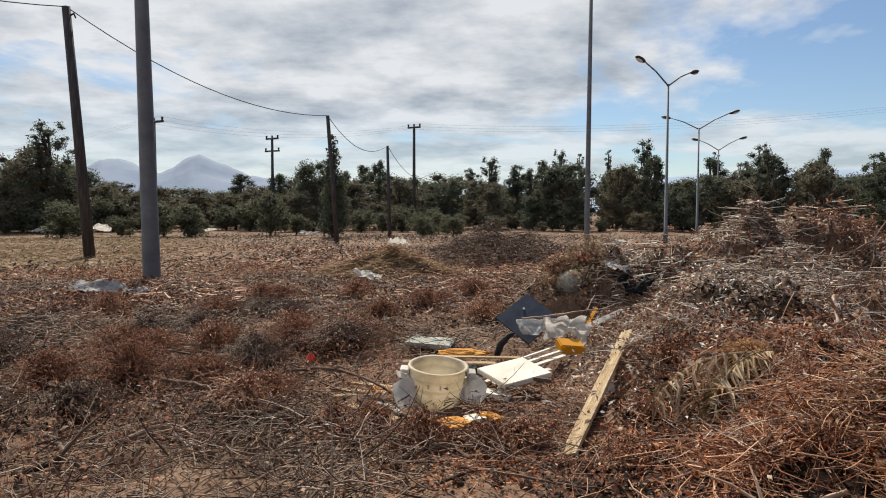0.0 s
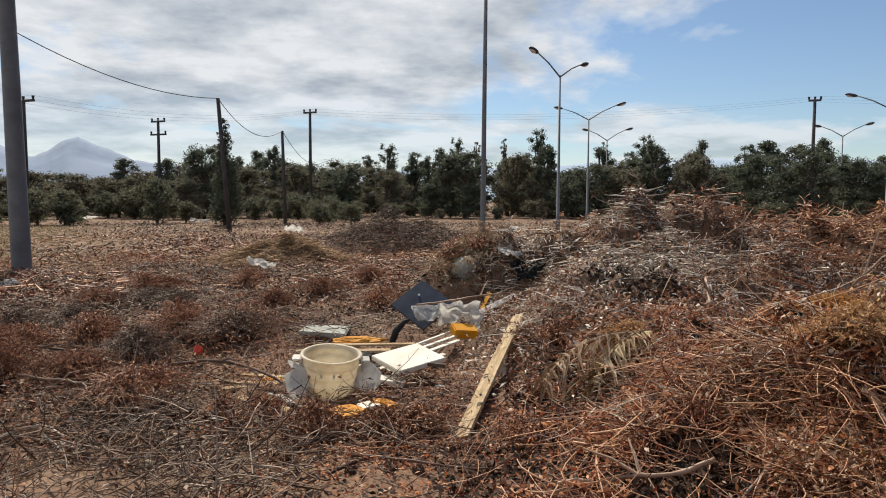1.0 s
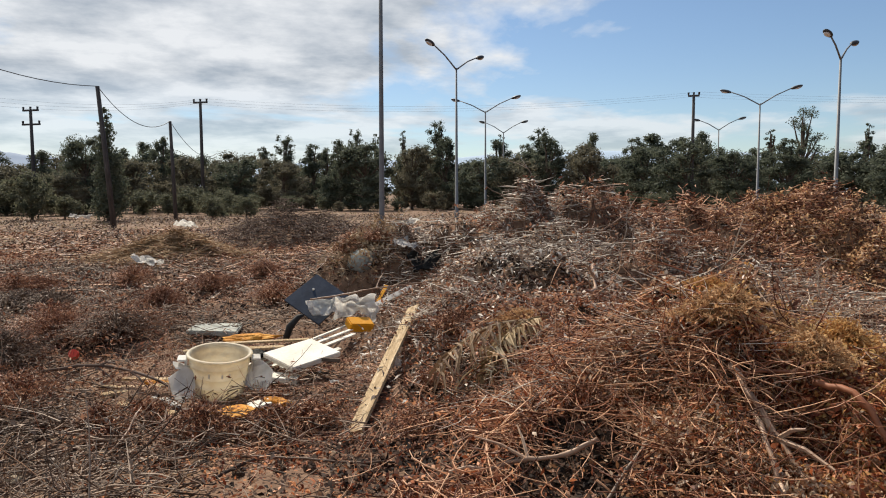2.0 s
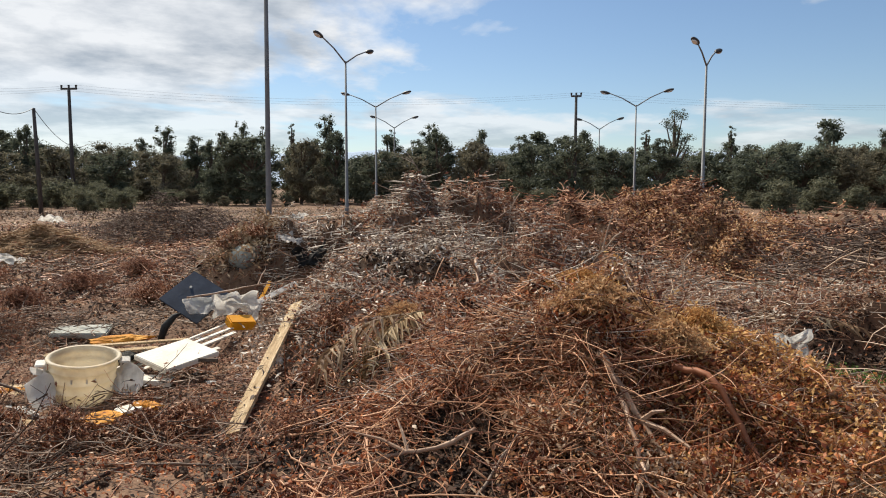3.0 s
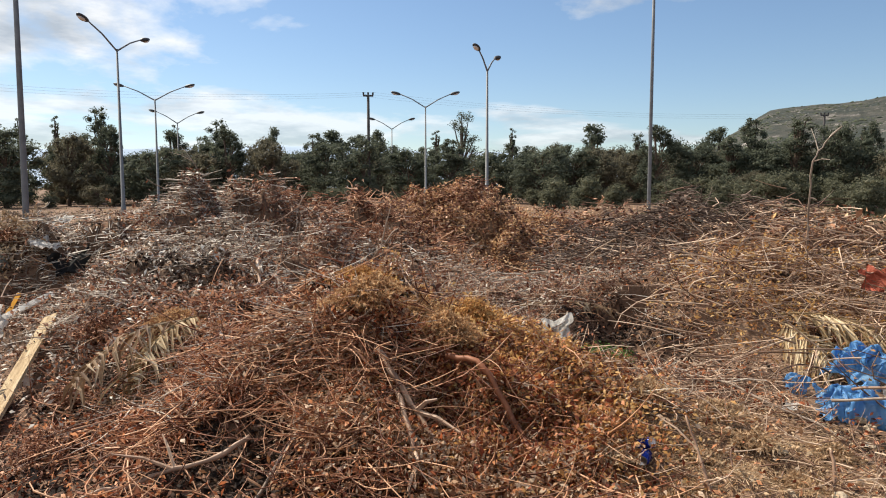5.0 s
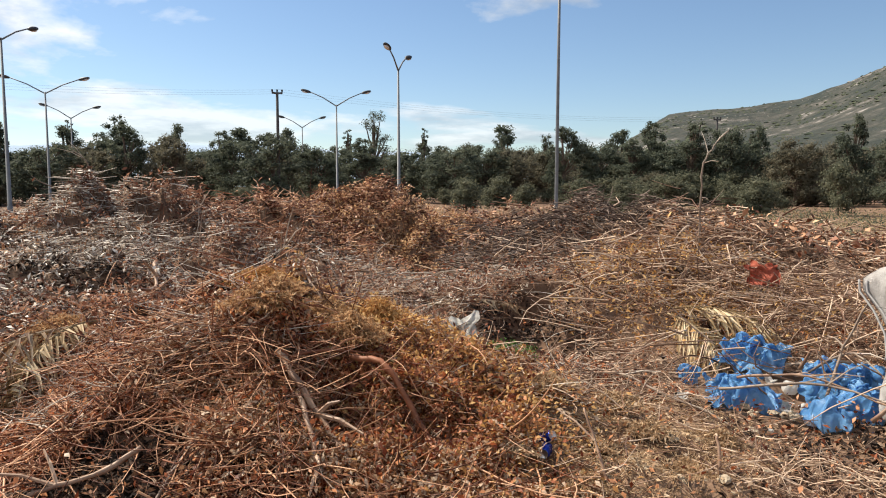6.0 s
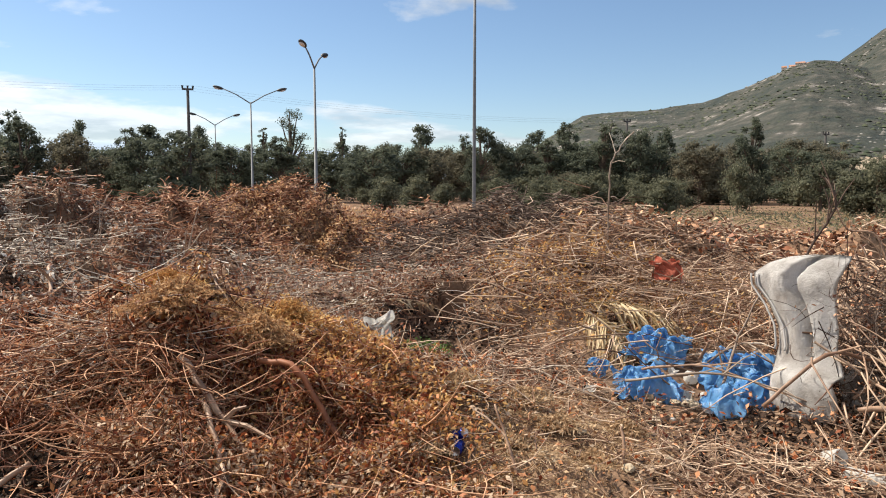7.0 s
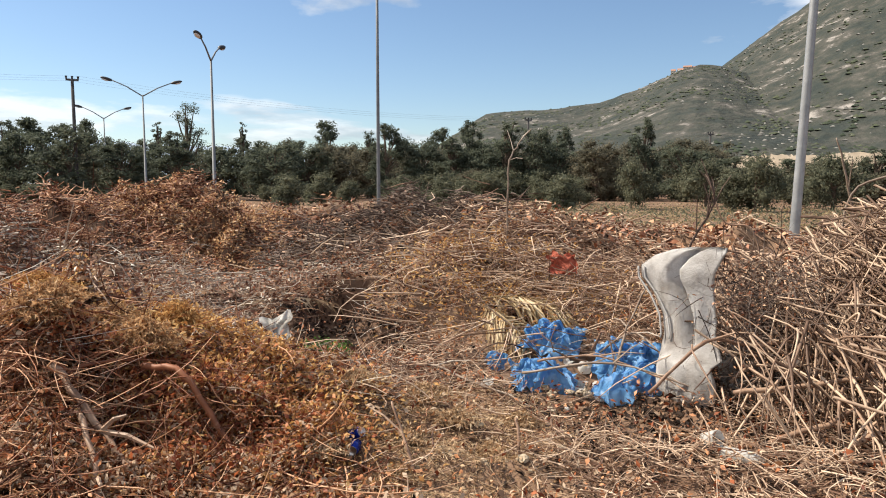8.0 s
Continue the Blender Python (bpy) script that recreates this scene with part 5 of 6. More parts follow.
# ---- palm fronds ----
def palm_frond(m, length, n, seed, droop, width, label, mat=PALM):
    rng = np.random.default_rng(seed)
    frond = thing("palm_frond", m, label, "palm frond", "dry palm fronds")
    curve = [Vector((length * s, 0, 0.10 * length * math.sin(s * 2.2) - droop * s * s)) for s in [k / 10 for k in range(11)]]
    bm = bmesh.new()
    tube(bm, curve, [0.014 - 0.011 * k / 10 for k in range(11)], 6)
    part("stem", bm, mat, frond)
    for k in range(n):
        s = 0.12 + 0.86 * k / n
        i = min(int(s * 10), 9)
        p = curve[i].lerp(curve[i + 1], s * 10 - i)
        side = 1 if k % 2 else -1
        ln = width * (0.55 + 0.6 * math.sin(math.pi * s)) * rng.uniform(0.55, 1.25)
        fall, fan = rng.uniform(0.35, 0.95), rng.uniform(0.25, 0.7)
        bm = bmesh.new()
        ws = [0.006, 0.013, 0.010, 0.002]
        rows = []
        for j in range(4):
            q = j / 3
            c = p + Vector((fan * ln * q + 0.02 * rng.normal(), side * ln * (0.95 - fall * 0.5) * q * (1 - 0.25 * q), -fall * ln * q * q + 0.08 * ln * q))
            rows.append([bm.verts.new(c + Vector((ws[j], 0, 0))), bm.verts.new(c + Vector((0, 0, -0.006))), bm.verts.new(c - Vector((ws[j], 0, 0)))])
        for a, b in zip(rows, rows[1:]):
            bm.faces.new((a[0], a[1], b[1], b[0]))
            bm.faces.new((a[1], a[2], b[2], b[1]))
        part("leaflet", bm, mat, frond)
    return frond


palm_frond(pose(6.95, 2.62, ground_z(6.95, 2.62) + 0.16, 0, 0, -74), 0.85, 84, 1, 0.22, 0.6, "dry tan palm frond drooping over blue bags")
palm_frond(pose(6.8, 2.6, ground_z(6.8, 2.6) + 0.2, 10, 16, -112), 0.75, 70, 2, 0.2, 0.55, "dry tan palm frond with split leaflets")
palm_frond(pose(2.45, 5.0, ground_z(2.45, 5.0) + 0.14, 25, 6, 205), 0.85, 54, 3, 0.34, 0.36, "withered grey-tan palm frond on the heap's side", PALM)
palm_frond(pose(2.2, 5.0, ground_z(2.2, 5.0) + 0.14, -15, 0, 232), 0.7, 40, 4, 0.5, 0.34, "withered brown palm frond hanging down the heap", PALM_BROWN)
palm_frond(pose(2.3, 4.95, ground_z(2.3, 4.95) + 0.2, 38, 4, 192), 0.95, 40, 6, 0.32, 0.36, "dry brown palm frond hanging over a hollow", PALM_BROWN)
palm_frond(pose(5.5, 4.6, ground_z(5.5, 4.6) + 0.12, 0, 0, -40), 1.0, 50, 5, 0.12, 0.22, "flattened dry palm frond in the litter", PALM_BROWN)


# ---- single branches ----
def branch(points, r0, r1, mat, label, forks=0, seed=0, name="branch"):
    rng = np.random.default_rng(seed)
    P = [Vector(p) for p in points]
    fine = []
    for k in range(len(P) - 1):
        a, b, c, d = P[max(k - 1, 0)], P[k], P[k + 1], P[min(k + 2, len(P) - 1)]
        for j in range(5):
            t = j / 5
            fine.append(0.5 * ((2 * b) + (c - a) * t + (2 * a - 5 * b + 4 * c - d) * t * t + (3 * b - a - 3 * c + d) * t ** 3))
    fine.append(P[-1])
    base = fine[0].copy()
    stick = thing(name, Matrix.Translation(base), label, "branch", "loose branches")
    n = len(fine)
    bm = bmesh.new()
    tube(bm, [p - base + Vector(rng.normal(0, r0 * 0.25, 3)) for p in fine], [(r0 + (r1 - r0) * k / (n - 1)) * rng.uniform(0.85, 1.15) for k in range(n)], 7)
    part("stem", bm, mat, stick, smooth=True)
    for _ in range(forks):
        k = int(rng.integers(n // 3, n - 1))
        way = (fine[min(k + 1, n - 1)] - fine[k - 1]).normalized()
        turn = (way + Vector(rng.normal(0, 0.6, 3))).normalized()
        ln = rng.uniform(0.15, 0.4)
        bm = bmesh.new()
        p = fine[k] - base
        tube(bm, [p, p + turn * ln * 0.5 + Vector((0, 0, 0.02)), p + turn * ln], [r1 * 1.2, r1 * 0.9, r1 * 0.5], 5)
        part("twig", bm, mat, stick)
    return stick


def on(x, y, lift=0.0):
    return (x, y, ground_z(x, y) + lift)


branch([on(-2.55, 4.55, 0.02), on(-2.2, 4.5, 0.06), on(-1.9, 4.62, 0.10), on(-1.75, 4.5, 0.04), on(-1.5, 4.42, 0.02)], 0.016, 0.009, TWIG_PALE, "bent pale grey branch on bare soil", 4, 1)
branch([on(-2.45, 3.95, 0.01), on(-2.3, 4.05, 0.06), on(-2.38, 4.2, 0.10), on(-2.55, 4.3, 0.1)], 0.02, 0.012, TWIG_GREY, "curved grey branch lying on bare soil", 2, 2)
branch([on(-1.85, 3.95, 0.01), on(-1.78, 4.05, 0.03), on(-1.95, 4.25, 0.05)], 0.016, 0.01, TWIG_GREY, "short twisted grey branch on bare soil", 1, 3)
branch([on(-0.9, 4.05, 0.02), on(-0.75, 4.3, 0.05), on(-0.6, 4.5, 0.1), on(-0.55, 4.8, 0.2)], 0.009, 0.005, TWIG_TAN, "thin tan branch leaning on brush", 2, 4)
branch([on(-1.6, 6.6, 0.1), on(-1.1, 6.3, 0.2), on(-0.7, 5.95, 0.12), on(-0.4, 5.7, 0.05)], 0.016, 0.008, TWIG_DARK, "dark bare branch among brush", 6, 5)
branch([on(-2.6, 6.0, 0.15), on(-2.1, 5.6, 0.25), on(-1.6, 5.35, 0.2), on(-1.0, 5.1, 0.08)], 0.016, 0.007, TWIG_GREY, "grey bare branch lying in brush", 6, 6)
branch([on(-3.4, 6.6, 0.2), on(-2.6, 6.5, 0.3), on(-1.9, 6.2, 0.2)], 0.014, 0.007, TWIG_GREY, "grey bare branch across the brush", 5, 7)
branch([on(0.1, 4.25, 0.02), on(0.45, 4.05, 0.05), on(0.8, 3.95, 0.03), on(1.2, 3.9, 0.02)], 0.010, 0.006, TWIG_GREY, "thin grey branch on the soil", 2, 8)
branch([on(-0.15, 3.85, 0.01), on(0.15, 4.1, 0.03), on(0.4, 4.3, 0.02)], 0.012, 0.008, TWIG_DARK, "dark stick on the soil", 0, 9)
branch([on(2.95, 2.3, 0.02), on(2.78, 2.6, 0.1), on(2.5, 2.85, 0.08), on(2.4, 3.15, 0.05)], 0.009, 0.004, TWIG_BROWN, "thin brown branch on the heap's front", 2, 10)
branch([on(2.6, 2.2, 0.02), on(2.42, 2.5, 0.08), on(2.3, 2.8, 0.1), on(2.1, 3.05, 0.03)], 0.009, 0.004, TWIG_BROWN, "forked brown branch on the heap's front", 2, 11)
branch([on(3.25, 2.3, 0.02), on(3.0, 2.6, 0.1), on(2.85, 2.95, 0.06)], 0.010, 0.005, TWIG_BROWN, "short brown branch end in the heap", 1, 12)
branch([on(1.7, 2.85, 0.02), on(2.0, 3.0, 0.09), on(2.2, 3.1, 0.1)], 0.011, 0.007, TWIG_PALE, "sawn pale branch end on the heap", 1, 13)
branch([on(3.5, 6.2, 0.25), on(3.2, 5.6, 0.28), on(2.9, 5.3, 0.2)], 0.018, 0.012, TWIG_TAN, "weathered branch on the heap's slope", 1, 14)
branch([on(3.7, 4.45, 0.25), on(3.55, 4.62, 0.28), on(3.4, 4.75, 0.22)], 0.022, 0.017, TWIG_PALE, "sawn pale log end on the heap", 0, 15)
branch([on(4.5, 8.5, 0.25), on(5.1, 8.9, 0.35), on(5.7, 9.1, 0.3)], 0.016, 0.01, TWIG_TAN, "long stick lying near the crest", 3, 16)
branch([on(2.66, 3.12, 0.2), on(2.64, 2.95, 0.23), on(2.6, 2.7, 0.22), on(2.55, 2.42, 0.12)], 0.022, 0.013, TWIG_TAN, "thick weathered branch sticking out of the heap", 3, 50)
branch([on(2.66, 2.95, 0.16), on(2.5, 2.66, 0.2), on(2.36, 2.4, 0.1)], 0.017, 0.012, TWIG_TAN, "weathered branch lying down the heap's front", 2, 51)
branch([on(3.03, 2.92, 0.22), on(3.08, 2.68, 0.24), on(3.1, 2.42, 0.2), on(2.96, 2.16, 0.08)], 0.022, 0.010, TWIG_BROWN, "thick red-brown branch across the heap's front", 4, 52)
branch([on(2.4, 3.1, 0.18), on(2.7, 3.05, 0.22), on(3.0, 2.98, 0.22), on(3.32, 2.88, 0.16)], 0.011, 0.006, TWIG_BROWN, "thin stem lying across the heap", 3, 53)
branch([on(1.92, 3.22, 0.18), on(1.7, 3.27, 0.15), on(1.46, 3.34, 0.1), on(1.2, 3.42, 0.05)], 0.015, 0.009, TWIG_TAN, "sawn branch with a pale end at the heap's foot", 3, 54)
branch([on(2.25, 2.75, 0.08), on(2.32, 2.6, 0.1), on(2.3, 2.4, 0.05)], 0.010, 0.006, TWIG_TAN, "short forked stem on the heap's foot", 2, 55)
branch([on(3.5, 2.7, 0.06), on(3.4, 2.45, 0.1), on(3.5, 2.15, 0.08), on(3.45, 1.95, 0.03)], 0.011, 0.006, TWIG_GREY, "grey bent stem beside the heap", 3, 56)
branch([(0.80, 7.2, 0.50), (1.14, 7.2, 0.54), (1.49, 7.2, 0.59), (1.94, 7.3, 0.61), (2.39, 7.4, 0.63)], 0.010, 0.006, TWIG_TAN, "long thin cane bent over a dark panel", 1, 57)
# tall bare stalks by the branch heap
branch([on(9.0, 3.15, 0.0), on(9.0, 3.15, 0.7), on(8.95, 3.12, 1.3), on(9.03, 3.02, 1.72), on(9.05, 2.85, 1.88)], 0.016, 0.005, TWIG_PALE, "tall bare stalk standing in the debris", 3, 20, "dry_stalk")
branch([on(8.2, 0.0, 0.2), on(8.2, 0.15, 0.75), on(8.15, 0.42, 1.05), on(8.1, 0.55, 1.35)], 0.014, 0.005, TWIG_TAN, "thin curved stalk rising from the branch heap", 1, 21, "dry_stalk")
branch([on(7.4, -0.75, 0.3), on(7.4, -0.65, 0.9), on(7.35, -0.55, 1.15), on(7.35, -0.5, 1.45)], 0.013, 0.006, TWIG_PALE, "thin curved stalk rising from the branch heap", 1, 22, "dry_stalk")
branch([on(7.2, -0.55, 0.3), on(7.2, -0.62, 0.85), on(7.2, -0.95, 1.12), on(7.2, -1.3, 1.25)], 0.013, 0.006, TWIG_PALE, "arching bare stalk over the branch heap", 1, 23, "dry_stalk")
branch([on(8.0, -1.2, 0.3), on(8.0, -1.22, 0.9), on(8.0, -1.2, 1.5)], 0.012, 0.005, TWIG_PALE, "straight bare stalk beside the steel column", 1, 24, "dry_stalk")
branch([on(7.9, 0.1, 0.5), on(7.5, -0.2, 0.85), on(7.0, -0.45, 0.8)], 0.016, 0.008, TWIG_TAN, "arching branch on the heap", 3, 25)
branch([on(5.35, 0.95, 0.12), on(5.7, 0.95, 0.36), on(6.0, 0.93, 0.58), on(6.35, 0.8, 0.85)], 0.012, 0.006, TWIG_PALE, "long pale branch leaning on a mattress", 2, 26)
branch([on(5.1, 0.62, 0.25), on(5.3, 0.3, 0.48), on(5.5, 0.0, 0.55), on(5.75, -0.4, 0.55)], 0.014, 0.009, TWIG_TAN, "tan branch lying across a mattress", 3, 27)
branch([on(5.0, 0.1, 0.3), on(5.1, -0.35, 0.36), on(5.3, -0.9, 0.34), on(5.5, -1.4, 0.3)], 0.016, 0.010, TWIG_TAN, "long tan branch lying on the heap", 4, 28)
branch([on(4.6, 0.25, 0.02), on(4.75, -0.1, 0.1), on(5.0, -0.6, 0.25), on(5.3, -1.0, 0.42)], 0.018, 0.011, TWIG_TAN, "tan branch curving up the heap", 3, 29)
branch([on(4.5, -0.25, 0.02), on(4.75, -0.55, 0.12), on(5.1, -1.0, 0.35)], 0.02, 0.012, TWIG_TAN, "thick cut branch at the heap's foot", 2, 30)
branch([on(7.0, 0.75, 0.4), on(7.1, 0.62, 0.9), on(7.2, 0.45, 1.2), on(7.25, 0.5, 1.4)], 0.014, 0.006, TWIG_DARK, "dark bare branch standing behind a mattress", 9, 31)
branch([on(3.6, 1.55, 0.0), on(3.7, 1.7, 0.12), on(3.75, 1.8, 0.3)], 0.010, 0.006, TWIG_TAN, "thin stick standing in the soil", 1, 32)
branch([on(4.05, 1.15, 0.0), on(4.1, 1.17, 0.12), on(4.15, 1.2, 0.22)], 0.010, 0.008, TWIG_TAN, "short stub of a stick in the soil", 0, 33)
branch([on(5.2, 2.9, 0.06), on(5.3, 2.4, 0.1), on(5.0, 1.9, 0.08), on(4.9, 1.5, 0.05)], 0.012, 0.006, TWIG_PALE, "long pale twig on the litter", 4, 34)
for k in range(26):
    a = rng.uniform(72, 112)
    x, y = at_az(a, rng.uniform(4.8, 8.0))
    h0 = rng.uniform(0.05, 0.5)
    dx, dy = rng.normal(0, 0.5), rng.normal(-0.3, 0.5)
    branch([on(x, y, h0), on(x + dx * 0.5, y + dy * 0.5, h0 + rng.uniform(0.0, 0.25)), on(x + dx, y + dy, h0 * 0.6 + rng.uniform(0, 0.15))], rng.uniform(0.007, 0.014), 0.005, [TWIG_TAN, TWIG_PALE, TWIG_GREY][k % 3], "loose cut branch among the debris", 3, 300 + k)
for k in range(14):
    x, y = at_az(rng.uniform(18, 55), rng.uniform(5.0, 10.0))
    dx, dy = rng.normal(0, 0.4), rng.normal(0, 0.4)
    branch([on(x, y, 0.1), on(x + dx * 0.5, y + dy * 0.5, 0.22), on(x + dx, y + dy, 0.25)], rng.uniform(0.007, 0.013), 0.005, [TWIG_TAN, TWIG_PALE, TWIG_GREY][k % 3], "weathered branch poking from the heap", 3, 400 + k)
for az, r, lean in [(31.0, 9.8, 0.35), (33.3, 9.9, 0.5), (29.6, 9.6, 0.2), (24.5, 10.4, -0.5), (36.0, 9.6, 0.2), (45.0, 10.6, 0.3)]:
    x, y = at_az(az, r)
    branch([on(x, y, 0.0), on(x + lean * 0.15, y, 0.25), on(x + lean * 0.5, y, 0.5)], 0.010, 0.004, TWIG_PALE, "bare twig sticking up from the crest", 2, int(az * 10))


# ---- dumped things round the tub ----
def board(name, a, b, width, thick, mat, label, category, group="", roll=0.0, bevel=0.004, wear=0.0, seed=0):
    """A board from a to b (middles of its ends), with slightly uneven edges."""
    a, b = Vector(a), Vector(b)
    way = (b - a)
    ln = way.length
    m = Matrix.Translation(a) @ way.to_track_quat("Y", "Z").to_matrix().to_4x4() @ pose(0, 0, 0, 0, roll, 0)
    ob = thing(name, m, label, category, group)
    rng = np.random.default_rng(seed)
    bm = bmesh.new()
    n = 14
    rows = []
    for k in range(n + 1):
        y = ln * k / n
        w0, w1 = width / 2 * (1 + wear * rng.normal()), width / 2 * (1 + wear * rng.normal())
        ends = wear * ln * 0.06 * rng.normal() if k in (0, n) else 0
        rows.append([bm.verts.new(p) for p in ((-w0, y + ends, -thick / 2), (w1, y - ends, -thick / 2), (w1, y - ends, thick / 2), (-w0, y + ends, thick / 2))])
    for p, q in zip(rows, rows[1:]):
        for j in range(4):
            bm.faces.new((p[j], p[(j + 1) % 4], q[(j + 1) % 4], q[j]))
    bm.faces.new(rows[0][::-1])
    bm.faces.new(rows[-1])
    bmesh.ops.recalc_face_normals(bm, faces=bm.faces[:])
    part("plank", bm, mat, ob)
    return ob


# long pale plank leaning on the heap
long_plank = board("wooden_plank", (0.83, 4.55, ground_z(0.83, 4.55) + 0.02), (1.76, 6.62, 0.47), 0.125, 0.024, PLANK, "long weathered yellowish plank leaning on the heap", "plank", roll=-22, wear=0.03, seed=4)
for s in (0.35, 1.1, 1.75):
    bm = bmesh.new()
    bmesh.ops.create_cone(bm, cap_ends=True, segments=8, radius1=0.005, radius2=0.004, depth=0.008, matrix=Matrix.Translation((0.02 * math.sin(s * 9), s, 0.019)))
    part("nail_head", bm, DARK_METAL, long_plank)

# broken cream tub
tub = thing("plastic_tub", pose(-0.07, 5.74, ground_z(-0.07, 5.74) - 0.01, 7, 3, 0), "broken round cream plastic tub standing upright", "tub")
bm = bmesh.new()
prof = [(0.0, 0.0), (0.19, 0.0), (0.198, 0.012), (0.206, 0.09), (0.214, 0.094), (0.214, 0.106), (0.208, 0.11), (0.214, 0.17), (0.222, 0.174), (0.222, 0.186), (0.216, 0.19), (0.222, 0.25), (0.23, 0.254), (0.23, 0.266), (0.224, 0.27), (0.226, 0.318), (0.246, 0.322), (0.25, 0.330), (0.246, 0.338), (0.222, 0.336), (0.216, 0.30), (0.19, 0.02), (0.0, 0.016)]
lathe(bm, prof, 48)
bmesh.ops.remove_doubles(bm, verts=bm.verts[:], dist=0.0005)
for v in bm.verts:
    a = math.atan2(v.co.y, v.co.x)
    v.co.x *= 1 + 0.025 * math.sin(2 * a + 0.6) * v.co.z / 0.33
    v.co.y *= 1 - 0.03 * math.sin(2 * a + 0.6) * v.co.z / 0.33
part("body", bm, CREAM, tub, smooth=True)
for side in (-1, 1):
    bm = bmesh.new()
    box(bm, 0.075, 0.12, 0.018, pose(side * 0.275, -0.02, 0.29), 0.006)
    box(bm, 0.014, 0.12, 0.1, pose(side * 0.25, -0.02, 0.2), 0.004)
    part("lug_handle", bm, WHITE, tub)
for k, ang in enumerate((-1.9, -1.45, -1.2)):
    bm = bmesh.new()
    box(bm, 0.012, 0.006, 0.035, Matrix.Translation((math.cos(ang) * 0.222, math.sin(ang) * 0.222, 0.2)) @ pose(0, 0, 0, 0, 0, math.degrees(ang) + 90))
    part("mark", bm, WHITE, tub, "pale moulded mark")

# shards of white plastic round the tub
for k, (x, y, z, w, h, rx, ry, rz) in enumerate([(-0.33, 5.55, 0.14, 0.2, 0.3, 66, 12, 14), (-0.42, 5.5, 0.03, 0.1, 0.2, 20, 8, 60), (0.24, 5.66, 0.15, 0.22, 0.28, 68, -15, -20), (0.26, 5.55, 0.06, 0.12, 0.18, 50, -10, -50), (-0.34, 5.66, 0.26, 0.12, 0.1, 15, 20, 0), (-0.5, 5.7, 0.02, 0.12, 0.07, 8, 2, 30)]):
    ob = thing("plastic_shard", pose(x, y, z, rx, ry, rz), "jagged shard of white plastic beside a tub", "plastic shard", "broken plastic shards")
    rr = np.random.default_rng(70 + k)
    bm = bmesh.new()
    n = 9
    rim = [(math.cos(6.283 * j / n) * w * rr.uniform(0.4, 0.62), math.sin(6.283 * j / n) * h * rr.uniform(0.4, 0.62)) for j in range(n)]
    bm.faces.new([bm.verts.new((p[0], p[1], 0.35 * p[0] ** 2 / w)) for p in rim])
    bmesh.ops.triangulate(bm, faces=bm.faces[:])
    bmesh.ops.solidify(bm, geom=bm.faces[:], thickness=0.005)
    part("piece", bm, WHITE, ob)

# slabs and laths
slab = thing("white_slab", pose(0.62, 6.1, 0.165, 9, -5, 32), "off-white square slab lying on debris", "slab")
part("panel", box(bmesh.new(), 0.52, 0.42, 0.045, Matrix(), 0.006), BOARD, slab)
slab = thing("white_slab", pose(0.42, 5.86, 0.04, 4, 6, -18), "off-white broken slab lying flat", "slab")
part("panel", box(bmesh.new(), 0.3, 0.15, 0.04, Matrix(), 0.006), BOARD, slab)
slab = thing("white_slab", pose(0.23, 5.12, 0.06, 10, -6, 15), "small white slab on orange foam", "slab")
part("panel", box(bmesh.new(), 0.16, 0.1, 0.02, Matrix(), 0.004), BOARD, slab)
slab = thing("grey_slab", pose(-0.17, 8.1, 0.05, 3, 2, -8), "grey stone slab lying on the brush", "slab")
bm = bmesh.new()
box(bm, 0.54, 0.42, 0.05, Matrix(), 0.012)
for v in bm.verts:
    v.co += noise.noise_vector(v.co * 5) * 0.035
part("stone", bm, GREY_SLATE, slab)
for k, (a, b) in enumerate([((0.16, 6.25, 0.09), (1.2, 7.28, 0.2)), ((0.28, 6.28, 0.08), (1.27, 7.16, 0.19)), ((0.36, 6.22, 0.07), (1.22, 6.98, 0.16)), ((0.44, 6.2, 0.06), (1.02, 6.62, 0.1))]):
    board("white_lath", a, b, 0.045, 0.014, BOARD, "white painted wooden lath on the debris", "lath", "painted laths", roll=8 * k - 10, wear=0.02, seed=20 + k)
for k, (a, b, w) in enumerate([((-0.42, 6.95, 0.1), (0.5, 6.72, 0.13), 0.07), ((-0.1, 7.05, 0.13), (0.75, 6.85, 0.16), 0.05), ((-0.2, 6.6, 0.06), (0.4, 6.5, 0.1), 0.06)]):
    board("thin_plank", a, b, w, 0.018, PLANK, "bare wooden slat on the debris", "slat", "bare slats", roll=5, wear=0.03, seed=30 + k)
for k, (a, b, w) in enumerate([((-0.78, 5.62, 0.02), (-0.36, 5.18, 0.03), 0.07), ((-1.0, 6.1, 0.03), (-0.5, 5.9, 0.04), 0.05), ((-0.95, 5.85, 0.03), (-0.42, 5.98, 0.05), 0.06), ((-0.85, 6.25, 0.05), (-0.35, 6.02, 0.06), 0.05)]):
    board("rotten_board", a, b, w, 0.02, PLANK, "splintered rotten board lying on the soil", "board", "splintered boards", roll=6, wear=0.10, seed=40 + k)
board("white_lath", (1.5, 7.75, 0.28), (2.12, 8.2, 0.45), 0.06, 0.02, WHITE, "white plastic strip sticking out of the heap", "lath", roll=30, wear=0.02, seed=50)
board("amber_board", (1.6, 8.0, 0.2), (1.85, 8.4, 0.45), 0.04, 0.02, AMBER, "dull amber plastic strip behind a bag", "strip", roll=20, wear=0.05, seed=51)
board("black_stick", (0.72, 5.98, 0.17), (0.92, 5.9, 0.16), 0.03, 0.03, BARK, "short dark stick lying on a slab", "stick", wear=0.08, seed=52)

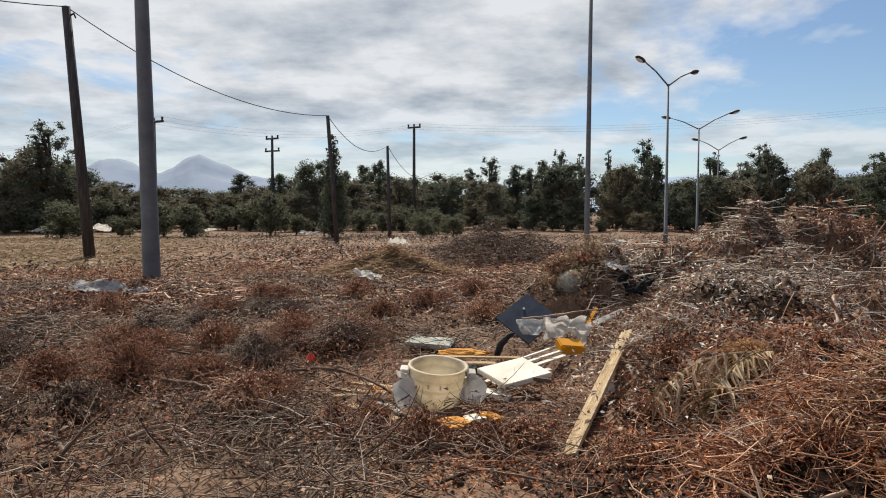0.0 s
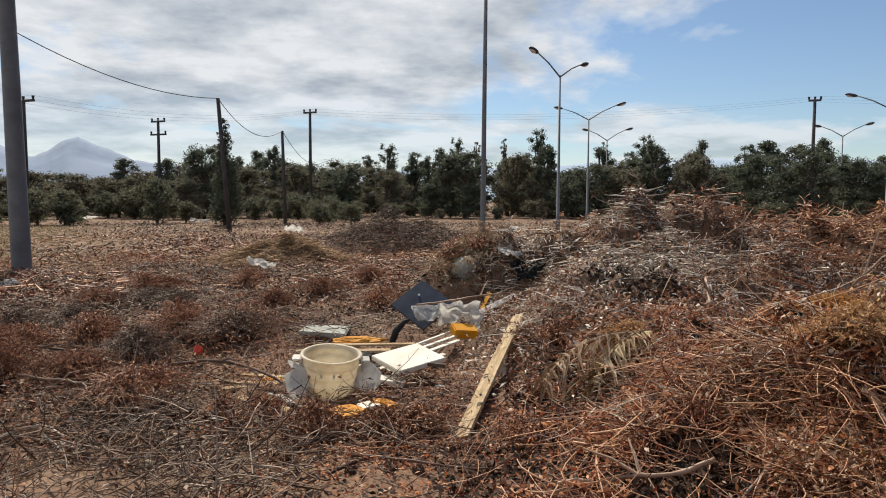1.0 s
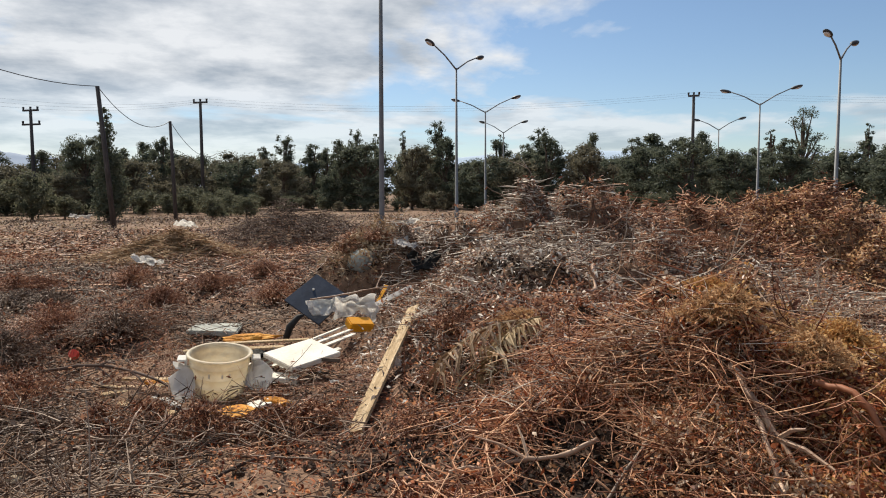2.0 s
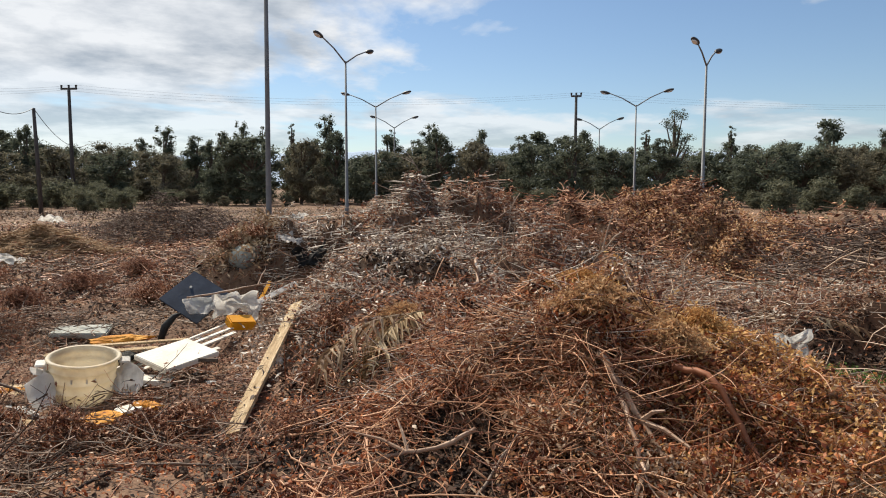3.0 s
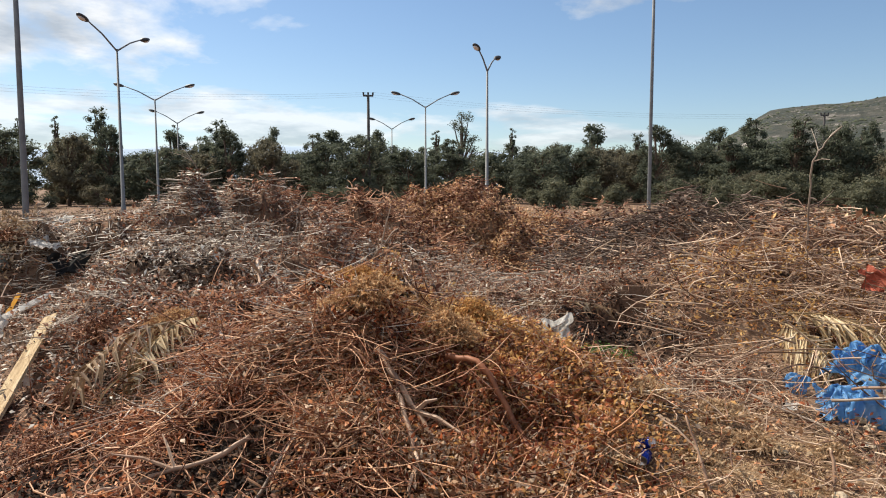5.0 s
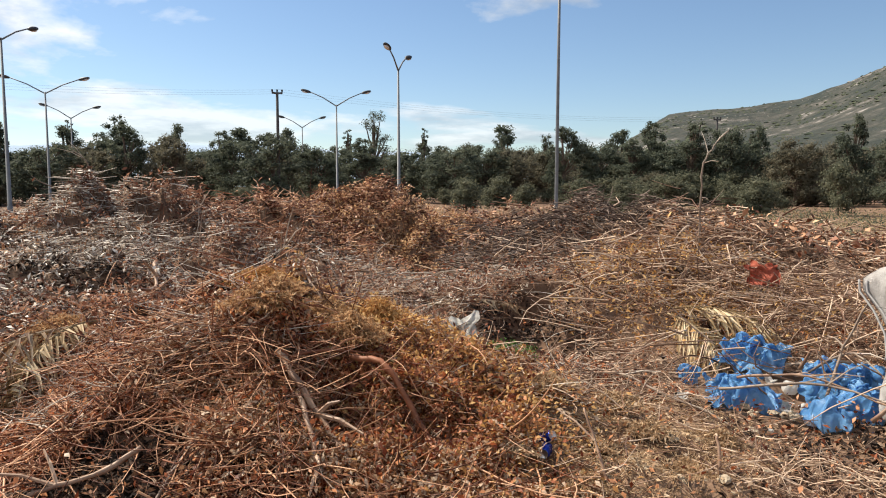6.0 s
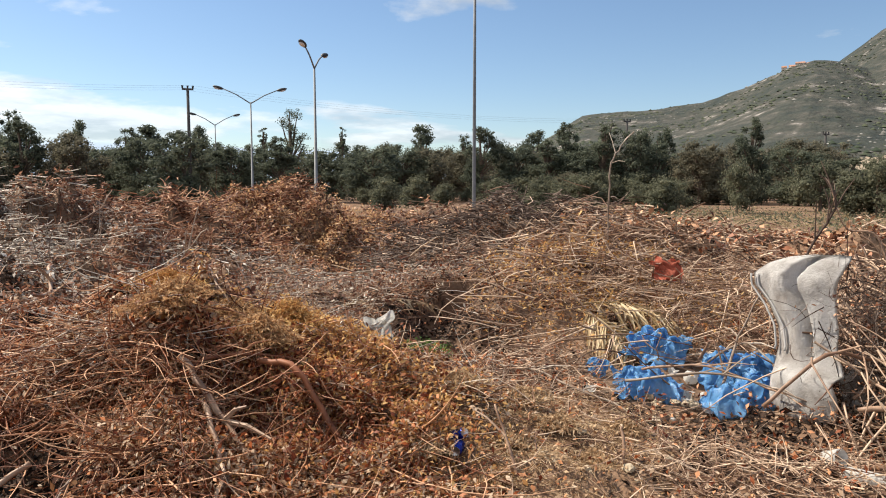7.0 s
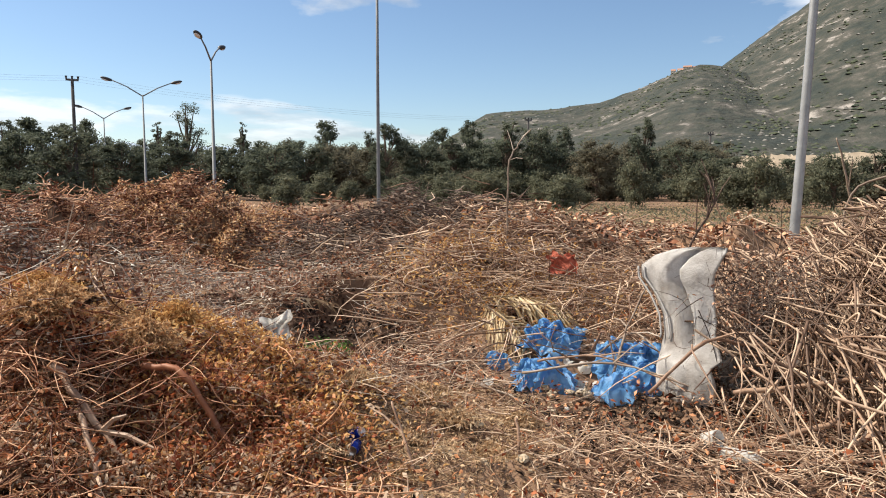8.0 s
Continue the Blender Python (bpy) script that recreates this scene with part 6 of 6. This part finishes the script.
# dark blue panel with torn white film
panel = thing("blue_plastic_sheet", Matrix.Translation((0.92, 7.46, 0.17)) @ pose(0, 0, 0, 42, 0, 0) @ pose(0, 0, 0, 0, 0, -2), "dark blue square plastic sheet standing on one corner", "plastic sheet")
bm = bmesh.new()
box(bm, 0.53, 0.5, 0.02, Matrix.Translation((0, 0.37, 0)) @ pose(0, 0, 0, 0, 0, 45), 0.003)
part("sheet", bm, NAVY, panel)
bm = bmesh.new()
tube(bm, [(-0.04, 0.5, 0.02), (-0.04, 0.5, 0.03)], [0.014, 0.014], 10)
part("fitting", bm, WHITE, panel, "small white round fitting")
film = thing("torn_film", Matrix.Translation((0.99, 7.58, 0.36)) @ pose(0, 0, 0, 44, 0, 24), "torn white plastic film stuck on a dark panel", "plastic film")
part("film", crumpled(26, 18, 0.4, 0.2, 0.03, 1, 6.0, 0.002), WHITE, film, smooth=True)
bag = thing("plastic_bag", pose(1.3, 7.42, 0.36, 50, 0, 10), "crumpled white plastic bag on the debris", "plastic bag")
part("film", crumpled(34, 26, 0.46, 0.26, 0.09, 2, 6.0, 0.002), WHITE, bag, smooth=True)
pipe = thing("black_hose", pose(0.55, 7.35, 0.1), "curved black rubber strip beside a panel", "rubber strip")
bm = bmesh.new()
tube(bm, [(0, 0, -0.05), (0.05, 0, 0.1), (0.14, 0, 0.2), (0.2, 0.02, 0.22)], [0.03, 0.04, 0.03, 0.012], 9)
part("strip", bm, BLACK, pipe, smooth=True)
tyre = thing("black_rubber_lump", pose(0.33, 6.42, 0.12, 0, 0, 20), "crumpled black rubber sheet behind a slab", "rubber")
part("sheet", crumpled(16, 12, 0.26, 0.2, 0.09, 7, 7.0, 0.004), BLACK, tyre, smooth=True)


sack = thing("rubble_sack", pose(1.74, 9.5, ground_z(1.74, 9.5) - 0.02, 12, 0, 20), "slumped pale grey sack half buried in leaves", "sack")
bm = bmesh.new()
bmesh.ops.create_icosphere(bm, subdivisions=4, radius=0.5)
for v in bm.verts:
    d = v.co.normalized()
    fold = 0.09 * abs(noise.noise(d * 2.3)) + 0.05 * noise.noise(d * 5.0) - 0.05 * abs(math.sin(4 * math.atan2(d.y, d.x))) * max(d.z, 0)
    v.co = Vector((d.x * 0.21, d.y * 0.17, (d.z + 0.55) * 0.19)) * (1 + 1.6 * fold)
    v.co.z = max(v.co.z, -0.02)
part("body", bm, GREY_SLATE, sack, smooth=True)
bin_bag = thing("black_sack", pose(2.44, 8.8, ground_z(2.44, 8.8) + 0.08, 40, 0, -15), "crumpled black plastic sack in a hollow", "plastic sack")
part("film", crumpled(26, 20, 0.42, 0.34, 0.1, 145, 5.0, 0.003), BLACK, bin_bag, smooth=True)


# orange foam and plastic
def chunk(name, m, size, mat, label, category, rough, seed, group=""):
    ob = thing(name, m, label, category, group)
    bm = bmesh.new()
    bmesh.ops.create_icosphere(bm, subdivisions=3, radius=0.5)
    for v in bm.verts:
        p = v.co + Vector((seed * 1.3, seed * 0.7, 0))
        v.co *= 1 + rough * (noise.noise(p * 2.2) + 0.6 * noise.noise(p * 6))
        v.co = Vector((v.co.x * size[0], v.co.y * size[1], max(v.co.z, -0.3) * size[2]))
    part("piece", bm, mat, ob)
    return ob


amber = thing("amber_block", pose(1.3, 7.2, 0.17, 22, 6, 14), "bright amber plastic block on white laths", "plastic block")
part("block", box(bmesh.new(), 0.27, 0.16, 0.1, Matrix(), 0.012), AMBER, amber)
chunk("orange_foam", pose(0.18, 7.25, 0.12, 0, 0, 5), (0.52, 0.2, 0.1), ORANGE, "orange foam strip behind the slats", "foam", 0.5, 3, "orange foam pieces")
chunk("orange_foam", pose(0.02, 5.06, 0.03, 0, 0, 12), (0.34, 0.2, 0.09), ORANGE, "ragged orange foam on the soil", "foam", 0.7, 4, "orange foam pieces")
chunk("orange_foam", pose(0.34, 5.14, 0.05, 0, 0, -20), (0.22, 0.16, 0.1), ORANGE, "ragged orange foam on the soil", "foam", 0.7, 5, "orange foam pieces")
chunk("brown_foam", pose(-0.55, 6.05, 0.03, 0, 0, 30), (0.28, 0.16, 0.07), ORANGE, "broken orange-brown foam beside splintered boards", "foam", 0.7, 6, "orange foam pieces")
cap = thing("red_bottle_top", pose(-1.36, 6.95, 0.13, 60, 0, 0), "bright red-orange plastic cap in the brush", "cap")
bm = bmesh.new()
lathe(bm, [(0.0, 0.05), (0.04, 0.05), (0.045, 0.0), (0.04, 0.0), (0.036, 0.045), (0.0, 0.045)], 16)
part("shell", bm, RED_PLASTIC, cap)

# white scraps in the litter and over the field
rr = np.random.default_rng(8)
for k in range(46):
    if k < 22:
        x, y, s = rr.normal(0.3, 0.7), rr.normal(6.3, 0.7), rr.uniform(0.02, 0.06)
    elif k < 34:
        x, y = at_az(rr.uniform(70, 85), rr.uniform(5.3, 6.8))
        s = rr.uniform(0.02, 0.06)
    else:
        x, y = at_az(rr.uniform(-30, 75), rr.uniform(6, 14))
        s = rr.uniform(0.03, 0.07)
    ob = thing("paper_scrap", pose(x, y, ground_z(x, y) + 0.06, rr.uniform(-25, 25), rr.uniform(-25, 25), rr.uniform(0, 360)), "small crumpled white scrap in the litter", "scrap", "white scraps")
    part("sheet", crumpled(5, 4, s * 2, s * 1.4, s * 0.5, 20 + k, 12.0, 0.002), WHITE, ob)
for k, (x, y, w, h, lab) in enumerate([(-6.4, 12.5, 0.9, 0.4, "pale cloth lying on the soil by the column"), (-5.7, 12.7, 0.5, 0.3, "pale cloth scrap on the soil"), (-1.75, 15.4, 0.8, 0.4, "white sheet lying by the straw heap"), (-2.2, 33.5, 1.3, 0.7, "white rubbish heap in the dry field"),
                                    (-28.5, 49.5, 2.2, 1.0, "white rubbish bags at the field's edge"), (-25.5, 50, 2.4, 1.0, "white rubbish bags by the shrubs"), (-17.5, 50, 1.8, 0.7, "white rubbish scattered in the field"), (7.6, 31, 0.9, 0.6, "white and grey rubbish on a low heap"), (6.9, 30.5, 0.5, 0.35, "white scrap on a low heap"), (-9.5, 48, 1.2, 0.5, "pale rubbish in the dry grass"), (4.95, 10.3, 0.5, 0.3, "pale cloth scrap on the crest"), (2.3, 9.2, 0.5, 0.3, "grey cloth in a hollow of the heap"), (23.0, 19.0, 0.9, 0.5, "pale slab lying on far debris")]):
    ob = thing("rubbish_sheet", pose(x, y, ground_z(x, y) + 0.2 * h + (0.12 if y < 20 else 0.1), 15, 5, k * 40), lab, "rubbish", "far rubbish")
    part("sheet", crumpled(16, 12, w, h, 0.28 * h, 60 + k, 3.0 / w, 0.004), WHITE if k not in (0, 1, 11) else TICKING, ob)

# ---- right part: cans, bags, mattress ----
def can(x, y, z, m, label):
    ob = thing("drink_can", Matrix.Translation((x, y, z)) @ m, label, "drink can", "drink cans")
    bm = bmesh.new()
    lathe(bm, [(0.022, -0.058), (0.026, -0.06), (0.033, -0.05), (0.033, 0.048), (0.027, 0.06)], 20)
    part("wall", bm, BLUE_CAN, ob, smooth=True)
    bm = bmesh.new()
    lathe(bm, [(0.0, 0.056), (0.024, 0.056), (0.027, 0.062), (0.0265, 0.059)], 20)
    part("lid", bm, ALU, ob, "bare aluminium can end", smooth=True)
    bm = bmesh.new()
    lathe(bm, [(0.0, -0.052), (0.022, -0.058)], 20)
    part("base", bm, ALU, ob, "bare aluminium can base", smooth=True)


can(3.72, 2.02, ground_z(3.72, 2.02) + 0.05, pose(0, 0, 0, 62, 12, -25), "blue drink can lying on straw")
can(3.60, 1.95, ground_z(3.60, 1.95) + 0.035, pose(0, 0, 0, 88, 0, -70), "crushed blue drink can on the soil")

for k, (x, y, z, w, h, amp, rx, ry, rz) in enumerate([
    (6.6, 1.76, 0.1, 0.46, 0.30, 0.13, 30, 0, 70), (5.8, 1.58, 0.05, 0.44, 0.34, 0.10, 12, 5, 95), (6.35, 1.0, 0.11, 0.46, 0.38, 0.13, 36, 0, 80), (6.0, 0.82, 0.07, 0.3, 0.3, 0.12, 30, -10, 120),
    (5.45, 0.92, 0.04, 0.26, 0.16, 0.07, 12, 0, 60), (6.05, 2.1, 0.04, 0.17, 0.16, 0.05, 45, 0, 75)]):
    ob = thing("blue_plastic_bag", pose(x, y, ground_z(x, y) + z, rx, ry, rz - 160), "crumpled bright blue plastic bag in the debris", "plastic bag", "blue bags")
    part("film", crumpled(64, 50, w * 1.15, h * 1.15, amp * 0.62, 100 + k, 10.5, 0.002, lambda u, v: 0.55 * (0.25 - u * u) * (1 - 4 * v * v)), BLUE_BAG, ob, smooth=True)
for k in range(44):
    x, y, s = 5.85 + rr.normal(0, 0.24), 1.18 + rr.normal(0, 0.13), rr.uniform(0.03, 0.10)
    chunk("plaster_rubble", pose(x, y, ground_z(x, y) + 0.03, 0, 0, rr.uniform(0, 360)), (s, s * rr.uniform(0.6, 0.9), s * 0.6), WHITE if k % 3 == 0 else STONE, "pale broken plaster lump among blue bags", "rubble", 0.5, k, "plaster rubble")
chunk("white_lump", pose(6.45, 1.41, ground_z(6.45, 1.41) + 0.05), (0.14, 0.13, 0.14), WHITE, "rounded white lump between blue bags", "lump", 0.25, 40)

mattress = thing("mattress", pose(5.55, 0.46, ground_z(5.6, 0.45), 0, 0, -36), "dirty grey-white mattress folded upright against branches", "mattress")
levels = [(0.0, 0.23, -0.27, 0.02), (0.06, 0.26, -0.295, -0.02), (0.22, 0.265, -0.285, -0.03), (0.34, 0.26, -0.21, 0.0), (0.45, 0.27, -0.11, 0.05), (0.58, 0.32, -0.08, 0.08), (0.72, 0.43, -0.06, 0.09), (0.84, 0.55, -0.05, 0.08), (0.93, 0.57, -0.05, 0.09), (1.01, 0.47, -0.06, 0.13), (1.07, 0.32, -0.05, 0.2), (1.09, 0.18, 0.0, 0.27)]


def level_at(z):
    cols = list(zip(*levels))
    return [float(np.interp(z, cols[0], cols[k])) for k in (1, 2, 3)]


bm = bmesh.new()
grid = []
for i in range(41):
    z = 1.09 * i / 40
    lft, rgt, front = level_at(z)
    row = []
    for j in range(31):
        u = j / 30
        y = lft + (rgt - lft) * u
        groove = 0.19 * math.exp(-(((u - 0.5 - 0.12 * (1 - z)) / 0.06) ** 2)) * min(1, max(0, (z - 0.3) * 4))
        bulge = -0.07 * math.sin(math.pi * u) * (1.0 if z < 0.35 else 0.45) + 0.1 * abs(u - 0.5) ** 2
        quilt = -0.012 * abs(math.sin(u * 14)) * abs(math.sin(z * 16))
        n = noise.noise(Vector((u * 4, z * 5, 2))) * 0.02
        row.append(bm.verts.new((front + groove + bulge + quilt + n + 0.12 * u * (z > 0.3), y, z)))
    grid.append(row)
for i in range(40):
    for j in range(30):
        bm.faces.new((grid[i][j], grid[i + 1][j], grid[i + 1][j + 1], grid[i][j + 1]))
bmesh.ops.solidify(bm, geom=bm.faces[:], thickness=-0.16)
bmesh.ops.recalc_face_normals(bm, faces=bm.faces[:])
part("body", bm, TICKING, mattress, smooth=True)
for off in (0.012, 0.055):
    bm = bmesh.new()
    pts = []
    for k in range(19):
        z = 0.42 + 0.5 * k / 18
        lft, rgt, front = level_at(z)
        pts.append((front + 0.01 - (0.03 if off < 0.02 else 0.015), lft - off - 0.05 * (1 - z) * (off > 0.02), z))
    tube(bm, pts, [0.008] * 19, 6)
    part("piping", bm, PIPING, mattress, "raised grey edge piping", smooth=True)
flap = thing("mattress_offcut", pose(5.85, 0.1, 0.18, 70, 10, -75), "brown-stained mattress offcut behind a mattress", "mattress offcut")
part("body", crumpled(20, 16, 0.3, 0.5, 0.06, 130, 5.0, 0.07), TICKING, flap, smooth=True)

mb = np.random.default_rng(17)
twigs("dead_brush", mb, scatter(mb, 900, (84, 100), (5.2, 6.8), 1.0, blob(5.85, 0.0, 0.3, 0.28)), (0.2, 0.6), (0.002, 0.005), TWIG_DARK, "dark fine twigs piled against a mattress", (0.05, 0.95), 0.7, 0.4, segs=4)
leaves("dead_brush", mb, scatter(mb, 1800, (84, 100), (5.2, 6.8), 1.0, blob(5.85, 0.0, 0.3, 0.25)), (0.008, 0.02), TWIG_BROWN, "brown withered leaves caught against a mattress", (0.05, 0.95), 0.45, 1.2)
rag = thing("red_rag", pose(8.1, 2.1, ground_z(8.1, 2.1) + 0.5, 60, 0, -70), "faded red cloth hanging in the stalks", "rag")
part("cloth", crumpled(18, 14, 0.34, 0.24, 0.08, 140, 6.0, 0.003), RED_CLOTH, rag, smooth=True)
rag = thing("white_rag", pose(5.12, 3.8, max(ground_z(5.12, 3.8), 0.1) + 0.2, 72, 0, -50), "white cloth rag lying in the litter", "rag")
part("cloth", crumpled(22, 18, 0.22, 0.26, 0.06, 141, 8.0, 0.003), WHITE, rag, smooth=True)
hole = thing("dark_bag", pose(2.75, 4.6, ground_z(2.75, 4.6) + 0.03, 34, 0, -30), "crumpled black plastic sheet in the heap", "plastic sheet")
part("film", crumpled(22, 16, 0.42, 0.34, 0.06, 142, 6.0, 0.003), BLACK, hole)
cup = thing("white_container", pose(4.5, 0.12, ground_z(4.5, 0.12) + 0.07, 86, 0, -18), "cracked white plastic container lying on twigs", "container")
bm = bmesh.new()
lathe(bm, [(0.0, 0.0), (0.03, 0.0), (0.036, 0.02), (0.036, 0.17), (0.02, 0.2), (0.018, 0.23), (0.014, 0.23), (0.0, 0.22)], 18)
part("body", bm, WHITE, cup, smooth=True)
cup = thing("white_container", pose(4.56, 0.22, ground_z(4.56, 0.22) + 0.08, 70, 20, -40), "broken white plastic cup on twigs", "container")
bm = bmesh.new()
lathe(bm, [(0.0, 0.0), (0.035, 0.0), (0.05, 0.1), (0.047, 0.1), (0.032, 0.004), (0.0, 0.004)], 16)
part("body", bm, WHITE, cup, smooth=True)

# stones on the bare patch
for k in range(60):
    if k % 3:
        x, y = 4.15 + rr.normal(0, 0.45), 1.55 + rr.normal(0, 0.4)
    else:
        x, y = -1.0 + rr.normal(0, 0.9), 4.0 + rr.normal(0, 0.3)
    s = rr.uniform(0.015, 0.045) * (2.0 if k % 11 == 0 else 1)
    chunk("stone", pose(x, y, ground_z(x, y), 0, 0, rr.uniform(0, 360)), (s * 2, s * 1.5, s), STONE, "small tan stone on bare soil", "stone", 0.35, k, "stones")

# fallen pine cones
for k in range(10):
    x, y = rr.uniform(-0.5, 1.0), rr.uniform(3.7, 4.5)
    cone = thing("pine_cone", pose(x, y, ground_z(x, y) + 0.015, rr.uniform(60, 120), rr.uniform(-30, 30), rr.uniform(0, 360)), "dark brown open pine cone on the soil", "pine cone", "pine cones")
    bm = bmesh.new()
    lathe(bm, [(0.002, -0.035), (0.012, -0.028), (0.014, 0.0), (0.008, 0.03), (0.001, 0.038)], 8)
    part("core", bm, CONE, cone)
    bm = bmesh.new()
    for j in range(42):
        a, h = j * 2.4, -0.03 + 0.062 * j / 42
        r = 0.036 * math.sin(math.pi * (0.18 + 0.72 * j / 42))
        c, t = Vector((math.cos(a), math.sin(a), 0)), Vector((-math.sin(a), math.cos(a), 0))
        up_v = Vector((0, 0, 1))
        bm.faces.new([bm.verts.new(v) for v in (c * 0.01 + up_v * h, c * r + t * 0.008 + up_v * (h + 0.006), c * r * 1.12 + up_v * (h + 0.012), c * r - t * 0.008 + up_v * (h + 0.006))])
    part("cone_scale", bm, CONE, cone)["kind"] = "stuff"

# green weed by the rag
wr = np.random.default_rng(31)
for x, y in [(5.2, 3.52), (5.3, 3.42), (5.15, 3.4), (5.35, 3.25)]:
    weed = thing("green_weed", pose(x, y, ground_z(x, y)), "small green weed growing in the litter", "weed", "green weeds")
    v, f = leaf_cloud(wr, [(0, 0, 0.14), (0.06, 0.02, 0.1), (-0.05, 0.03, 0.12)], [0.09, 0.07, 0.07], 160, 0.02)
    mesh_object("foliage", v, f, GREEN, weed)
    bm = bmesh.new()
    tube(bm, [(0, 0, -0.02), (0.01, 0, 0.12)], [0.006, 0.003], 5)
    part("stem", bm, GREEN, weed)
